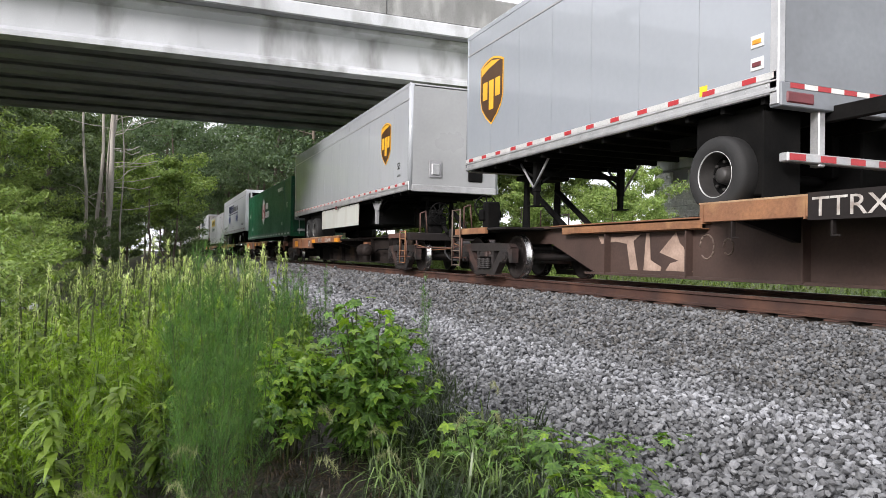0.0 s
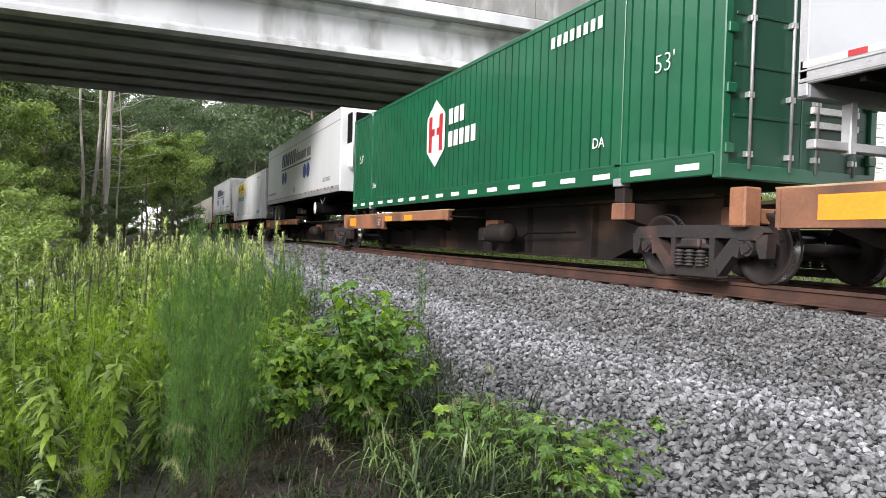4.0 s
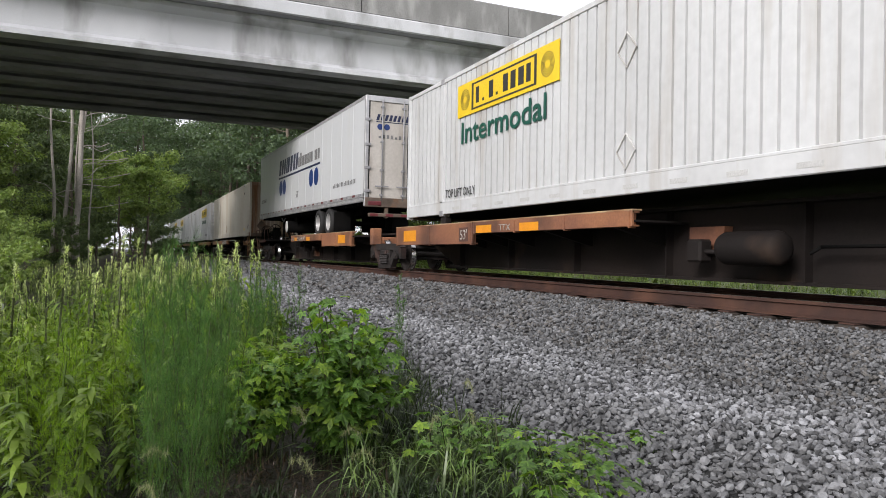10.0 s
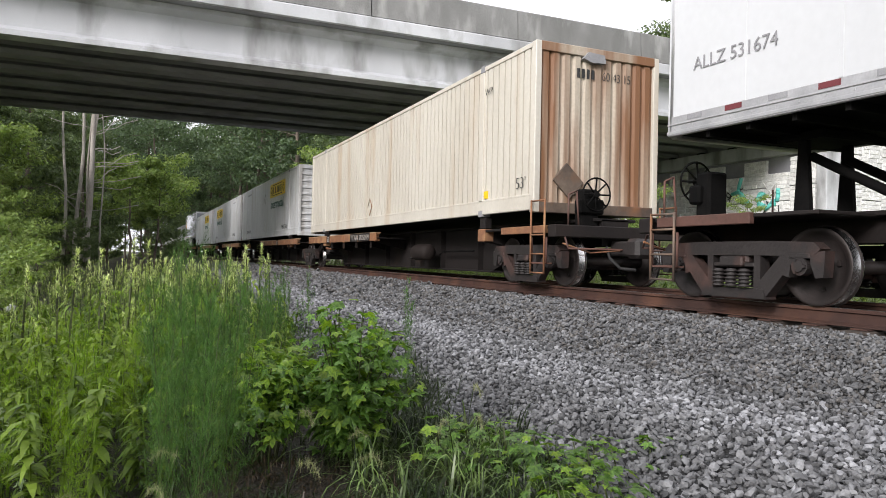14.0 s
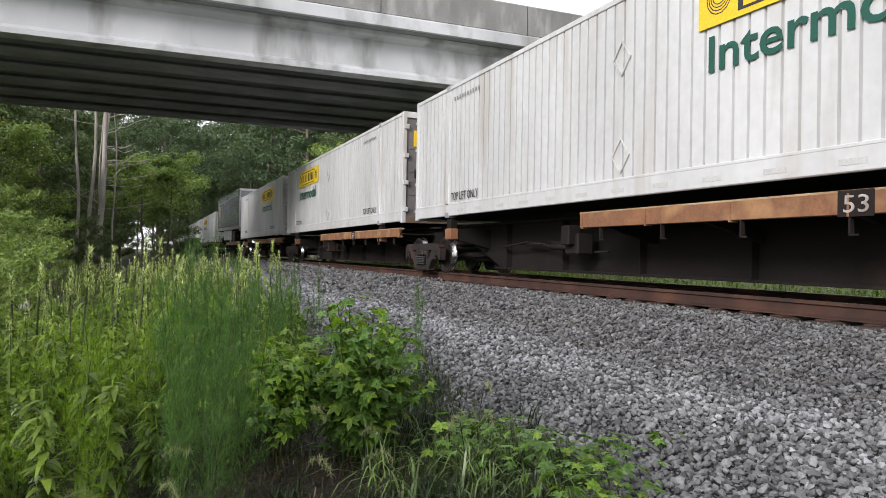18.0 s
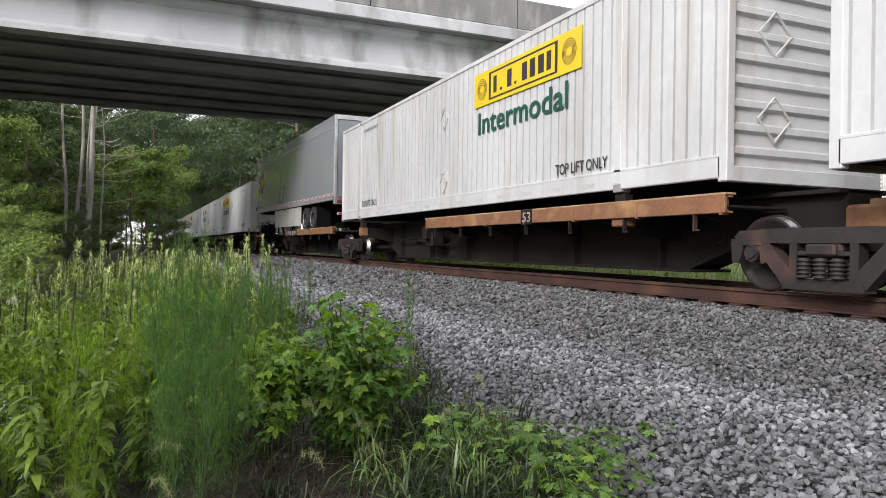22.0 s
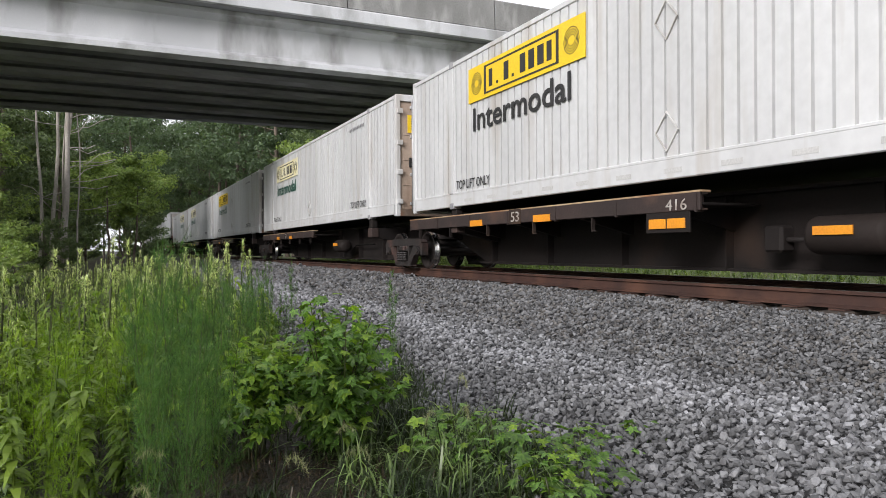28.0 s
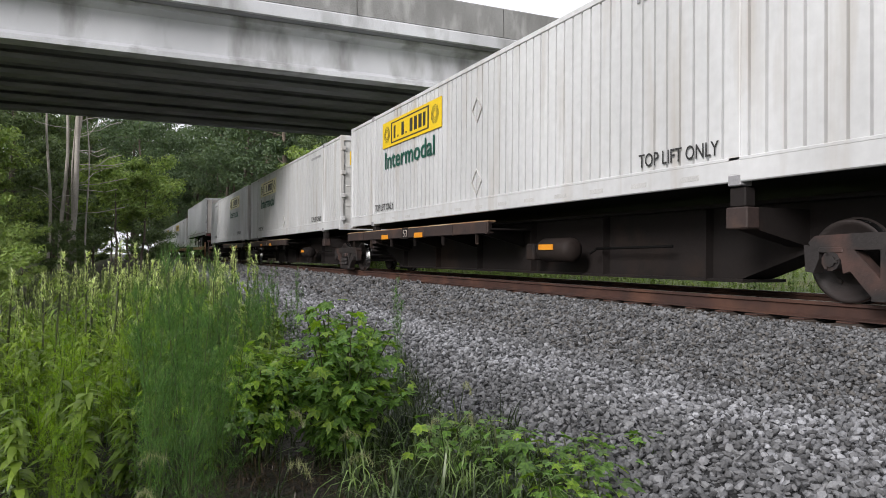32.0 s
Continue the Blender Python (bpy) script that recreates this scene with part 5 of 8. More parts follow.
def white_container(p, front, end="doors", faded=False, dark_word=False, dirty=False, grimy=False, rusty=False, number=True):
    """front: the end (near or far) by which the yellow panel stands."""
    kinds = ("ribs", "doors") if front == "near" else ("doors", "ribs")
    em = {"doors": M["door_rust"] if rusty else M["door_grime"] if grimy else M["white_dirty"], "ribs": M["white_paint"] if not dirty else M["white_dirty"]}[kinds[0]]
    c = container_shell("intermodal_container", "white container with %s panel%s on spine car" % ("faded yellow" if faded else "yellow", " and sooty doors" if kinds[0] == "doors" else ""),
                        "white containers on the train", M["white_paint"], M["white_paint"], kinds[0], kinds[1], em)
    for ob in c.children:
        if (grimy or rusty) and ob.name.startswith("end_sill"):
            ob.data.materials[0] = M["soot"]
    x, L = -HALF_W, BOX_L
    yl = L - 2.76 if front == "far" else 6.49
    ln = 3.63
    sign_panel(c, yl, 1.93, ln, 0.64, faded)
    me = letters("Intermodal", 0.60, M["ink"] if dark_word else M["sign_green"], depth=0.001, bold=0.008)
    wd = max(v.co.x for v in me.vertices)
    me.transform(Matrix.Diagonal((3.15 / wd, 1, 1, 1)))
    part("lettering", me, None, c, "dark green word on the side", on_side(x - 0.004, yl - 0.12, 1.40))
    for y in (1.98 + 0.22 + 1.35, L - 1.98 - 0.22):
        me = letters("TOP LIFT ONLY", 0.24, M["ink"], depth=0.001, bold=0.0015)
        wd = max(v.co.x for v in me.vertices)
        me.transform(Matrix.Diagonal((1.35 / wd, 1, 1, 1)))
        part("lettering", me, None, c, "black stencilled lettering", on_side(x - 0.004, y, 0.37))
    ym = L - 8.0 if front == "far" else 8.0
    for z in (0.62,) if faded else (0.62, 1.98):
        diamond(c, ym, z)
    if number:
        bars = Geo()
        for k in range(10):
            y = (L - 2.3 - 0.13 * k) if front == "near" else 3.6 - 0.13 * k
            bars.box(x - 0.003, x + 0.004, y - 0.055, y, 2.52, 2.60)
        part("unit_number", bars, M["grey_part"], c, "small grey characters")
    for k in range(13):
        y = 2.5 + 0.9 * k
        part("reflective_strip", Geo().box(x - 0.004, x + 0.004, y, y + 0.30, 0.11, 0.17), M["strip"], c)
    if kinds[0] == "doors":
        part("door_sign", Geo().box(-0.98, -0.12, 0.022, 0.046, 2.0, 2.42, 0.002), M["yellow"], c, "yellow panel on the door")
        g = Geo()
        for k in range(5):
            g.prism([(-0.9, 2.08 + 0.06 * k), (-0.45 - 0.05 * k, 2.10 + 0.06 * k), (-0.45 - 0.05 * k, 2.125 + 0.06 * k), (-0.9, 2.105 + 0.06 * k)], 0.016, 0.023, "y")
        part("emblem", g, M["ink"], c)
        for z in (0.72, 1.75):
            r = 0.27
            part("placard_holder", Geo().ring([(-0.55 - r, z), (-0.55, z - r), (-0.55 + r, z), (-0.55, z + r)], [(-0.55 - r + 0.02, z), (-0.55, z - r + 0.02), (-0.55 + r - 0.02, z), (-0.55, z + r - 0.02)], -0.01, 0.045, "y"), em, c)
        part("notice", Geo().box(-0.95, -0.15, -0.012, 0.045, 1.18, 1.40), M["ink"], c)
    elif kinds[0] == "ribs":
        r = 0.27
        for z in (0.75, 1.75):
            part("placard_holder", Geo().ring([(-0.55 - r, z), (-0.55, z - r), (-0.55 + r, z), (-0.55, z + r)], [(-0.55 - r + 0.018, z), (-0.55, z - r + 0.018), (-0.55 + r - 0.018, z), (-0.55, z + r - 0.018)], 0.005, 0.03, "y"), M["white_dirty"], c)
    return on_train(c, p, RAIL_TOP + BOX_REST)


def beige_container(p):
    c = container_shell("intermodal_container", "beige corrugated container with rust-streaked end on a spine car", "", M["beige"], M["beige"], "vertical", "doors", M["beige_rust"])
    for ob in c.children:
        if ob.name.startswith("end_sill") or ob.name.startswith("end_header"):
            ob.data.materials[0] = M["soot"] if "sill" in ob.name else M["beige_rust"]
    x = -HALF_W
    part("lettering", letters("53'", 0.30, M["ink"], bold=-0.006), None, c, "black numerals", on_side(x - 0.004, 0.62, 0.42))
    part("lettering", letters("WP", 0.20, M["ink"], bold=-0.005), None, c, "small black letters", on_side(x - 0.004, 1.86, 2.30))
    part("caution_label", Geo().box(x - 0.003, x + 0.024, 1.70, 1.84, 0.34, 0.48), M["yellow"], c, "small yellow label")
    diamond(c, 9.0, 0.60, mat=M["beige_rust"])
    r = 0.30
    part("placard_holder", Geo().prism([(-0.62 - r, 0.56), (-0.60, 0.56 - r), (-0.62 + r, 0.54), (-0.66, 0.56 + r)], -0.02, 0.03, "y"), M["soot"], c)
    g = Geo()
    for k in range(4):
        g.box(-0.46 + 0.10 * k, -0.41 + 0.10 * k, 0.018, 0.032, 2.36, 2.52)
    part("word_bars", g, M["ink"], c, "four black bars on the end")
    me = letters("60 43 15", 0.22, M["ink"], bold=-0.004, width=0.8)
    part("lettering", me, None, c, "black numerals on the end", Matrix.Translation((0.05, 0.022, 2.36)))
    part("bracket", Geo().prism([(-0.38, 2.68), (-0.28, 2.80), (0.05, 2.78), (0.08, 2.64), (-0.2, 2.62)], -0.06, 0.04, "y"), M["grey_part"], c)
    return on_train(c, p, RAIL_TOP + BOX_REST)


def green_container(p):
    c = container_shell("intermodal_container", "deep green corrugated container with white reflective strips on spine car", "", M["green_paint"], M["green_paint"], "doors", "ribs", M["dark_green"], 0.26)
    x, L = -HALF_W, BOX_L
    for k in range(18):
        y = 0.35 + 0.90 * k
        part("reflective_strip", Geo().box(x - 0.006, x + 0.004, y, y + 0.42, 0.12, 0.20), M["white_ink"], c)
    for y in (1.25, L - 0.75):
        part("lettering", letters("53'", 0.35, M["white_ink"], bold=-0.006), None, c, "white numerals", on_side(x - 0.004, y, 1.44))
    for y in (2.62, L - 2.2):
        part("lettering", letters("DA", 0.22, M["white_ink"]), None, c, "white letters", on_side(x - 0.004, y, 0.60))
    cy, cz = 9.0, 1.62
    hexa = [(cy, cz - 0.78), (cy - 0.55, cz - 0.40), (cy - 0.55, cz + 0.40), (cy, cz + 0.78), (cy + 0.55, cz + 0.40), (cy + 0.55, cz - 0.40)]
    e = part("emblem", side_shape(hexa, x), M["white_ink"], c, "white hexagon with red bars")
    part("bars", Geo().box(x - 0.008, x - 0.002, cy - 0.42, cy - 0.22, cz - 0.42, cz + 0.42).box(x - 0.008, x - 0.002, cy + 0.22, cy + 0.42, cz - 0.42, cz + 0.42)
         .box(x - 0.008, x - 0.002, cy - 0.22, cy - 0.06, cz - 0.05, cz + 0.12).box(x - 0.008, x - 0.002, cy + 0.06, cy + 0.22, cz - 0.05, cz + 0.12), M["red"], e)
    g = Geo()
    for j, n in ((0, 3), (1, 5)):
        for k in range(n):
            a = cy - 0.78 - 0.30 * k
            g.box(x - 0.005, x + 0.002, a - 0.21, a, cz + 0.10 - 0.50 * j, cz + 0.44 - 0.50 * j)
    part("word_bars", g, M["white_ink"], c, "white bars beside the hexagon")
    g = Geo()
    for k in range(8):
        g.box(x - 0.005, x + 0.002, 3.9 - 0.19 * k - 0.11, 3.9 - 0.19 * k, 2.38, 2.56)
    part("unit_number", g, M["white_ink"], c)
    g = Geo()
    for k in range(5):
        g.box(0.15, 0.95, -0.012, 0.045, 0.7 + 0.18 * k, 0.78 + 0.18 * k)
    part("notice", g, M["white_ink"], c)
    for s in (-1, 1):
        part("top_cap", Geo().box(s * (HALF_W - 0.08) - 0.10, s * (HALF_W - 0.08) + 0.10, 1.88, 2.08, BOX_H - 0.02, BOX_H + 0.03), M["white_ink"], c)
    return on_train(c, p, RAIL_TOP + BOX_REST)


# ---- road trailers ----
def tyre_wheel(t, x, y, r, rim, sunk=0.09):
    w = part("wheel", Geo().lathe([(-0.13, r * 0.58), (-0.145, r * 0.62), (-0.15, r * 0.88), (-0.12, r * 0.97), (-0.08, r), (0.08, r), (0.12, r * 0.97), (0.15, r * 0.88), (0.145, r * 0.62), (0.13, r * 0.58)], (x, y, r - sunk), 32), M["rubber"], t, "black rubber tyre")
    s = -1 if x < 0 else 1
    part("rim_edge", Geo().lathe([(s * 0.128, r * 0.61), (s * 0.142, r * 0.60), (s * 0.138, r * 0.582), (s * 0.125, r * 0.578)], (x, y, r - sunk), 28), M["rim"], w, "pale steel rim edge")
    k = 0.12 if rim is M["rim_dark"] else 0.05
    part("rim", Geo().lathe([(s * 0.13, r * 0.575), (s * 0.11, r * 0.555), (-s * (k - 0.03), r * 0.53), (-s * k, r * 0.46), (-s * k, r * 0.27), (-s * (k - 0.03), r * 0.26), (s * 0.04, r * 0.20), (s * 0.06, r * 0.14), (s * 0.065, 0.0)], (x, y, r - sunk), 24), rim, w, "steel wheel rim")
    g = Geo()
    for k in range(8):
        a = k * math.pi / 4
        g.cyl((x - s * 0.04, y + r * 0.36 * math.cos(a), r - sunk + r * 0.36 * math.sin(a)), (x + s * 0.0, y + r * 0.36 * math.cos(a), r - sunk + r * 0.36 * math.sin(a)), 0.018, n=6)
    part("wheel_nuts", g, M["rim_dark"], w)


def shield(t, y, z, h, x=-HALF_W):
    """A plain brown shield with a gold rim, a gold crescent and gold bars."""
    def sh(k):
        w = 0.40 * k
        pts = [(-w, 0.42 * k)] + [(-w + 2 * w * i / 10, (0.42 + 0.10 * math.sin(math.pi * i / 10)) * k) for i in range(1, 10)] + [(w, 0.42 * k), (w, -0.12 * k), (0.86 * w, -0.27 * k), (0.5 * w, -0.41 * k), (0, -0.54 * k), (-0.5 * w, -0.41 * k), (-0.86 * w, -0.27 * k), (-w, -0.12 * k)]
        return [(y + a * h, z + b * h) for a, b in pts]
    s = part("shield", side_shape(sh(1.0), x, 0.004), M["gold"], t, "brown and gold shield emblem")
    part("field", side_shape(sh(0.94), x - 0.004, 0.003), M["brown"], s)
    part("crescent", side_shape([(y + 0.36 * h, z + 0.40 * h), (y + 0.36 * h, z + 0.28 * h), (y + 0.1 * h, z + 0.36 * h), (y - 0.30 * h, z + 0.42 * h), (y, z + 0.47 * h)], x - 0.007, 0.003), M["gold"], s)
    for k in range(3):
        a = y + (0.22 - 0.22 * k) * h
        part("bar", side_shape([(a - 0.08 * h, z - (0.12 if k != 1 else 0.30) * h), (a + 0.08 * h, z - (0.12 if k != 1 else 0.30) * h), (a + 0.08 * h, z + 0.16 * h), (a - 0.08 * h, z + 0.16 * h)], x - 0.007, 0.003), M["gold"], s)


def trailer(name, label, L, skin, bottom, height, rear, axles, legs, group="trailers on the train", skirt=None, tape="bright", nose_round=False, tank=None, seams=1.22, ribs=False, rim=None):
    """A box trailer. y runs from 0 (near end) to L; rear says which end has the doors; bottom and height are of the box, from the wheel pans."""
    t = thing(name, label, "trailer", group)
    w, H0, H1 = HALF_W, bottom, bottom + height
    yr, yn = (0.0, L) if rear == "near" else (L, 0.0)
    d = 1 if rear == "near" else -1    # from rear to nose
    for s in (-1, 1):
        n = max(3, round(L / seams))
        for k in range(n):
            a, b = 0.05 + (L - 0.10) * k / n, 0.05 + (L - 0.10) * (k + 1) / n
            g = Geo().box(min(s * (w - 0.03), s * (w - 0.006)), max(s * (w - 0.03), s * (w - 0.006)), a + 0.003, b - 0.003, H0 + 0.24, H1 - 0.10)
            if ribs:
                g.box(min(s * (w - 0.01), s * w), max(s * (w - 0.01), s * w), b - 0.025, b + 0.022, H0 + 0.24, H1 - 0.10, 0.002)
            part("side_panel", g, skin, t)
        g = Geo().box(min(s * w, s * (w - 0.06)), max(s * w, s * (w - 0.06)), 0.02, L - 0.02, H0, H0 + 0.245, 0.01).box(min(s * (w + 0.008), s * w), max(s * (w + 0.008), s * w), 0.02, L - 0.02, H0 + 0.02, H0 + 0.06, 0.003).box(min(s * (w + 0.012), s * w), max(s * (w + 0.012), s * w), 0.02, L - 0.02, H0 + 0.128, H0 + 0.148, 0.003)
        for k in range(int(L / 0.3)):
            g.box(min(s * (w + 0.006), s * w), max(s * (w + 0.006), s * w), 0.15 + 0.3 * k, 0.17 + 0.3 * k, H0 + 0.085, H0 + 0.105)
        part("bottom_rail", g, M["aluminium"], t, "aluminium bottom rail")
        part("top_rail", Geo().box(min(s * (w + 0.002), s * (w - 0.08)), max(s * (w + 0.002), s * (w - 0.08)), 0.02, L - 0.02, H1 - 0.11, H1, 0.015), skin if ribs is False else M["aluminium"], t)
        if tape != "dull":
            part("tape_band", Geo().box(min(s * w, s * (w + 0.003)), max(s * w, s * (w + 0.003)), 0.06, L - 0.06, H0 + 0.165, H0 + 0.232), M["strip"], t, "pale reflective band")
        step, ln = (0.60, 0.24) if tape == "dull" else (0.62, 0.20)
        y = 0.3
        while y + ln < L - 0.1:
            part("reflective_tape", Geo().box(min(s * w, s * (w + 0.006)), max(s * w, s * (w + 0.006)), y, y + ln, H0 + 0.168, H0 + 0.229), M["red" if tape != "dull" else "dull_red" if int(y / step) % 2 else "grey_part"], t)
            y += step
        if not ribs:
            part("gutter", Geo().box(min(s * (w - 0.008), s * (w + 0.004)), max(s * (w - 0.008), s * (w + 0.004)), 0.05, L - 0.05, H1 - 0.44, H1 - 0.41), M["grey_part"], t, "dark seam under the roof rail")
    part("roof", Geo().box(-w + 0.05, w - 0.05, 0.03, L - 0.03, H1 - 0.05, H1 - 0.005, 0.01), M["trailer_roof"], t)
    part("floor", Geo().box(-w + 0.05, w - 0.05, 0.05, L - 0.05, H0 + 0.02, H0 + 0.12), M["black_steel"], t)
    for k in range(int(L / 0.6)):
        part("cross_member", Geo().box(-w + 0.08, w - 0.08, 0.25 + 0.6 * k, 0.31 + 0.6 * k, H0 - 0.07, H0 + 0.03), M["black_steel"], t)

    def span(a, b):
        return (min(a, b), max(a, b))
    # nose
    if not nose_round:
        part("nose", Geo().box(-w + 0.09, w - 0.09, *span(yn, yn - d * 0.05), H0 + 0.12, H1 - 0.08, 0.01), M["nose_grey"], t, "nose panel, shade painted into its grey")
        for s in (-1, 1):
            part("nose_post", Geo().cyl((s * (w - 0.075), yn - d * 0.075, H0), (s * (w - 0.075), yn - d * 0.075, H1 - 0.02), 0.078, n=16), M["aluminium"] if ribs else skin, t)
        part("nose_rail", Geo().box(-w + 0.08, w - 0.08, *span(yn + d * 0.01, yn - d * 0.1), H0 - 0.02, H0 + 0.16, 0.012), M["aluminium"], t)
        part("connection_box", Geo().box(-0.75, -0.38, *span(yn + d * 0.03, yn), H0 + 0.35, H0 + 0.80, 0.02), M["grey_part"], t, "grey connection box")
        part("hose_box", Geo().box(0.38, 0.80, *span(yn + d * 0.04, yn), H0 + 0.30, H0 + 0.82, 0.02), M["black_steel"], t, "dark hose connection box")
        part("document_box", Geo().box(-0.68, -0.45, *span(yn + d * 0.06, yn), H0 + 0.42, H0 + 0.72, 0.02), M["aluminium"], t)
    else:
        part("nose", Geo().box(-w + 0.02, w - 0.02, *span(yn, yn - d * 0.06), H0, H1 - 0.02, 0.02), skin, t)
    # rear frame and doors
    fr = Geo().box(-w, -w + 0.10, *span(yr, yr + d * 0.12), H0 - 0.12, H1, 0.01).box(w - 0.10, w, *span(yr, yr + d * 0.12), H0 - 0.12, H1, 0.01)
    fr.box(-w + 0.1, w - 0.1, *span(yr, yr + d * 0.12), H1 - 0.16, H1, 0.01)
    part("rear_frame", fr, M["aluminium"], t, "aluminium rear frame")
    part("rear_sill", Geo().box(-w + 0.02, w - 0.02, *span(yr - d * 0.02, yr + d * 0.14), H0 - 0.14, H0 + 0.12, 0.012), M["soot"] if ribs else M["rear_grey"], t)
    if ribs:
        for s in (-1, 1):
            dr = part("door", Geo().box(min(s * 0.012, s * (w - 0.11)), max(s * 0.012, s * (w - 0.11)), *span(yr + d * 0.03, yr + d * 0.08), H0 + 0.12, H1 - 0.16, 0.006), M["door_tan"], t, "dust-stained white double door")
            part("door_seal", Geo().box(min(s * 0.004, s * 0.03), max(s * 0.004, s * 0.03), *span(yr + d * 0.022, yr + d * 0.04), H0 + 0.12, H1 - 0.16), M["rubber"], dr, "black rubber seal")
            part("outer_seal", Geo().box(min(s * (w - 0.135), s * (w - 0.11)), max(s * (w - 0.135), s * (w - 0.11)), *span(yr + d * 0.022, yr + d * 0.04), H0 + 0.12, H1 - 0.16), M["rubber"], dr, "black rubber seal")
            for x in (0.16, 0.80):
                g = Geo().cyl((s * x, yr - d * 0.01, H0 + 0.05), (s * x, yr - d * 0.01, H1 - 0.1), 0.02, n=8)
                for z in (0.2, 0.9, 1.7, height - 0.3):
                    g.box(s * x - 0.05, s * x + 0.05, *span(yr - d * 0.03, yr + d * 0.03), H0 + z - 0.03, H0 + z + 0.03, 0.005)
                g.box(s * x - 0.2, s * x + 0.2, *span(yr - d * 0.04, yr - d * 0.02), H0 + 0.42, H0 + 0.46, 0.004)
                part("lock_rod", g, M["grey_part"], dr, "galvanised locking bar")
            for z in (0.3, 0.95, 1.6, 2.3):
                part("hinge", Geo().box(s * (w - 0.09) - 0.10, s * (w - 0.09) + 0.07, *span(yr - d * 0.025, yr + d * 0.03), H0 + z - 0.04, H0 + z + 0.04, 0.008), M["grey_part"], dr)
    else:
        part("rear_door", Geo().box(-w + 0.11, w - 0.11, *span(yr + d * 0.02, yr + d * 0.07), H0 + 0.13, H1 - 0.17, 0.006), M["rear_grey"], t, "grey roll-up rear door, shade in its colour")
        for m, off in ((M["red"], 0.0), (M["white_ink"], 0.2)):
            for k in range(6):
                x = -w + 0.15 + 0.4 * k + off
                part("reflective_tape", Geo().box(x, x + 0.2, *span(yr - d * 0.026, yr - d * 0.02), H0 + 0.06, H0 + 0.115), m, t)
    for s in (-1, 1):
        part("tail_lamp", Geo().box(s * 1.0 - 0.2, s * 1.0 + 0.2, *span(yr - d * 0.035, yr), H0 - 0.10, H0 + 0.02, 0.015), M["dull_red"], t, "red tail lamps")
        part("bumper_strut", Geo().box(s * 0.62 - 0.05, s * 0.62 + 0.05, *span(yr + d * 0.02, yr + d * 0.14), 0.40, H0 - 0.10, 0.01), M["soot"] if ribs else M["aluminium"], t)
    part("bumper", Geo().box(-1.15, 1.15, *span(yr + d * 0.0, yr + d * 0.12), 0.43, 0.53, 0.012), M["soot"] if ribs else M["aluminium"], t, "rear impact bar")
    g = Geo()
    for k in range(5):
        g.box(-1.12 + 0.46 * k, -0.89 + 0.46 * k, *span(yr - d * 0.006, yr), 0.445, 0.515)
    part("bumper_tape", g, M["dull_red" if tape == "dull" else "red"], t)
    # running gear
    r = 0.46
    for ya in axles:
        part("axle", Geo().cyl((-1.0, ya, r - 0.09), (1.0, ya, r - 0.09), 0.065, n=12), M["black_steel"], t)
        for x in (-1.12, -0.80, 0.80, 1.12):
            tyre_wheel(t, x, ya, r, rim or M["rim_dark"])
    ym = sum(axles) / len(axles)
    bg = Geo()
    for s in (-1, 1):
        bg.box(s * 0.45 - 0.05, s * 0.45 + 0.05, ym - 1.7, ym + 1.7, H0 - 0.24, H0 - 0.07, 0.01)
        for ya in axles:
            bg.box(s * 0.45 - 0.06, s * 0.45 + 0.06, ya - 0.25, ya + 0.25, r - 0.06, H0 - 0.2, 0.02)
    part("slider_frame", bg, M["black_steel"], t)
    for s in (-1, 1):
        ym2 = axles[0] - 0.72 if rear == "near" else axles[-1] + 0.72
        part("mud_flap", Geo().box(min(s * 0.72, s * 1.26), max(s * 0.72, s * 1.26), ym2 - 0.012, ym2 + 0.012, 0.05, H0 - 0.15), M["black_steel"], t)
        # added black block that stands in for the dark between the wheels
        part("air_spring_box", Geo().box(min(s * 0.5, s * 1.05), max(s * 0.5, s * 1.05), axles[0] - 0.55, axles[-1] + 0.55, 0.10, H0 - 0.02, 0.02), M["black_steel"], t)
    # landing gear
    g = Geo()
    for s in (-1, 1):
        g.box(s * 0.92 - 0.06, s * 0.92 + 0.06, legs - 0.06, legs + 0.06, 0.55, H0, 0.01)
        g.box(s * 0.92 - 0.045, s * 0.92 + 0.045, legs - 0.045, legs + 0.045, 0.30, 0.56, 0.005)
        g.box(s * 0.92 - 0.12, s * 0.92 + 0.12, legs - 0.12, legs + 0.12, 0.28, 0.30, 0.004)
        g.cyl((s * 0.92, legs, 0.8), (s * 0.92, legs + d * 0.9, H0), 0.03, n=8)
        g.cyl((s * 0.92, legs, 0.65), (s * 0.2, legs, H0), 0.03, n=8)
    g.box(-0.92, 0.92, legs - 0.03, legs + 0.03, 0.85, 0.93)
    part("landing_gear", g, M["black_steel"], t, "black landing gear legs")
    for s in (-1, 1):
        if not skirt:
            for e in (-0.55, 0.55):
                part("gear_brace", Geo().cyl((s * 0.98, legs + e, H0), (s * 0.98, legs, 0.62), 0.022, n=8), M["grey_part"], t)
            continue
        part("gear_bracket", Geo().prism([(legs - 0.62, H0 + 0.02), (legs + 0.62, H0 + 0.02), (legs + 0.14, 0.72), (legs - 0.14, 0.72)], s * 1.02 - 0.015, s * 1.02 + 0.015, "x").box(s * 1.02 - 0.05, s * 1.02 + 0.05, legs - 0.07, legs + 0.07, 0.32, 0.74, 0.01), M["grey_part"], t)
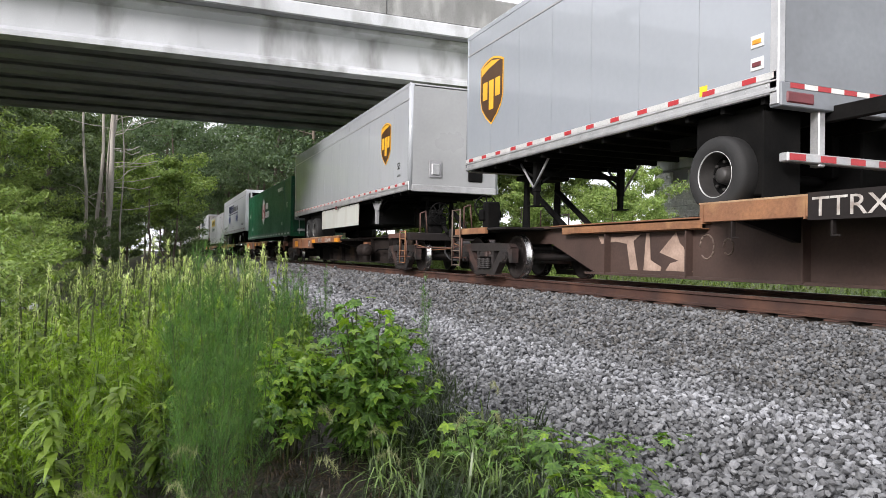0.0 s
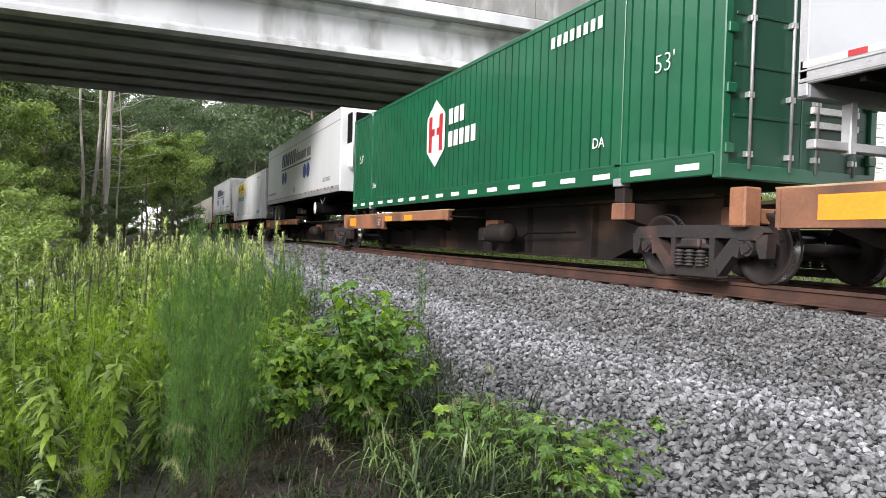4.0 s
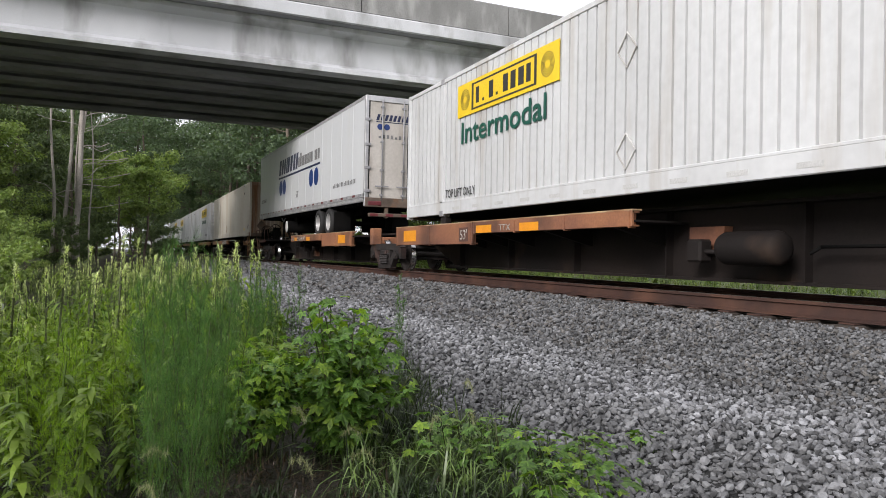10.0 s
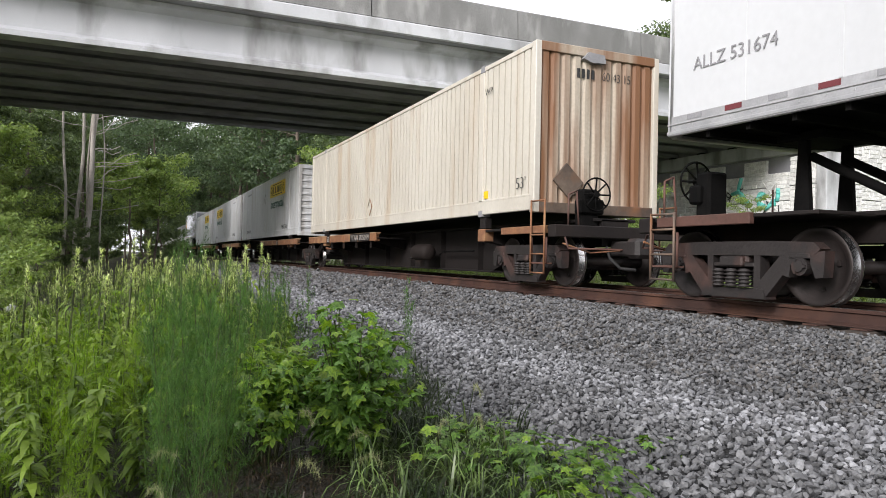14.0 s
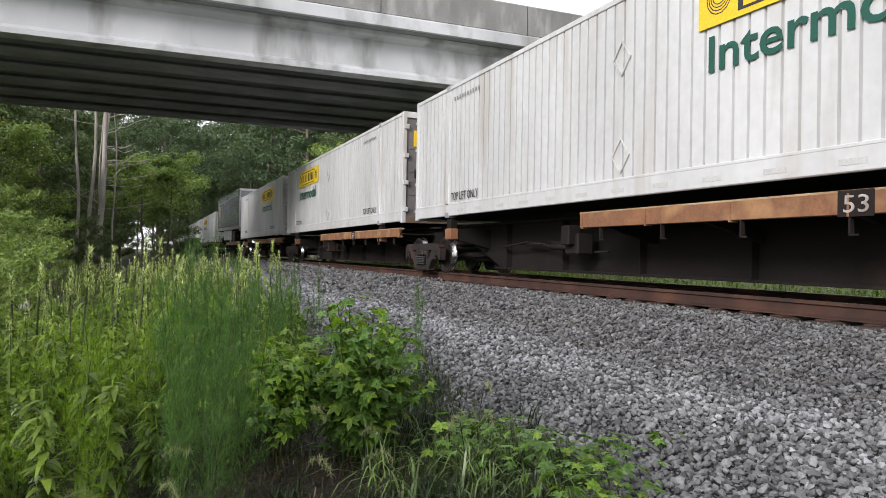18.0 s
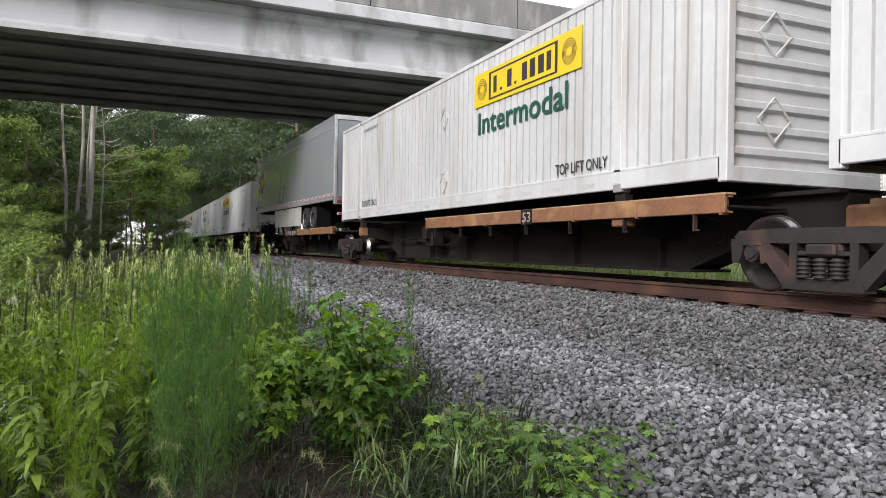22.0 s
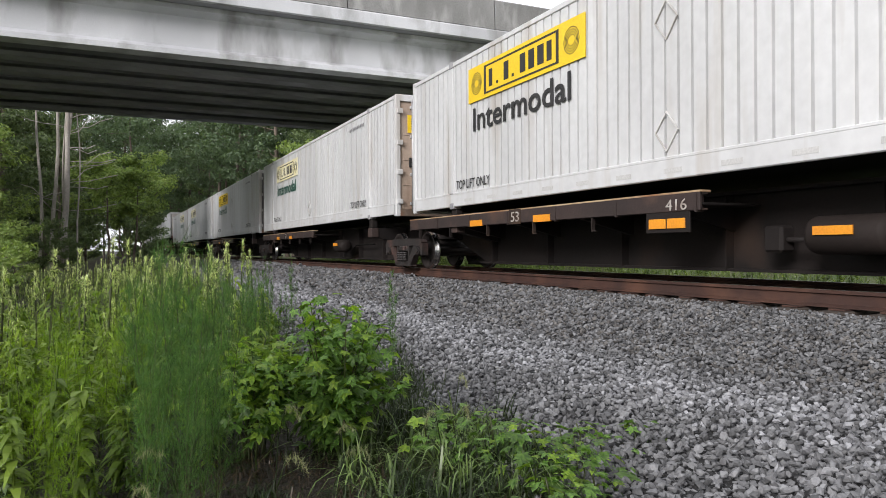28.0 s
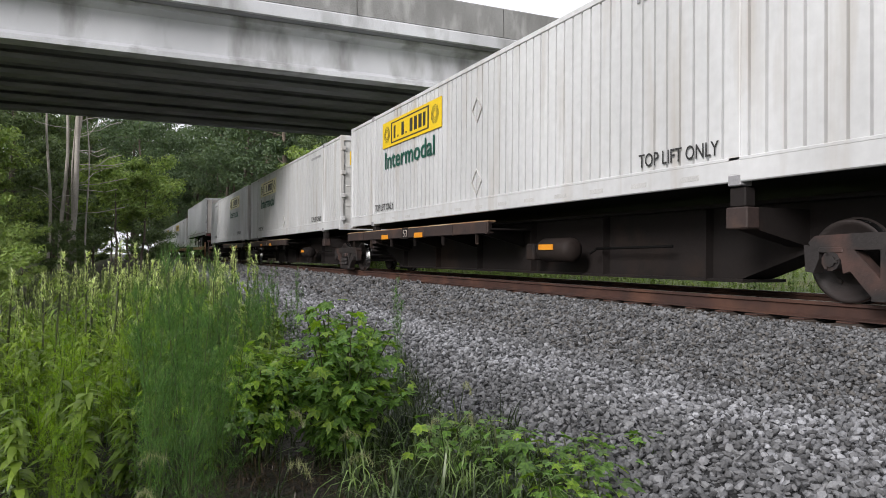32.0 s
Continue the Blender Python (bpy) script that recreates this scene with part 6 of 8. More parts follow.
    if skirt:
        a, b = skirt
        # made-up black block: gives the shaded space behind the skirts its darkness
        part("tool_box", Geo().box(-0.6, 0.6, a - 0.4, b + 0.3, 0.36, H0 - 0.04, 0.03), M["black_steel"], t, "added black block for the shade between the skirts")
        for s in (-1, 1):
            part("side_skirt", Geo().prism([(a, H0 - 0.02), (b, H0 - 0.02), (b - 0.02, 0.34), (a + 0.05, 0.34)] if d < 0 else [(a, H0 - 0.02), (b, H0 - 0.02), (b - 0.25, 0.12), (a + 0.02, 0.14)], s * 1.2 - 0.012, s * 1.2 + 0.012, "x"), M["skirt"], t, "pale aerodynamic side skirt")
            part("skirt_lamp", Geo().box(s * (w + 0.012) - 0.012, s * (w + 0.012) + 0.012, (a + b) / 2 - 0.1, (a + b) / 2 + 0.1, H0 - 0.10, H0 + 0.02, 0.005), M["dull_red"], t)
    if tank is not None:
        zt = H0 - 0.46
        k = part("fuel_tank", Geo().lathe([(-1.10, 0.0), (-1.10, 0.24), (-1.06, 0.255), (1.06, 0.255), (1.10, 0.24), (1.10, 0.0)], (0, tank, zt), 28), M["black_steel"], t, "black cylindrical fuel tank across the frame")
        for e in (-1, 1):
            prof = [(0.0, 0.245), (0.012, 0.235), (0.016, 0.12), (0.03, 0.105), (0.03, 0.085), (0.018, 0.07), (0.016, 0.0)]
            part("end_disc", Geo().lathe([(e * (1.101 + u), r) for u, r in prof], (0, tank, zt), 28), M["white_dirty"], k, "pale pressed end disc")
        for x in (-0.7, 0.7):
            part("tank_strap", Geo().box(x - 0.03, x + 0.03, tank - 0.265, tank + 0.265, zt, H0 + 0.02, 0.005), M["black_steel"], k)
    return t


def dots_and_bars(t, y_left, z, k, x=-HALF_W, wide=1.557):
    """Navy slanted bars, dark grey bars, an underline and two pairs of blue discs, as on the white trailers."""
    g = Geo()
    y = y_left
    for wd in (0.34, 0.28, 0.28, 0.16, 0.34, 0.34, 0.30, 0.30):
        wd *= wide
        b = wd * k * 0.62
        g = Geo().prism([(y, z), (y - b, z), (y - b - 0.17 * k, z + 0.62 * k), (y - 0.17 * k, z + 0.62 * k)], x - 0.006, x + 0.002, "x")
        part("slanted_bar", g, M["navy"], t)
        y -= wd * k
    g = Geo()
    for wd, hi in ((0.2, .36), (0.2, .5), (0.1, .36), (0.22, .36), (0.22, .36), (0.2, .36), (0.16, .36), (0.2, .36), (0.0, 0), (0.08, .36), (0.2, .36), (0.2, .36)):
        if wd:
            g.box(x - 0.005, x + 0.002, y - wd * wide * k * 0.72, y, z + 0.04 * k, z + (0.04 + hi) * k)
        y -= (wd or 0.15) * wide * k
    part("word_bars", g, M["grey_ink"], t, "dark grey bars")
    part("underline", Geo().box(x - 0.005, x + 0.002, y, y_left + 0.05, z - 0.16 * k, z - 0.09 * k), M["navy"], t)
    for cy in (y_left - 0.42 * k, y_left - 1.12 * k, y + 1.22 * k, y + 0.50 * k):
        part("disc", side_shape(ellipse(cy, z - 0.55 * k, 0.31 * k, 0.31 * k), x, 0.005), M["blue"], t, "blue disc")


def bar_line(t, y_left, z, n, w, h, mat, x=-HALF_W):
    g = Geo()
    for k in range(n):
        g.box(x - 0.003, x + 0.002, y_left - k * w - w * (0.42 if k % 3 else 0.6), y_left - k * w, z, z + h * (1.0 if k % 4 else 0.72))
    part("word_bars", g, mat, t)


def build_train():
    PAN = RAIL_TOP + DECK
    # road trailers
    t = trailer("pup_trailer", "short glossy grey road trailer with brown shield on spine car", 8.15, M["trailer_grey"], 1.15, 2.84, "near", (0.95,), 5.75)
    shield(t, 6.92, 1.15 + 1.47, 1.25)
    for z in (0.55, 0.30):
        k = part("lamp_plate", Geo().box(-HALF_W - 0.006, -HALF_W + 0.01, 0.20, 0.38, 1.15 + z, 1.15 + z + 0.14, 0.004), M["white_paint"], t, "white plate round a marker lamp")
        part("marker_lamp", Geo().box(-HALF_W - 0.016, -HALF_W - 0.006, 0.23, 0.35, 1.15 + z + 0.04, 1.15 + z + 0.09, 0.003), M["amber" if z > 0.4 else "dull_red"], k, "small marker lamp")
    part("tag", Geo().box(-HALF_W - 0.004, -HALF_W + 0.01, 1.05, 1.17, 1.33, 1.45), M["yellow"], t)
    on_train(t, 5.62, PAN + 0.03)
    t = trailer("road_trailer", "long silver-white road trailer with brown shield and side skirts", 15.95, M["trailer_silver"], 1.07, 2.80, "far", (11.7, 12.9), 3.66, skirt=(5.1, 10.5), tape="red")
    shield(t, 2.0, 1.07 + 1.47, 1.13)
    part("lettering", letters("53", 0.26, M["ink"]), None, t, "black numerals", on_side(-HALF_W - 0.004, 0.95, 1.07 + 0.62))
    bar_line(t, 0.95, 1.07 + 0.42, 4, 0.07, 0.06, M["ink"])
    on_train(t, 17.35, PAN)
    t = trailer("refrigerated_trailer", "white refrigerated road trailer with blue discs and cooling unit", 16.35, M["trailer_white"], 0.93, 2.95, "far", (12.44, 13.6), 3.93, tape="dull", nose_round=True, tank=4.74, rim=M["rim_dusty"])
    reefer(t)
    dots_and_bars(t, 11.9, 0.93 + 1.71, 1.0)
    bar_line(t, 16.0, 0.93 + 0.46, 16, 0.15, 0.12, M["grey_ink"])
    part("lettering", letters("53'", 0.36, M["ink"], bold=-0.008), None, t, "black numerals", on_side(-HALF_W - 0.004, 8.64, 0.93 + 0.34))
    part("lettering", letters("ALLZ 553333", 0.22, M["grey_part"]), None, t, "small grey characters", on_side(-HALF_W - 0.004, 2.62, 0.93 + 0.47))
    on_train(t, 52.35, PAN)
    t = trailer("road_trailer", "white road trailer with blue discs and grimy rear doors", 16.5, M["trailer_white"], 0.84, 2.98, "near", (3.9, 5.25), 12.35, tape="dull", ribs=True, tank=11.12, rim=M["rim"])
    dots_and_bars(t, 11.95, 0.84 + 1.72, 1.0)
    bar_line(t, 3.25, 0.84 + 0.58, 16, 0.152, 0.13, M["grey_ink"])
    part("lettering", letters("53'", 0.36, M["ink"], bold=-0.008), None, t, "black numerals", on_side(-HALF_W - 0.004, 8.62, 0.84 + 0.60))
    part("lettering", letters("ALLZ 531674", 0.22, M["grey_part"]), None, t, "small grey characters", on_side(-HALF_W - 0.004, 16.05, 0.84 + 0.74))
    sign = part("caution_sign", Geo().box(0.62, 0.88, -0.02, 0.02, 0.84 + 1.27, 0.84 + 1.70, 0.004), M["amber"], t, "orange caution sign on the door")
    for z in (1.28, 1.61):
        part("sign_band", Geo().box(0.63, 0.87, -0.024, -0.018, 0.84 + z, 0.84 + z + 0.08), M["ink"], sign)
    # the same marks, small, on the doors
    for k in range(8):
        x = -0.98 + 0.125 * k
        part("slanted_bar", Geo().prism([(x, 0.84 + 2.30), (x + 0.075, 0.84 + 2.30), (x + 0.125, 0.84 + 2.47), (x + 0.05, 0.84 + 2.47)], 0.020, 0.034, "y"), M["navy"], t)
    for k in range(9):
        part("small_bar", Geo().box(0.06 + 0.1 * k, 0.125 + 0.1 * k, 0.020, 0.034, 0.84 + 2.31, 0.84 + 2.42), M["grey_ink"], t)
    part("underline", Geo().box(-0.98, 0.98, 0.020, 0.034, 0.84 + 2.25, 0.84 + 2.27), M["navy"], t)
    for x in (-0.86, -0.66, 0.62, 0.82):
        part("disc", Geo().prism([(x + 0.085 * math.cos(math.pi * k / 10), 0.84 + 2.12 + 0.085 * math.sin(math.pi * k / 10)) for k in range(20)], 0.020, 0.034, "y"), M["blue"], t, "small blue disc")
    for k in range(15):
        part("small_bar", Geo().box(-0.90 + 0.122 * k, -0.835 + 0.122 * k, 0.020, 0.034, 0.84 + 1.80, 0.84 + (1.90 if k % 4 else 1.86)), M["grey_ink"], t)
    on_train(t, 89.05, PAN, 0.45)
    t = trailer("road_trailer", "long glossy grey road trailer with brown shield and pale skirts", 15.95, M["trailer_grey"], 0.93, 2.86, "near", (3.28, 4.57), 11.8, skirt=(5.5, 11.4), tape="red")
    shield(t, 14.5, 0.93 + 1.56, 1.15)
    on_train(t, 179.02, PAN + 0.03, 0.6)
    t = trailer("road_trailer", "white 53-foot road trailer on a spine car", 16.15, M["trailer_white"], 1.0, 2.85, "near", (3.2, 4.4), 11.8, tape="dull", ribs=True)
    on_train(t, 286.6, PAN)
    # containers
    green_container(34.32)
    white_container(69.62, "far", grimy=True)
    beige_container(108.75)
    white_container(127.25, "near")
    white_container(144.42, "far", grimy=True)
    white_container(161.85, "near")
    white_container(197.75, "far", dark_word=True)
    white_container(214.95, "far", faded=True, rusty=True)
    white_container(232.2, "far", grimy=True)
    white_container(249.45, "far", faded=True)
    white_container(266.7, "near", faded=True)
    for k, p in enumerate((304.6, 321.9, 339.2, 356.5)):
        white_container(p, "far")
    # cars
    first = spine_car("rusty brown spine car with a painted sill under a road trailer", [-19.6, -3.0, 13.2], [("far", "painted", None, ""), ("near", "painted", ("pin", 12.75, RAIL_TOP + 2.10), "TTRX", -2.0, 6.75)], first_end=True)
    for shape in ([(29.95, 0.80), (29.85, 0.66), (29.45, 0.70), (29.15, 0.66), (29.05, 0.24), (28.86, 0.24), (28.98, 0.70), (28.80, 0.80), (29.3, 0.77)],
                  [(28.66, 0.82), (28.58, 0.82), (28.55, 0.40), (28.30, 0.30), (28.32, 0.24), (28.72, 0.24)],
                  [(27.98, 0.82), (27.90, 0.66), (27.82, 0.60), (27.62, 0.24), (28.20, 0.25), (28.10, 0.36), (27.92, 0.40), (28.34, 0.52)]):
        part("spray_stroke", Geo().prism(shape, -0.277, -0.272, "x"), M["faded_spray"], first, "faded beige spray-paint stroke")
    for q, r in ((27.35, 0.17), (26.95, 0.11)):
        part("spray_ring", Geo().tube([(-0.272, q + 0.8 * r * math.cos(0.5 * k), 0.60 + r * math.sin(0.5 * k)) for k in range(12)], 0.014, 5), M["faint_spray"], first, "faint spray-paint ring")
    part("sill_rail", Geo().box(-0.42, -0.275, 27.3, 30.6, 0.84, 0.86, 0.004).box(-0.42, -0.40, 27.3, 30.9, 0.84, 1.0, 0.004).box(-0.44, -0.275, 27.3, 31.3, 0.99, 1.012, 0.004), M["rusty_steel"], first, "rust-orange channel along the sill's top")
    spine_car("orange-brown five-unit spine car with amber patches", [18.5, 35.0, 52.7, 70.3, 87.9, 104.65],
              [("far", "orange", ("pin", 18.4, RAIL_TOP + 2.06), "TTAX 555690"), ("far", "orange", ("box", 34.32), ""), ("far", "orange", ("pin", 53.3, RAIL_TOP + 1.90), "TTX"),
               ("far", "orange", ("box", 69.62), "TTX"), ("near", "orange", ("pin", 104.3, RAIL_TOP + 1.98), "TTAX 555690")])
    spine_car("rust-scaled five-unit spine car with thin platform rails", [109.4, 126.2, 143.5, 160.8, 178.1, 194.5],
              [("far", "rusty", ("box", 108.75), "TTAX 705099"), ("near", "rusty", ("box", 127.25), ""), ("near", "rusty", ("box", 144.42), ""), ("near", "rusty", ("box", 161.85), ""),
               ("near", "rusty", ("pin", 193.9, RAIL_TOP + 2.10), "TTAX 705099")])
    dark = spine_car("dark weathered five-unit spine car with amber patches", [198.6, 215.1, 232.3, 249.6, 266.8, 283.2],
              [("far", "dark", ("box", 197.75), ""), ("far", "dark", ("box", 214.95), ""), ("far", "dark", ("box", 232.2), ""), ("far", "dark", ("box", 249.45), ""), ("near", "dark", ("box", 266.7), "")])
    mark_dark_car(dark, 198.6)
    spine_car("brown five-unit spine car", [287.3, 303.8, 321.1, 338.4, 355.7, 372.5],
              [("near", "rusty", ("pin", 301.6, RAIL_TOP + 2.0), "")] + [("near", "rusty", ("box", p), "") for p in (304.6, 321.9, 339.2, 356.5)])


def mark_dark_car(car, p0):
    """A hand-chalked number and two amber patches at the end of the first platform."""
    plate(car, 205.72 - p0, 0.885, "416", 0.19, ground=False, width=1.25)
    for q in (206.05, 205.73):
        part("reflector", Geo().box(-HALF_W - 0.03, -HALF_W + 0.02, q - p0 - 0.145, q - p0 + 0.145, 0.67, 0.79, 0.004), M["amber"], car, "amber reflective patch")
    part("patch_bracket", Geo().box(-HALF_W - 0.012, -HALF_W + 0.02, 205.52 - p0, 206.26 - p0, 0.62, 0.87, 0.004), M["sill_dark"], car)


def reefer(t):
    """The cooling unit on the nose of a refrigerated trailer."""
    z = 0.93
    u = part("cooling_unit", Geo().box(-1.05, 1.05, -0.62, -0.004, z + 0.75, z + 2.75, 0.09), M["trailer_white"], t, "white cooling unit with black grilles")
    part("shroud", Geo().box(-1.00, 1.00, -0.66, -0.60, z + 0.80, z + 1.55, 0.05), M["trailer_white"], u)
    for s in (-1, 1):
        g = Geo()
        for k in range(11):
            g.box(s * 1.055 - 0.012, s * 1.055 + 0.012, -0.56, -0.06, z + 1.72 + 0.085 * k, z + 1.765 + 0.085 * k)
        g.box(s * 1.05 - 0.006, s * 1.05 + 0.006, -0.58, -0.04, z + 1.66, z + 2.70)
        part("side_grille", g, M["black_steel"], u, "black louvred grille")
    g = Geo()
    for k in range(11):
        g.box(-0.90, 0.90, -0.655, -0.62, z + 1.70 + 0.085 * k, z + 1.745 + 0.085 * k)
    g.box(-0.92, 0.92, -0.63, -0.615, z + 1.65, z + 2.70)
    part("front_grille", g, M["black_steel"], u, "black louvred grille")
    g = Geo()
    for x in (-1.0, -0.4, 0.4, 1.0):
        g.cyl((x, -0.70, z + 0.72), (x, -0.70, z + 2.75), 0.022, n=8)
    g.cyl((-1.0, -0.70, z + 0.72), (1.0, -0.70, z + 0.72), 0.022, n=8).cyl((-1.0, -0.70, z + 1.6), (1.0, -0.70, z + 1.6), 0.02, n=8)
    part("guard_frame", g, M["aluminium"], u)


build_train()
# ---- plants ----
RNG = np.random.default_rng(21)


def quick_mesh(name, v, f, materials, index=None, smooth=False):
    """A mesh from arrays: vertices (n, 3) and faces (m, k), all with k corners."""
    v, f = np.asarray(v, np.float32), np.asarray(f, np.int32)
    k = f.shape[1]
    me = bpy.data.meshes.new(name)
    me.vertices.add(len(v))
    me.vertices.foreach_set("co", v.ravel())
    me.loops.add(f.size)
    me.loops.foreach_set("vertex_index", f.ravel())
    me.polygons.add(len(f))
    me.polygons.foreach_set("loop_start", np.arange(len(f), dtype=np.int32) * k)
    for m in materials:
        me.materials.append(m)
    if index is not None:
        me.polygons.foreach_set("material_index", np.asarray(index, np.int32))
    me.polygons.foreach_set("use_smooth", np.full(len(f), smooth))
    me.update()
    return me


def unit(a):
    return a / np.maximum(np.linalg.norm(a, axis=-1, keepdims=True), 1e-9)


def blades(base, way, side, length, width, droop, segs=3, taper=1.0):
    """Ribbons that start at base, run along way and bend down; (n, 3) arrays. Returns vertices and quads."""
    n = len(base)
    length, width, droop = [np.broadcast_to(np.asarray(q, float), (n,)) for q in (length, width, droop)]
    rows = []
    for s in range(segs + 1):
        t = s / segs
        c = base + way * (length * t)[:, None]
        c = c - np.array([0, 0, 1]) * (droop * length * t * t)[:, None]
        w = width * (math.sin(math.pi * (0.18 + 0.80 * t)) if taper > 0.5 else 1 - 0.92 * t)
        rows += [c - side * (w / 2)[:, None], c + side * (w / 2)[:, None]]
    v = np.stack(rows, 1)
    m = 2 * (segs + 1)
    q = np.array([(2 * s, 2 * s + 1, 2 * s + 3, 2 * s + 2) for s in range(segs)])
    f = (q[None] + (np.arange(n) * m)[:, None, None]).reshape(-1, 4)
    return v.reshape(-1, 3), f


def merge(pieces):
    """Joins (vertices, faces, material index) pieces."""
    vs, fs, ms, o = [], [], [], 0
    for v, f, m in pieces:
        vs.append(v)
        fs.append(f + o)
        ms.append(np.full(len(f), m))
        o += len(v)
    return np.concatenate(vs), np.concatenate(fs), np.concatenate(ms)


def stems(a, b, r0, r1):
    """Square tapered stems from a to b."""
    n = len(a)
    d = unit(b - a)
    u = unit(np.cross(d, np.array([0.3, 0.9, 0.1])))
    w = np.cross(d, u)
    v = np.stack([p + r * q for p, r in ((a, r0), (b, r1)) for q in (u, w, -u, -w)], 1)
    q = np.array([(i, (i + 1) % 4, 4 + (i + 1) % 4, 4 + i) for i in range(4)])
    return v.reshape(-1, 3), (q[None] + (np.arange(n) * 8)[:, None, None]).reshape(-1, 4)


def around(n, up_lo, up_hi, rng):
    a = rng.uniform(0, 2 * np.pi, n)
    e = rng.uniform(up_lo, up_hi, n)
    way = np.stack([np.cos(a) * np.cos(e), np.sin(a) * np.cos(e), np.sin(e)], 1)
    side = unit(np.cross(way, np.array([0, 0, 1.0])) + 1e-6)
    return way, side


def spire_plant(h, rng, leafy=1.0):
    """A tall weed: a straight dark stem, narrow leaves all the way up and a pale loose head."""
    lean = np.array([rng.uniform(-0.07, 0.07), rng.uniform(-0.07, 0.07), 1.0])
    k = 8
    zs = np.linspace(0, h, k)
    axis = lean[None] * zs[:, None]
    sv, sf = stems(axis[:-1], axis[1:], 0.008, 0.006)
    n = int(60 * leafy)
    t = rng.uniform(0.10, 0.98, n) ** 0.8
    way, side = around(n, 0.1, 0.9, rng)
    lv, lf = blades(lean[None] * (t * h)[:, None], way, side, (0.13 - 0.07 * t) * rng.uniform(0.6, 1.4, n), (0.026 - 0.010 * t) * rng.uniform(0.6, 1.3, n), rng.uniform(0.4, 1.0, n), 2)
    n = 170
    t = rng.uniform(0.80, 1.03, n)
    way, side = around(n, 0.3, 1.2, rng)
    hv, hf = blades(lean[None] * (t * h)[:, None], way, side, rng.uniform(0.02, 0.055, n), 0.013, 0.2, 1)
    return merge([(sv, sf, 2), (lv, lf, 0), (hv, hf, 1)])


def feather_plant(h, rng, threads, reach, sprays=46):
    """Slim stems, each with many short side sprays of threads; stems and threads are two pieces."""
    rods, hair = [], []
    for s in range(4):
        lean = np.array([rng.uniform(-0.20, 0.20), rng.uniform(-0.20, 0.20), 1.0])
        zs = np.linspace(0, h * rng.uniform(0.62, 1.0), 9)
        axis = lean[None] * zs[:, None] + np.array([rng.uniform(-0.06, 0.06), rng.uniform(-0.06, 0.06), 0])
        rods.append((*stems(axis[:-1], axis[1:], 0.0022, 0.0016), 0))
        u = rng.uniform(0.03, 1.0, sprays) ** 0.75
        out, _ = around(sprays, 0.15, 1.0, rng)
        far = reach * (1.05 - 0.72 * u ** 2) * rng.uniform(0.45, 1.2, sprays)
        pick = rng.integers(0, sprays, threads)
        along = rng.uniform(0.0, 1.0, threads)
        base = axis[0] + lean[None] * (u[pick] * zs[-1])[:, None] + out[pick] * (far[pick] * along)[:, None]
        way, side = around(threads, -0.4, 1.2, rng)
        way = unit(way + 0.7 * out[pick])
        hair.append((*blades(base, way, side, rng.uniform(0.02, 0.055, threads), 0.0032, rng.uniform(-0.1, 0.5, threads), 1, 1.0), 0))
    return merge(rods), merge(hair)


def broad_plant(h, rng, wide=1.0):
    """A soft weed with oval leaves in pairs."""
    lean = np.array([rng.uniform(-0.2, 0.2), rng.uniform(-0.2, 0.2), 1.0])
    zs = np.linspace(0, h, 5)
    axis = lean[None] * zs[:, None]
    sv, sf = stems(axis[:-1], axis[1:], 0.005, 0.004)
    n = 48
    t = rng.uniform(0.12, 1.0, n)
    way, side = around(n, -0.1, 0.8, rng)
    lv, lf = blades(lean[None] * (t * h)[:, None], way, side, rng.uniform(0.045, 0.10, n) * wide, rng.uniform(0.016, 0.036, n) * wide, rng.uniform(0.3, 1.0, n), 3)
    return merge([(sv, sf, 0), (lv, lf, 0)])


def strewn(name, label, category, kinds, places, materials, rng, scale=(0.8, 1.2), grown=None):
    """Many copies of a few plants joined into one mesh of stuff."""
    pieces = []
    for x, y in places:
        v, f, m = kinds[rng.integers(len(kinds))]
        a, k = rng.uniform(0, 2 * np.pi), rng.uniform(*scale) * (grown(x, y) if grown else 1.0)
        c, s = math.cos(a) * k, math.sin(a) * k
        p = np.stack([v[:, 0] * c - v[:, 1] * s, v[:, 0] * s + v[:, 1] * c, v[:, 2] * k], 1) + (x, y, ground_height(x, y) - 0.02)
        pieces.append((p, f, m))
    vs, fs, ms, o = [], [], [], 0
    for v, f, m in pieces:
        vs.append(v)
        fs.append(f + o)
        ms.append(m)
        o += len(v)
    tagged(new(name, quick_mesh(name, np.concatenate(vs), np.concatenate(fs), materials, np.concatenate(ms))), label, category, kind="stuff")


def scatter(n, x0, x1, y0, y1, rng, keep=lambda x, y: True):
    out = []
    while len(out) < n:
        x, y = rng.uniform(x0, x1), rng.uniform(y0, y1)
        if keep(x, y):
            out.append((x, y))
    return out


BUSH = (0.95, 3.42)


def clear(x, y):
    """Leaves the worn patch round the bush and the ballast free of tall weeds."""
    edge = 0.10 + 0.115 * y + 0.25 * math.sin(y * 1.3)
    return x < edge and math.hypot(x, y) > 3.3 and math.hypot(x - BUSH[0], y - BUSH[1]) > 0.85 and not (0.25 < x < 1.6 and 1.5 < y < 3.6)


def stand(x, y):
    """How tall the weeds grow: low towards the bank, tallest by the ballast."""
    return 0.64 + 0.38 * smooth_step(-0.16, 0.06, x / y)


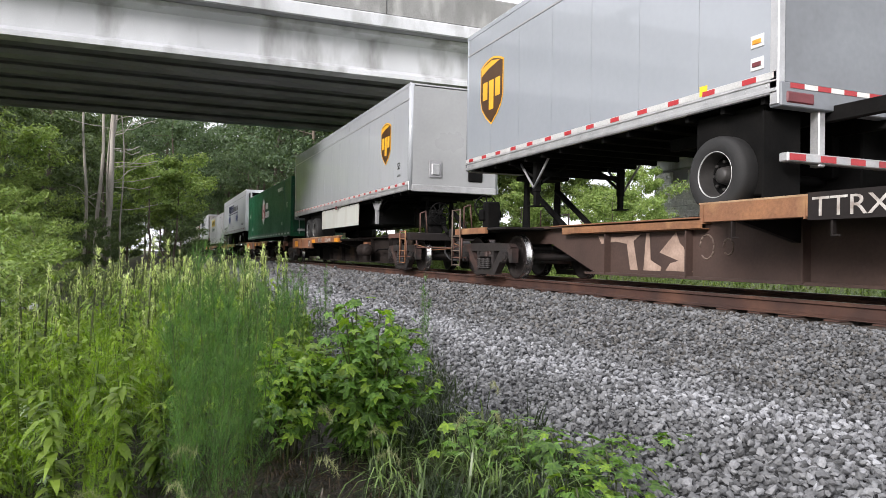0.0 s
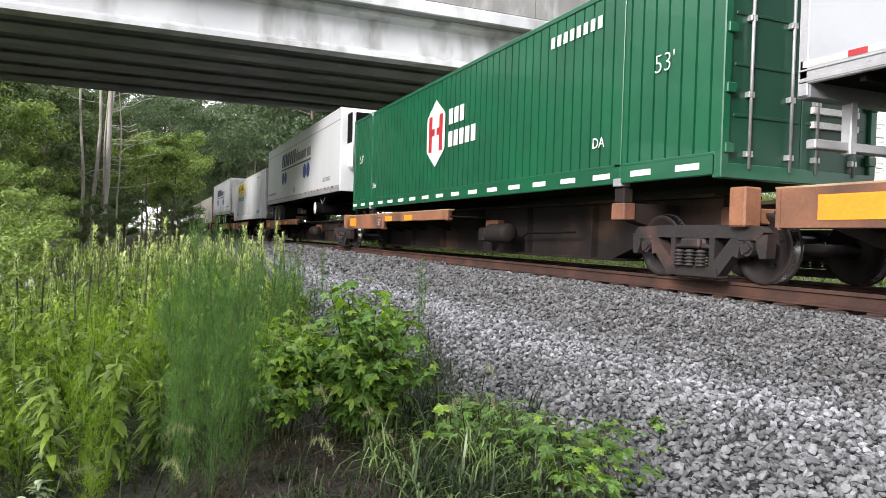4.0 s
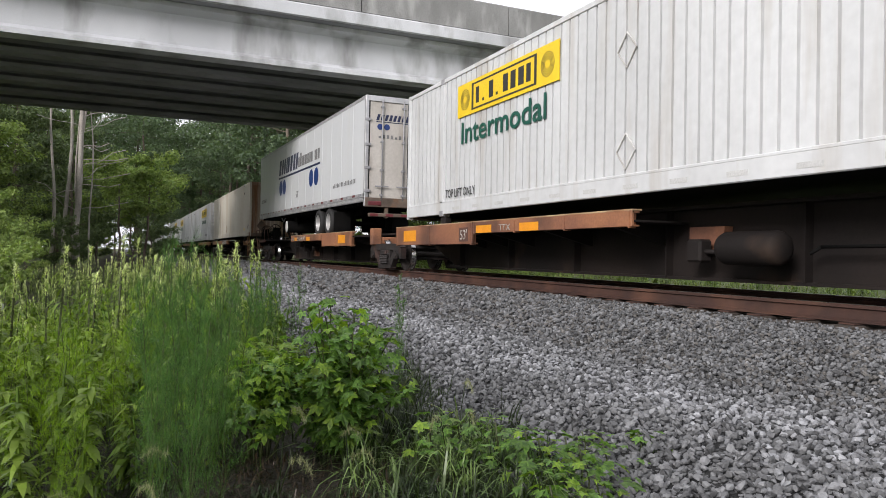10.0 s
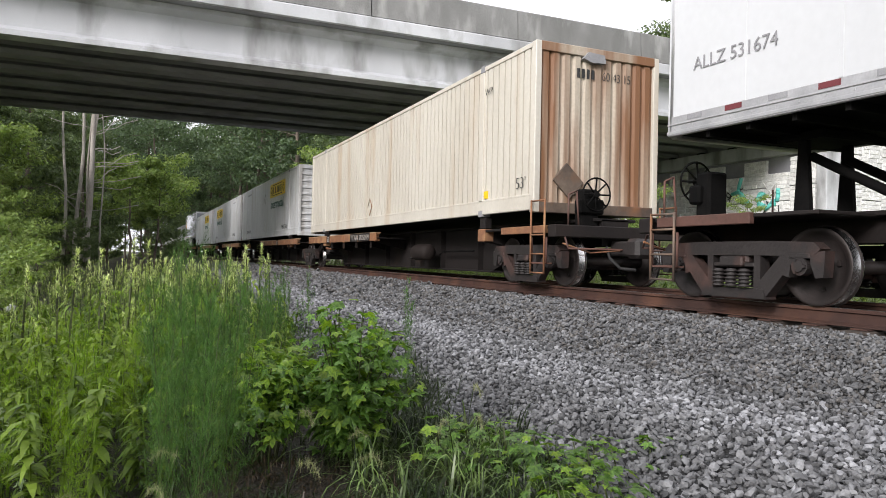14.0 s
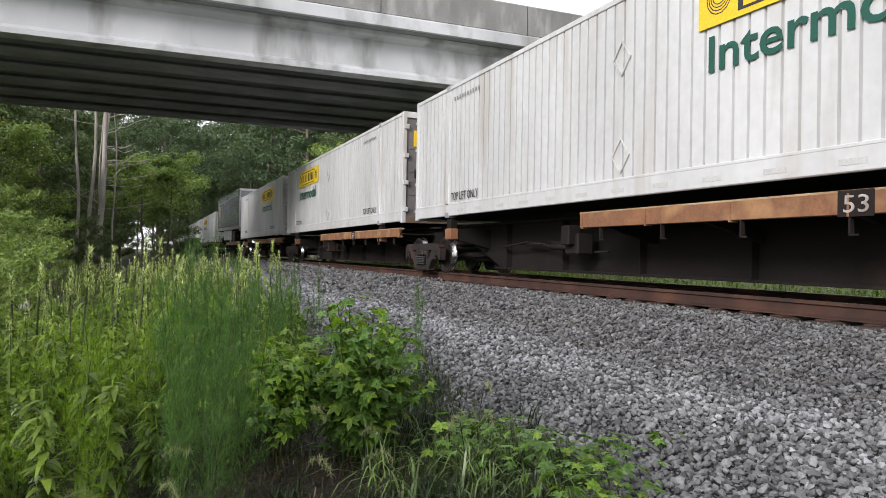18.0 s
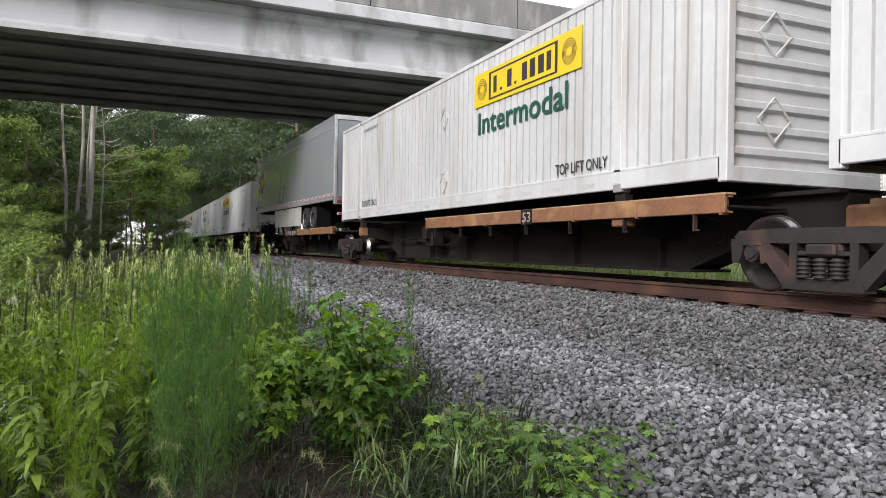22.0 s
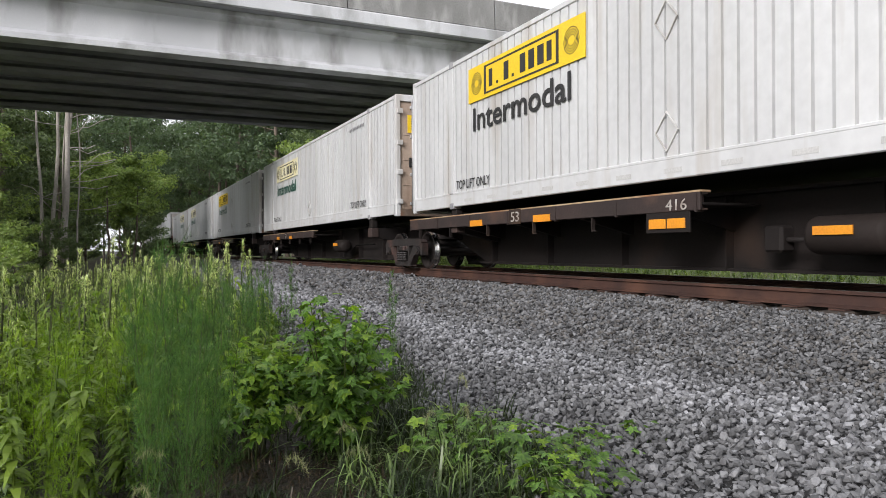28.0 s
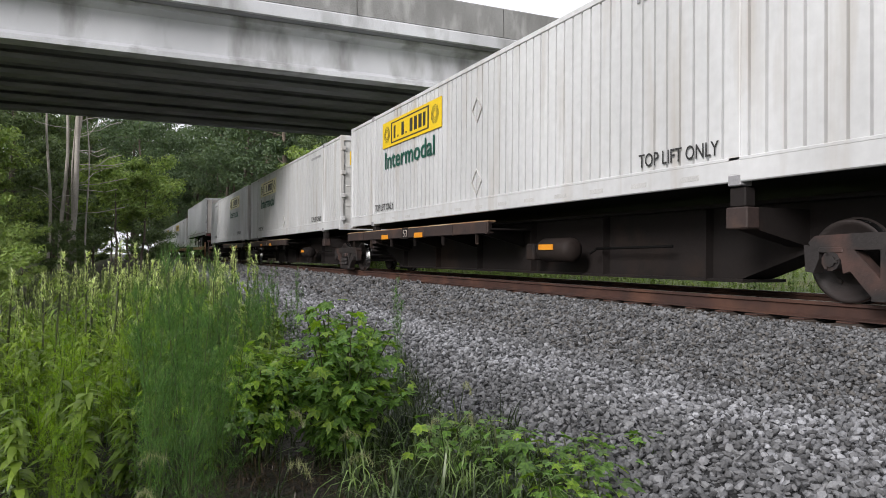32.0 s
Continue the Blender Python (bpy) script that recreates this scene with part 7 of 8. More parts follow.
def build_weeds():
    rng = np.random.default_rng(5)
    spires = [spire_plant(h, rng) for h in (0.92, 1.0, 1.05, 1.1, 0.85, 1.12)]
    stuff = [M["leaf_weed"], M["seed"], M["weed_stem"]]
    strewn("tall_weeds", "dense tall green weeds with pale seed tops beside the track", "weeds", spires, scatter(230, -2.6, 2.6, 4.6, 11.0, rng, clear), stuff, rng, (0.62, 1.0), stand)
    strewn("far_weeds", "dense tall green weeds along the track further off", "weeds", spires, scatter(420, -4.0, 2.9, 10.5, 24.0, rng, lambda x, y: -0.13 * y < x < 0.9 + 0.08 * y), stuff, rng, (0.50, 0.85), stand)
    broad = [broad_plant(h, rng) for h in (0.3, 0.42, 0.5, 0.36)]
    tall = [broad_plant(h, rng, 1.1) for h in (0.62, 0.72, 0.8, 0.68)]
    strewn("leafy_weeds", "thick stand of bright green leafy weeds", "weeds", tall, scatter(380, -2.6, 1.5, 4.0, 9.5, rng, lambda x, y: clear(x, y) and math.hypot(x, y) > 4.3), [M["leaf_fresh"]], rng, (0.70, 1.08), stand)
    strewn("side_weeds", "low leafy green weeds beside the path", "weeds", broad, scatter(700, -8.0, 1.0, -11.0, 6.0, rng, lambda x, y: x < -2.6 or y < -1.4), [M["leaf_weed"]], rng, (0.7, 1.3))
    strewn("bank_weeds", "low bright green weeds on the bank", "weeds", tall, scatter(500, -9.0, -1.6, 9.5, 24.0, rng, lambda x, y: x < -0.12 * y), [M["leaf_fresh"]], rng, (0.5, 0.95))
    strewn("low_weeds", "low leafy green weeds", "weeds", broad, scatter(620, -2.6, 1.7, 1.8, 8.0, rng, lambda x, y: math.hypot(x, y) > 2.9 and x < 0.30 + 0.17 * y and math.hypot(x - BUSH[0], y - BUSH[1]) > 0.5 and not (0.25 < x < 1.2 and 1.9 < y < 3.4)), [M["leaf_weed"]], rng, (0.7, 1.3))
    strewn("verge_weeds", "green weeds and grass on the verge behind the track", "weeds", broad, scatter(1500, 9.6, 20.0, 1.0, 46.0, rng), [M["leaf_bright"]], rng, (0.6, 1.5))
    # big leaves with pale undersides, low down among the weeds
    pale = [broad_plant(h, rng, 1.5) for h in (0.42, 0.55, 0.65)]
    pm = [quick_mesh("foliage", v, f, [M["leaf_pale"]], m) for v, f, m in pale]
    for k, (x, y, s) in enumerate(((-0.36, 2.9, 0.42), (-0.40, 3.25, 0.50), (-0.50, 3.7, 0.55), (-0.34, 2.75, 0.38), (0.02, 4.8, 0.75), (-0.62, 3.2, 0.45), (-0.2, 5.4, 0.9), (0.30, 5.6, 1.0), (0.1, 5.9, 1.0))):
        p = thing("pale_leaved_weed", "weed with broad grey-green leaves and pale undersides", "weed", "pale-leaved weeds", at=pose(x, y, ground_height(x, y) - 0.02, 0, 0, 80 * k))
        part("foliage", pm[k % 3], None, p).scale = (s, s, s)
    big, small, soft = feather_plant(1.0, rng, 2600, 0.24), feather_plant(1.0, rng, 2000, 0.11), feather_plant(1.0, rng, 2200, 0.32, 38)
    meshes = [(quick_mesh("stems", *a[:2], [M["weed_stem"]]), quick_mesh("plume", *b[:2], [m])) for (a, b), m in ((big, M["feather"]), (small, M["feather"]), (soft, M["feather_fresh"]))]
    # x, y, height; the thick clump, slim ones along the ballast, fresh low ones towards the bank
    clump = [(0.16, 2.95, 1.10), (0.26, 3.0, 1.22), (0.38, 3.1, 1.18), (0.10, 2.8, 0.94), (0.22, 2.75, 1.0), (0.33, 2.85, 1.06), (0.20, 3.25, 1.24), (0.36, 3.4, 1.26)]
    slim = [(0.70, 4.8, 0.92), (0.86, 5.0, 0.90), (0.98, 5.0, 0.86), (1.14, 5.15, 0.82), (1.02, 5.4, 0.92), (1.50, 3.95, 0.88), (0.95, 5.6, 0.95), (1.35, 6.7, 0.90), (1.75, 7.6, 0.92), (0.92, 5.0, 0.92), (1.70, 8.8, 0.98), (0.80, 4.6, 0.88), (0.72, 5.2, 0.94), (1.10, 6.1, 0.95), (0.85, 5.8, 0.98)]
    fresh = [(-0.18, 3.0, 0.62), (-0.42, 3.05, 0.56), (-0.30, 3.4, 0.70), (-0.62, 3.35, 0.60), (-0.05, 3.55, 0.78), (-0.52, 3.8, 0.72), (-0.22, 4.0, 0.82), (-0.78, 3.9, 0.62), (0.05, 4.3, 0.85), (-0.66, 2.9, 0.46), (-0.16, 2.65, 0.42)]
    for k, (w, (x, y, h)) in enumerate([(0, q) for q in clump] + [(1, q) for q in slim] + [(2, q) for q in fresh]):
        p = thing("feathery_weed", ("slender feathery dark green weed with thread-like leaves", "slim upright feathery dark green weed by the ballast", "soft yellow-green feathery weed")[w], "weed", "feathery weeds", at=pose(x, y, ground_height(x, y) - 0.02, 0, 0, 50 * k))
        wide = h * (0.55, 0.55, 0.80)[w]
        for name, me in zip(("stalk", "plume"), meshes[w]):
            tagged(part(name, me, None, p), kind="stuff").scale = (wide, wide, h)
    sm = [quick_mesh("stalk", v, f, stuff, m) for v, f, m in spires]
    for k, (x, y) in enumerate([(-0.62, 4.9), (-0.35, 4.5), (-0.20, 5.3), (-0.05, 4.9), (-0.8, 5.6), (0.15, 5.6), (-0.5, 6.0), (0.3, 6.2), (-1.05, 6.4), (0.75, 6.3), (-0.2, 6.6), (1.1, 7.0), (1.35, 7.7), (1.55, 8.6)]):
        p = thing("tall_weed", "tall straight green weed with a pale seed spire", "weed", "tall weeds", at=pose(x, y, ground_height(x, y) - 0.02, 0, 0, 70 * k))
        part("stalk", sm[k % 6], None, p).scale = (1.0, 1.0, 1.0)


def build_grass():
    rng = np.random.default_rng(9)

    def tuft(places, lo, hi, mat, name, label, width=0.006, droop=(0.3, 1.0)):
        p = np.array(places)
        n = len(p)
        base = np.stack([p[:, 0], p[:, 1], [ground_height(x, y) - 0.01 for x, y in places]], 1)
        way, side = around(n, 0.7, 1.45, rng)
        v, f = blades(base, way, side, rng.uniform(lo, hi, n), width * rng.uniform(0.6, 1.5, n), rng.uniform(*droop, n), 4, 0.0)
        tagged(new(name, quick_mesh(name, v, f, [mat])), label, "grass", kind="stuff")
    near = scatter(11000, -2.6, 2.3, 1.3, 7.5, rng, lambda x, y: x < 0.75 + 0.20 * y + 0.2 * math.sin(3 * y) and math.hypot(x, y) > 1.5 and not (0.40 < x < 1.3 and 2.0 < y < 3.2 and rng.uniform() < 0.85))
    tuft(near, 0.12, 0.40, M["grass"], "near_grass", "green grass among the weeds at the ballast's edge")
    edge, arch = [], []
    for _ in range(60):
        y = rng.uniform(2.6, 7.5)
        cx = 0.80 + 0.22 * y + rng.uniform(-0.35, 0.22)
        edge += [(cx + rng.normal(0, 0.06), y + rng.normal(0, 0.06)) for _ in range(34)]
    for _ in range(60):
        cx, cy = rng.uniform(0.42, 1.6), rng.uniform(1.95, 3.0)
        arch += [(cx + rng.normal(0, 0.03), cy + rng.normal(0, 0.03)) for _ in range(26)]
    tuft(edge, 0.16, 0.40, M["grass"], "edge_grass", "thin grass tufts at the foot of the ballast", 0.006, (0.3, 1.0))
    fill = []
    for _ in range(70):
        cx, cy = rng.uniform(1.0, 2.0), rng.uniform(2.1, 3.6)
        if cx < 0.75 + 0.38 * cy:
            fill += [(cx + rng.normal(0, 0.04), cy + rng.normal(0, 0.04)) for _ in range(26)]
    for _ in range(60):
        cy = rng.uniform(3.3, 5.0)
        cx = cy * rng.uniform(0.33, 0.39 + 0.07 * (5.0 - cy))
        fill += [(cx + rng.normal(0, 0.04), cy + rng.normal(0, 0.04)) for _ in range(22)]
    tuft(fill, 0.22, 0.50, M["grass"], "thick_grass", "thick green grass between the bush and the ballast", 0.007, (0.4, 1.2))
    # these tufts wear the darkened green in place of the bush's shade
    tuft(arch, 0.16, 0.38, M["grass_dark"], "arching_grass", "arching grass tufts beside the bush, shade in their colour", 0.009, (0.7, 1.4))
    pale = []
    for _ in range(48):
        cx, cy = rng.uniform(0.95, 1.75), rng.uniform(2.2, 3.5)
        if cx < 0.6 + 0.36 * cy:
            pale += [(cx + rng.normal(0, 0.03), cy + rng.normal(0, 0.03)) for _ in range(16)]
    tuft(pale, 0.34, 0.66, M["grass_pale"], "pale_grass", "pale green arching grass between the bush and the ballast", 0.010, (0.5, 1.3))
    tuft(scatter(6000, -3.2, 1.3, -6.0, 1.25, rng), 0.10, 0.34, M["grass"], "trodden_grass", "short green grass on the earth beside the track", 0.010)
    tuft(scatter(2600, 0.15, 1.5, 1.7, 3.6, rng), 0.08, 0.34, M["straw"], "dry_grass", "dry brown stalks and litter on bare earth", 0.006, (0.8, 1.6))
    tuft(scatter(15000, -9.0, 1.5, -12.0, 4.0, rng, lambda x, y: x < -2.4 or y < 1.2), 0.14, 0.42, M["grass"], "meadow_grass", "long green grass behind the weeds", 0.016)
    tuft(scatter(2500, 0.9, 2.3, -12.0, 1.6, rng), 0.10, 0.30, M["grass"], "bank_foot_grass", "thin grass along the foot of the ballast", 0.010)
    tuft(scatter(9000, 9.5, 22.0, 0.0, 34.0, rng), 0.15, 0.45, M["grass_verge"], "verge_grass", "long green grass on the verge behind the track", 0.02)
    tuft(scatter(4000, -6.0, 2.0, 8.0, 30.0, rng), 0.25, 0.6, M["grass"], "far_grass", "long green grass along the track", 0.016)


def lobed_leaf(k, mat):
    """A broad palmate leaf with toothed, pointed lobes, lying along +y, one unit long."""
    g = Geo()
    pts = []
    lobes = ((-2.05, 0.52), (-1.0, 0.86), (0.0, 1.0), (1.0, 0.86), (2.05, 0.52))
    for i, (a, r) in enumerate(lobes):
        if i:
            b = (a + lobes[i - 1][0]) / 2
            pts.append((0.46 * math.sin(b), 0.46 * math.cos(b)))
        for da, q in ((-0.30, 0.66), (-0.13, 0.80), (0.0, 1.0), (0.13, 0.80), (0.30, 0.66)):
            pts.append((q * r * math.sin(a + da), q * r * math.cos(a + da)))
    n = len(pts)
    v = [(0, 0, 0.03)] + [(x, y, -0.20 * (x * x) - 0.16 * y * y + 0.04 * math.sin(5 * x + k) + 0.03 * math.cos(7 * y + 2 * k)) for x, y in pts]
    g.add(v, [(0, i + 1, i) for i in range(1, n)], False)
    return g.mesh("leaf", mat, fix=False)


def build_bush():
    rng = random.Random(12)
    b = thing("leafy_bush", "bright green bush with broad lobed leaves at the ballast's edge", "bush", at=pose(BUSH[0], BUSH[1], ground_height(*BUSH) - 0.02))
    kinds, young = [lobed_leaf(k, M["leaf_bush"]) for k in range(4)], [lobed_leaf(k, M["leaf_young"]) for k in range(3)]
    # centre, spread, height, stems, leaves to a stem, share of young leaves, bare share of a stem
    for cx, cy, wide, tall, count, leaves, fresh, bare in ((0.05, -0.02, 0.33, 0.80, 28, 42, 0.12, 0.12), (-0.32, 0.12, 0.27, 0.62, 16, 36, 0.45, 0.42)):
        for s in range(count):
            a = 2.4 * s + rng.uniform(-0.3, 0.3)
            q = math.sqrt((s + 0.5) / count)
            r = wide * q * rng.uniform(0.85, 1.25)
            h = tall * math.sqrt(1 - 0.66 * q * q) * rng.uniform(0.78, 1.06)
            pts = [Vector((cx + 0.05 * math.cos(a), cy + 0.05 * math.sin(a), 0))]
            for t in (0.33, 0.66, 1.0):
                pts.append(Vector((cx + r * t ** 1.15 * math.cos(a) + rng.uniform(-0.02, 0.02), cy + r * t ** 1.15 * math.sin(a) + rng.uniform(-0.02, 0.02), h * t)))
            g = Geo()
            for i in range(3):
                g.cyl(pts[i], pts[i + 1], 0.006 - 0.0012 * i, 0.0048 - 0.0012 * i, 6, cap=False)
            st = part("stem", g, M["weed_stem"], b)
            for k in range(leaves):
                t = rng.uniform(bare, 1.0) ** 0.85
                i = min(2, int(t * 3))
                p = pts[i].lerp(pts[i + 1], t * 3 - i)
                az, size = rng.uniform(0, 360), rng.uniform(0.038, 0.072) * (1.2 - 0.35 * t)
                out = Vector((math.cos(radians(az)), math.sin(radians(az)), 0)) * rng.uniform(0.02, 0.10)
                leaf = part("leaf", rng.choice(young if rng.uniform(0, 1) < fresh + 0.5 * max(0, t - 0.65) else kinds), None, st)
                leaf.matrix_basis = Matrix.Translation(p + out + Vector((0, 0, rng.uniform(-0.02, 0.05)))) @ Matrix.Rotation(radians(az - 90), 4, "Z") @ Matrix.Rotation(radians(rng.uniform(-60, 10)), 4, "X") @ Matrix.Rotation(radians(rng.uniform(-25, 25)), 4, "Y") @ Matrix.Scale(size, 4)
    spots = [(1.50, 2.72, 0.24, 26), (1.66, 2.62, 0.22, 24), (1.58, 2.40, 0.17, 20), (1.82, 2.55, 0.18, 20), (1.72, 2.30, 0.15, 16), (2.0, 2.62, 0.13, 14), (1.62, 2.95, 0.2, 18),
             (2.28, 2.72, 0.10, 12), (0.40, 3.75, 0.55, 34), (0.28, 4.1, 0.6, 34), (1.42, 2.95, 0.26, 24), (1.55, 2.55, 0.24, 24), (1.70, 2.85, 0.22, 20), (1.85, 2.70, 0.17, 18), (1.46, 2.22, 0.15, 18), (1.60, 2.20, 0.13, 16), (1.76, 2.42, 0.16, 18), (2.05, 2.85, 0.12, 14), (1.62, 3.15, 0.2, 18), (0.55, 4.1, 0.55, 30), (1.30, 3.0, 0.24, 20)]
    for k, (x, y, h, n) in enumerate(spots):
        w = thing("leafy_weed", "low green weed with lobed leaves", "weed", "lobed weeds", at=pose(x, y, ground_height(x, y) - 0.01))
        part("stem", Geo().tube([Vector((0, 0, 0)), Vector((0.01, 0, h * 0.5)), Vector((0.0, 0.02, h))], 0.004, 6), M["weed_stem"], w)
        for q in range(int(1.4 * n)):
            az, r, t = rng.uniform(0, 360), rng.uniform(0.01, 0.17), rng.uniform(0.2, 1.05)
            leaf = part("leaf", rng.choice(kinds + young[:1] if y < 3.5 else kinds + young), None, w)
            leaf.matrix_basis = Matrix.Translation((r * math.cos(radians(az)), r * math.sin(radians(az)), h * t)) @ Matrix.Rotation(radians(az - 90), 4, "Z") @ Matrix.Rotation(radians(rng.uniform(-45, 15)), 4, "X") @ Matrix.Scale(rng.uniform(0.03, 0.06), 4)
    # a few drooping seed heads beside it
    rg = np.random.default_rng(4)
    for k, (x, y) in enumerate([(0.62, 3.02), (0.22, 2.62), (0.95, 2.75), (1.5, 3.1), (-0.30, 2.55), (1.25, 2.7), (0.5, 2.5), (0.02, 2.45), (0.72, 2.55), (1.42, 2.85)]):
        h = rng.uniform(0.26, 0.42)
        a = rng.uniform(0, 6.28)
        pts = [Vector((0, 0, 0)), Vector((0.02 * math.cos(a), 0.02 * math.sin(a), h * 0.6)), Vector((0.07 * math.cos(a), 0.07 * math.sin(a), h * 0.95)), Vector((0.13 * math.cos(a), 0.13 * math.sin(a), h)), Vector((0.17 * math.cos(a), 0.17 * math.sin(a), h * 0.88))]
        f = thing("foxtail_grass", "foxtail grass stalk with a drooping pale seed head", "grass stalk", "foxtail stalks", at=pose(x, y, ground_height(x, y) - 0.01))
        part("stalk", Geo().tube(pts[:3], 0.002, 5), M["grass"], f)
        n = 160
        t = rg.uniform(0, 1, n)
        p2, p3, p4 = (np.array(q) for q in pts[2:])
        base = np.where(t[:, None] < 0.5, p2 + (p3 - p2) * (2 * t)[:, None], p3 + (p4 - p3) * (2 * t - 1)[:, None])
        way, side = around(n, -1.2, 1.2, rg)
        part("seed_head", quick_mesh("seed_head", *blades(base, way, side, 0.028, 0.0026, 0.1, 1), [M["seed_dull"]]), None, f, "pale bristly seed head")


def tree_kind(name, h, crown_lo, spread, leaves, size, rng, bark, leaf, limbs=14, trunk_r=0.22):
    """A tapered trunk with limbs, and a crown of leaf clumps with gaps."""
    t = thing(name, "", "tree")
    lean = Vector((rng.uniform(-0.05, 0.05), rng.uniform(-0.05, 0.05), 1))
    pts = [lean * (h * k / 8) + Vector((rng.normal(0, 0.10), rng.normal(0, 0.10), 0)) * (0 if k == 0 else 1) for k in range(9)]
    g = Geo()
    for k in range(8):
        g.cyl(pts[k], pts[k + 1], trunk_r * (1 - 0.11 * k), trunk_r * (1 - 0.11 * (k + 1)), 10, cap=False)
    centres = []
    for k in range(limbs):
        u = crown_lo + (0.97 - crown_lo) * (k + rng.uniform(0, 1)) / limbs
        i = min(7, int(u * 8))
        p = pts[i].lerp(pts[i + 1], u * 8 - i)
        a = 2.4 * k + rng.uniform(-0.4, 0.4)
        reach = spread * (1.05 - 0.75 * abs(u - 0.55)) * rng.uniform(0.6, 1.1)
        q = p + Vector((math.cos(a), math.sin(a), rng.uniform(0.1, 0.6))) * reach
        m = p.lerp(q, 0.5) + Vector((0, 0, -0.08 * reach))
        g.cyl(p, m, trunk_r * 0.30 * (1.1 - u), trunk_r * 0.2 * (1.1 - u), 6, cap=False)
        g.cyl(m, q, trunk_r * 0.2 * (1.1 - u), 0.015, 6, cap=False)
        for w in (0.45, 0.7, 0.9, 1.05):
            centres.append((p.lerp(q, w), reach * 0.34 * rng.uniform(0.7, 1.2)))
    centres.append((pts[8], spread * 0.4))
    part("trunk", g, bark, t)
    c = np.array([tuple(x) for x, _ in centres])
    rad = np.array([r for _, r in centres])
    pick = rng.integers(0, len(c), leaves)
    d = unit(rng.normal(0, 1, (leaves, 3)))
    pos = c[pick] + d * (rad[pick] * rng.uniform(0.25, 1.0, leaves) ** 0.6)[:, None] * (1, 1, 0.62)
    nrm = unit(d + rng.normal(0, 0.7, (leaves, 3)) + (0, 0, 0.5))
    a = unit(np.cross(nrm, unit(rng.normal(0, 1, (leaves, 3)))))
    b = np.cross(nrm, a)
    s = (size * rng.uniform(0.6, 1.4, leaves))[:, None]
    v = np.stack([pos - a * s, pos - b * s * 0.45 + nrm * s * 0.12, pos + a * s, pos + b * s * 0.45 + nrm * s * 0.12], 1).reshape(-1, 3)
    part("crown", quick_mesh("crown", v, np.arange(leaves * 4).reshape(-1, 4), [leaf]), None, t, "uneven leafy crown")
    return t


def build_woods():
    rng = np.random.default_rng(33)
    far = -400.0
    kinds = [tree_kind("woodland_tree", 19, 0.22, 4.2, 9500, 0.155, rng, M["bark"], M["leaf_wood"], 18, 0.26), tree_kind("woodland_tree", 16, 0.15, 3.8, 9500, 0.15, rng, M["bark"], M["leaf_dark"], 18, 0.22),
             tree_kind("woodland_tree", 21, 0.25, 4.6, 10000, 0.165, rng, M["bark"], M["leaf_dark"], 20, 0.30), tree_kind("woodland_tree", 14, 0.12, 3.4, 9000, 0.14, rng, M["bark"], M["leaf_wood"], 16, 0.18)]
    bright = tree_kind("young_tree", 6.5, 0.42, 2.3, 6500, 0.10, rng, M["bark"], M["leaf_bright"], 14, 0.09)
    shrub = tree_kind("roadside_shrub", 3.0, 0.05, 1.7, 4200, 0.075, rng, M["bark"], M["leaf_bright"], 12, 0.05)
    dshrub = tree_kind("woodland_shrub", 4.2, 0.05, 2.2, 5000, 0.10, rng, M["bark"], M["leaf_wood"], 12, 0.06)
    words = {"woodland_tree": ("tall broadleaf tree with a dense dark green crown", "trees of the wood"), "young_tree": ("young tree with bright green leaves", "young trees"), "roadside_shrub": ("bright green leafy shrub", "shrubs"),
             "woodland_shrub": ("dense green shrub at the wood's edge", "undergrowth shrubs")}
    used = set()

    def plant(k, x, y, s=1.0):
        name = k.name.split(".")[0]
        if -0.03 < x / max(y, 1) < 0.031 and 40 < y < 320 and name in ("woodland_tree", "woodland_shrub"):
            x = -0.055 * y                               # a bright gap beside the rails
        if k is kinds[3] and -12 < x < 4 and 40 < y < 105:
            s = min(s, (1.5 + 0.92 * (6.1 - x)) / 14)    # lower towards the open track
        m = pose(x, y, ground_height(x, y) - 0.1, 0, 0, rng.uniform(0, 360))
        if k.name in used:
            t = copy_thing(k, m)
        else:
            used.add(k.name)
            t, t.matrix_basis = k, m
        t.scale = (s, s, s * rng.uniform(0.92, 1.1))
        tagged(t, words[name][0], "tree" if "tree" in name else "shrub", words[name][1])

    # left of the track, behind the bridge
    for y0, y1, n, x0, x1 in ((47, 58, 9, -26, -4.5), (58, 80, 14, -26, -4.0), (80, 125, 16, -20, -1.0), (125, 190, 12, -14, 3.0)):
        for i in range(n):
            x = x0 + (x1 - x0) * (i + rng.uniform(0, 1)) / n
            y = rng.uniform(y0, y1)
            low = x > -10 and y < 105
            plant(kinds[3 if low else rng.integers(4)], x, y, rng.uniform(0.72, 0.95) if low else rng.uniform(0.9, 1.2))
    plant(kinds[3], -6.2, 51.5, 0.95)
    plant(kinds[3], -3.4, 55.0, 0.92)
    # right of the track
    for y0, y1, n, x0, x1 in ((46, 62, 8, 13.5, 34), (62, 90, 9, 12.5, 34), (90, 150, 10, 11.5, 26), (150, 220, 7, 11.0, 20)):
        for i in range(n):
            x = x0 + (x1 - x0) * (i + rng.uniform(0, 1)) / n
            plant(kinds[rng.integers(4)], x, rng.uniform(y0, y1), rng.uniform(0.62, 0.8) if y0 < 60 else rng.uniform(0.8, 1.05))
    for i in range(64):
        left = i % 2 == 0
        y = (62 if left else 54) + 3.0 * i + rng.uniform(-2, 2)
        plant(kinds[3 if left and y < 130 else 1 + i % 2], rng.uniform(-9, -3 + 0.05 * (y - 54)) if left else rng.uniform(11.8, 20), y, rng.uniform(0.6, 0.8) if left and y < 130 else rng.uniform(0.8, 1.1))
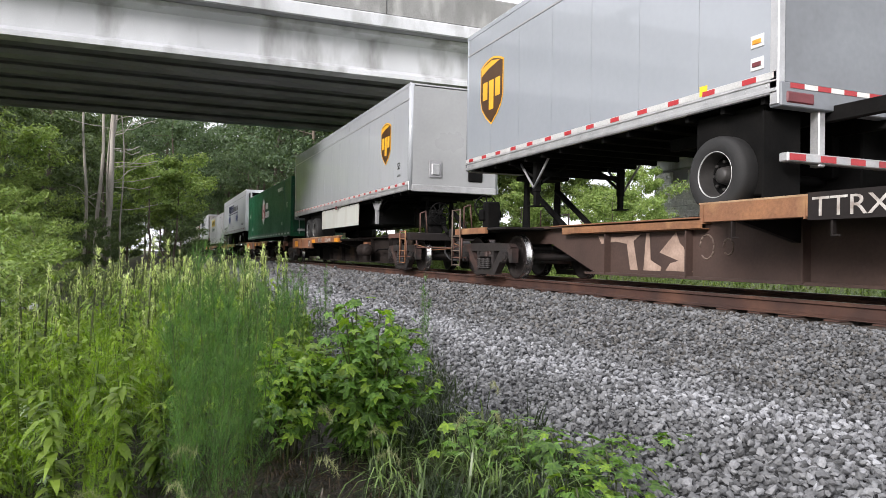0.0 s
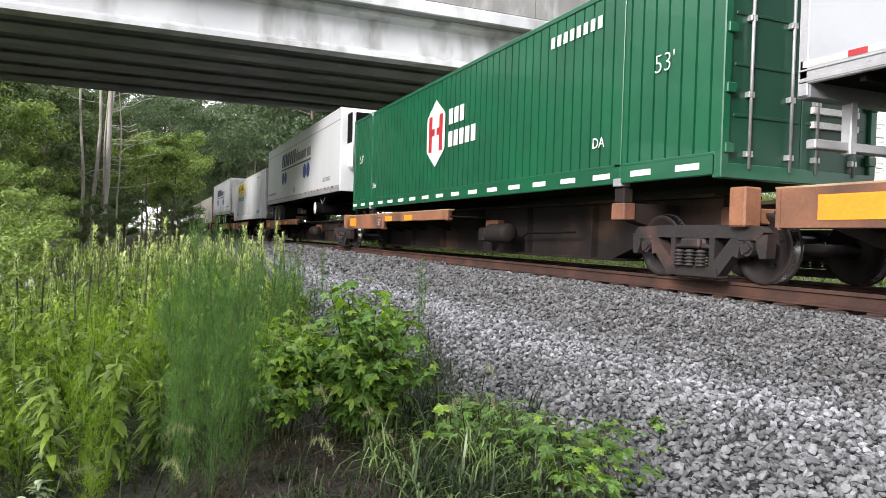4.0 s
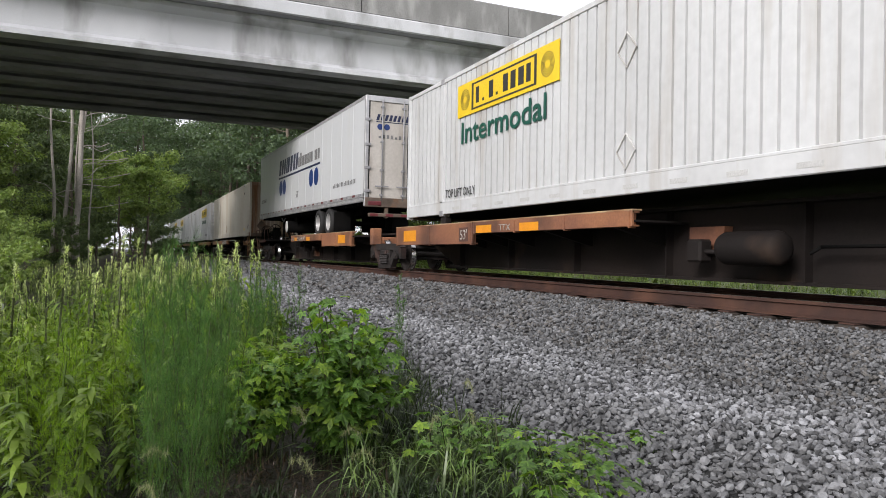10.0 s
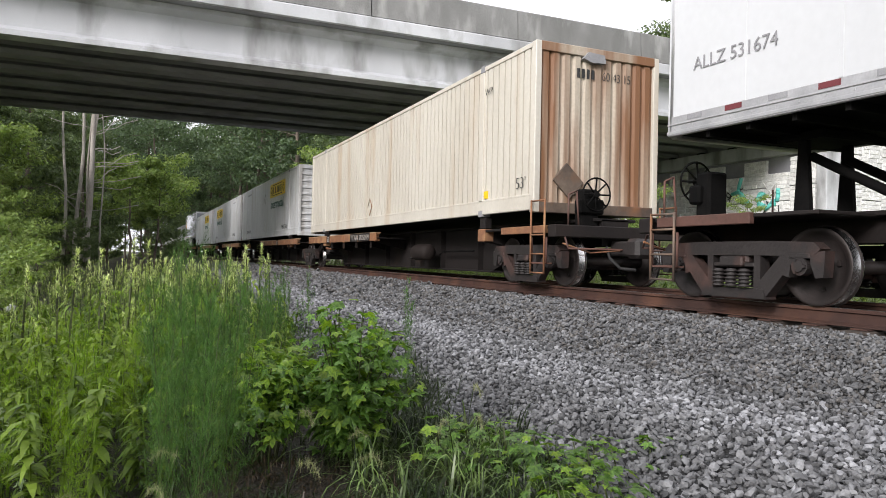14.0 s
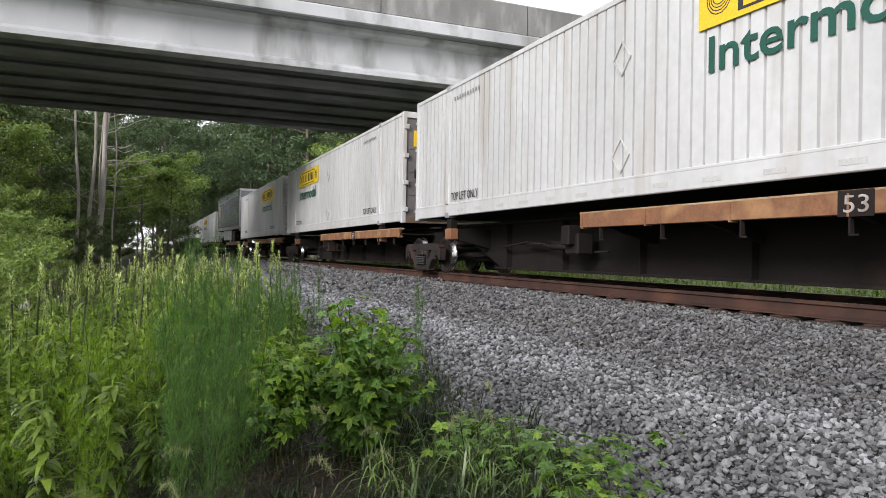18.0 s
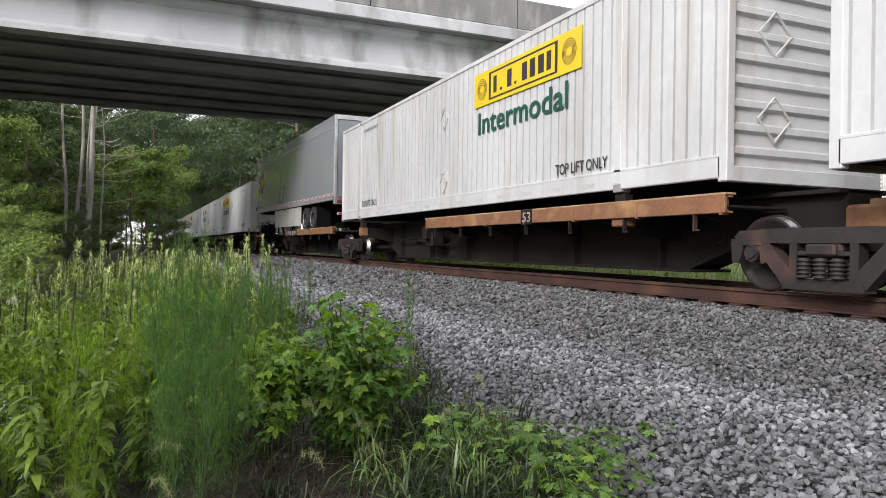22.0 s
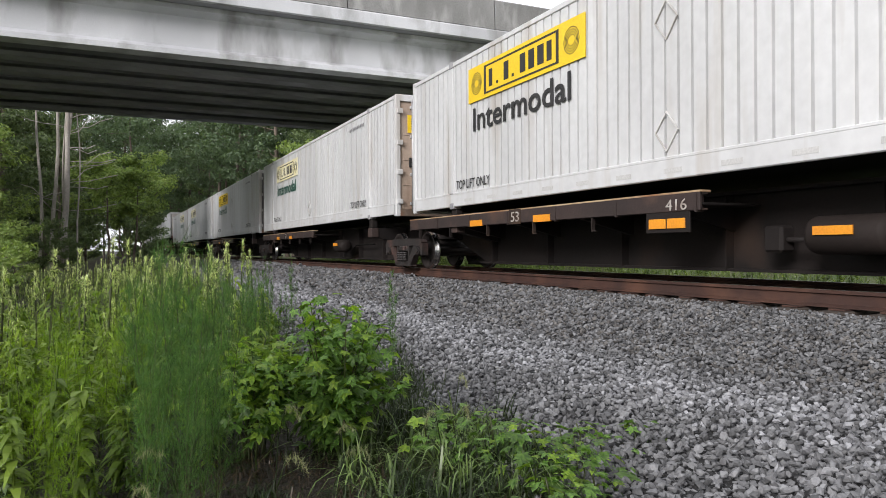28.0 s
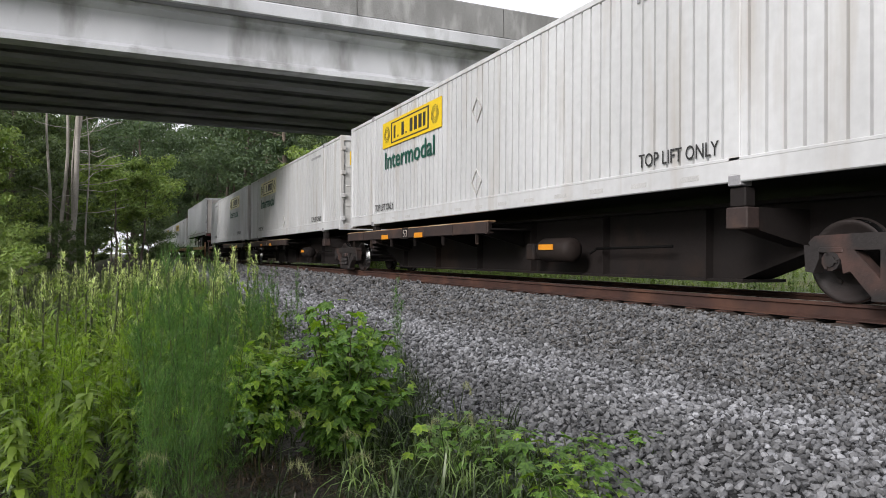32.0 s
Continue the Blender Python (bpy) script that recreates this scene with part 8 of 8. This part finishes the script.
    # closing the far end of the cutting, leaving a bright gap over the rails
    for i in range(14):
        plant(kinds[1 + i % 2], -14 + 3.2 * i + rng.uniform(-1, 1) + (0 if abs(-14 + 3.2 * i - 7) > 3 else 6), rng.uniform(225, 300), 1.35)
    # crowns that reach over the rails further off
    over = tree_kind("overhanging_tree", 20, 0.42, 5.4, 10000, 0.18, rng, M["bark"], M["leaf_dark"], 20, 0.28)
    words["overhanging_tree"] = ("tall dark green tree reaching over the track", "overhanging trees")
    for x, y, s in ((12.6, 66, 0.95), (12.2, 78, 1.0), (12.0, 92, 1.05), (2.0, 102, 1.1), (11.8, 108, 1.1), (2.2, 116, 1.15), (11.8, 126, 1.15), (2.4, 134, 1.2), (11.8, 146, 1.2), (2.4, 156, 1.2), (12.0, 170, 1.2), (2.6, 178, 1.2), (-1.0, 110, 0.5), (-0.5, 140, 0.52)):
        plant(over, x, y, s)
    # undergrowth that closes the view between the trunks
    for i in range(16):
        plant(dshrub, -15 + 1.1 * i + rng.uniform(-0.4, 0.4), rng.uniform(58, 74), rng.uniform(0.8, 1.1))
    # edge shrubs
    for x, y, s in ((21, 39.5, 1.2), (24, 42, 1.3), (18.6, 43, 1.3), (15.8, 43.5, 1.2), (13.6, 42.4, 1.0), (-3.2, 41.5, 0.5), (-6.0, 42, 0.7), (-9.0, 42.5, 1.2), (-12.5, 42, 1.2), (-0.6, 46, 0.4), (1.2, 49, 0.4), (-16, 42, 1.3), (2.0, 60, 1.0), (2.6, 70, 1.0), (3.0, 84, 1.1)):
        plant(dshrub, x, y, s * rng.uniform(0.9, 1.15))
    for x, y, s in ((-1.75, 9.6, 0.40), (-2.2, 10.3, 0.46), (-1.55, 10.8, 0.36)):
        plant(shrub, x, y, s)
    for x, y, s in ((-2.5, 18.5, 0.36), (-2.9, 21, 0.45), (-3.6, 23.5, 0.55), (-2.7, 24.6, 0.5), (-4.2, 21, 0.6), (-6.4, 33, 1.0), (-8.6, 30, 0.9), (-7.6, 24, 0.75), (-10.5, 27, 1.1), (-5.0, 39.5, 1.0), (-9.8, 36, 1.2), (-12.5, 33, 1.3)):
        plant(shrub, x, y, s)
    for x, y, s in ((-3.0, 96, 1.1), (-2.2, 104, 1.0), (1.5, 112, 1.0)):
        plant(shrub, x, y, s)
    plant(bright, -0.2, 50.0, 1.05)
    plant(bright, 1.4, 51.5, 1.10)
    plant(bright, -4.6, 31.5, 0.62)
    plant(bright, 0.7, 62.0, 1.0)
    plant(bright, -7.5, 44.0, 1.2)
    plant(bright, 12.6, 47.0, 1.25)
    for x, y, k in ((15.6, 20.6, 0.5), (17.4, 22.4, 0.55), (14.2, 26.4, 0.6), (17.6, 31.6, 0.75), (13.0, 18.2, 0.42), (16.4, 23.6, 0.5), (19.8, 30.2, 0.6), (15.0, 33.0, 0.8)):
        plant(bright, x, y, k)
    for x, y, s in ((13.4, 22, 0.5), (15, 27, 0.6), (16.5, 20, 0.5), (14.2, 33, 0.9), (18, 31, 0.8), (20, 25, 0.5), (13.5, 39, 1.1), (17, 40, 1.3), (24, 22.5, 0.5)):
        plant(shrub, x, y, s)
    # beyond the road, above the parapet
    for x in (45, 52, 58, 63, 68, 75, 83):
        plant(kinds[rng.integers(4)], x, rng.uniform(44, 52), rng.uniform(1.1, 1.35))
    # unseen trees added behind the camera and to the side, to hold back skylight
    for x, y in ((-38, 16), (-34, 4), (-40, -12), (-52, -34), (-26, -66), (4, -58), (24, -44), (34, -34), (44, -16), (48, 0), (50, 14)):
        plant(kinds[rng.integers(4)], x, y, rng.uniform(0.9, 1.15))
    # pale trunks at the wood's edge
    for k, (x, y, h, r, lx) in enumerate(((-2.80, 46.6, 15, 0.19, 0.072), (-2.62, 47.2, 15, 0.11, 0.05), (-3.05, 47.0, 14, 0.13, 0.012), (-3.85, 47.6, 13, 0.11, 0.0), (-2.45, 46.8, 13, 0.08, 0.0), (-1.7, 47.5, 12, 0.06, -0.02))):
        t = thing("pale_tree", "bare pale-barked tree trunk with thin branches", "tree", "pale trunks", at=pose(x, y, ground_height(x, y) - 0.1))
        g = Geo()
        pts = [Vector((lx * h * q / 8 + 0.14 * math.sin(0.9 * q + 2 * k), 0.05 * math.cos(1.7 * q), h * q / 8)) for q in range(9)]
        for q in range(8):
            g.cyl(pts[q], pts[q + 1], r * (1 - 0.08 * q), r * (1 - 0.08 * (q + 1)), 10, cap=False)
        part("trunk", g, M["pale_bark"], t)
        if k in (0, 1, 4):
            for q in range(6):
                a, z = pts[2 + q % 4].lerp(pts[3 + q % 4], rng.uniform(0, 1)), rng.uniform(-0.5, 1.6)
                d = (1 if q % 3 else -1) * rng.uniform(0.5, 1.2)
                part("branch", Geo().tube([a, a + Vector((0.5 * d, -0.2, 0.25 * z)), a + Vector((1.1 * d, -0.3, 0.35 * z)), a + Vector((1.7 * d, -0.3, 0.8 * z)), a + Vector((2.4 * d, -0.5, 0.8 * z + 0.2))], 0.022, 5), M["pale_bark"], t)


def build_bank_details():
    """A pale pipe on the bank."""
    pts = [Vector((x, y, ground_height(x, y) + 0.10)) for x, y in ((-4.6, 14.6), (-3.6, 14.3), (-2.9, 14.1), (-2.3, 13.9), (-1.8, 13.7))]
    p = thing("drain_pipe", "white plastic pipe lying on the grassy bank", "pipe")
    part("pipe", Geo().tube(pts, 0.075, 10), M["white_paint"], p)


build_bank_details()
build_weeds()
build_grass()
build_bush()
build_woods()


# ---- what moves: the whole train rolls by ----
def run(t):
    """Metres that the train has run at t seconds."""
    return 6.954 * t + 0.00577 * t * t


def motions():
    beats = [0.5 * k for k in range(65)]
    for ob, p, z, tilt in MOVING:
        walk(ob, [(t, pose(TRACK_X, p - run(t), z, tilt)) for t in beats])
    turned = {}
    for w, y in WHEELS:
        if y not in turned:
            walk(w, [(k / 15, pose(0, y, WHEEL_R, math.degrees(run(k / 15) / WHEEL_R) % 360.0)) for k in range(481)])
            turned[y] = w
        else:
            first = turned[y].animation_data
            w.rotation_mode = "QUATERNION"
            w.animation_data_create().action = first.action
            w.animation_data.action_slot = first.action_slot


motions()
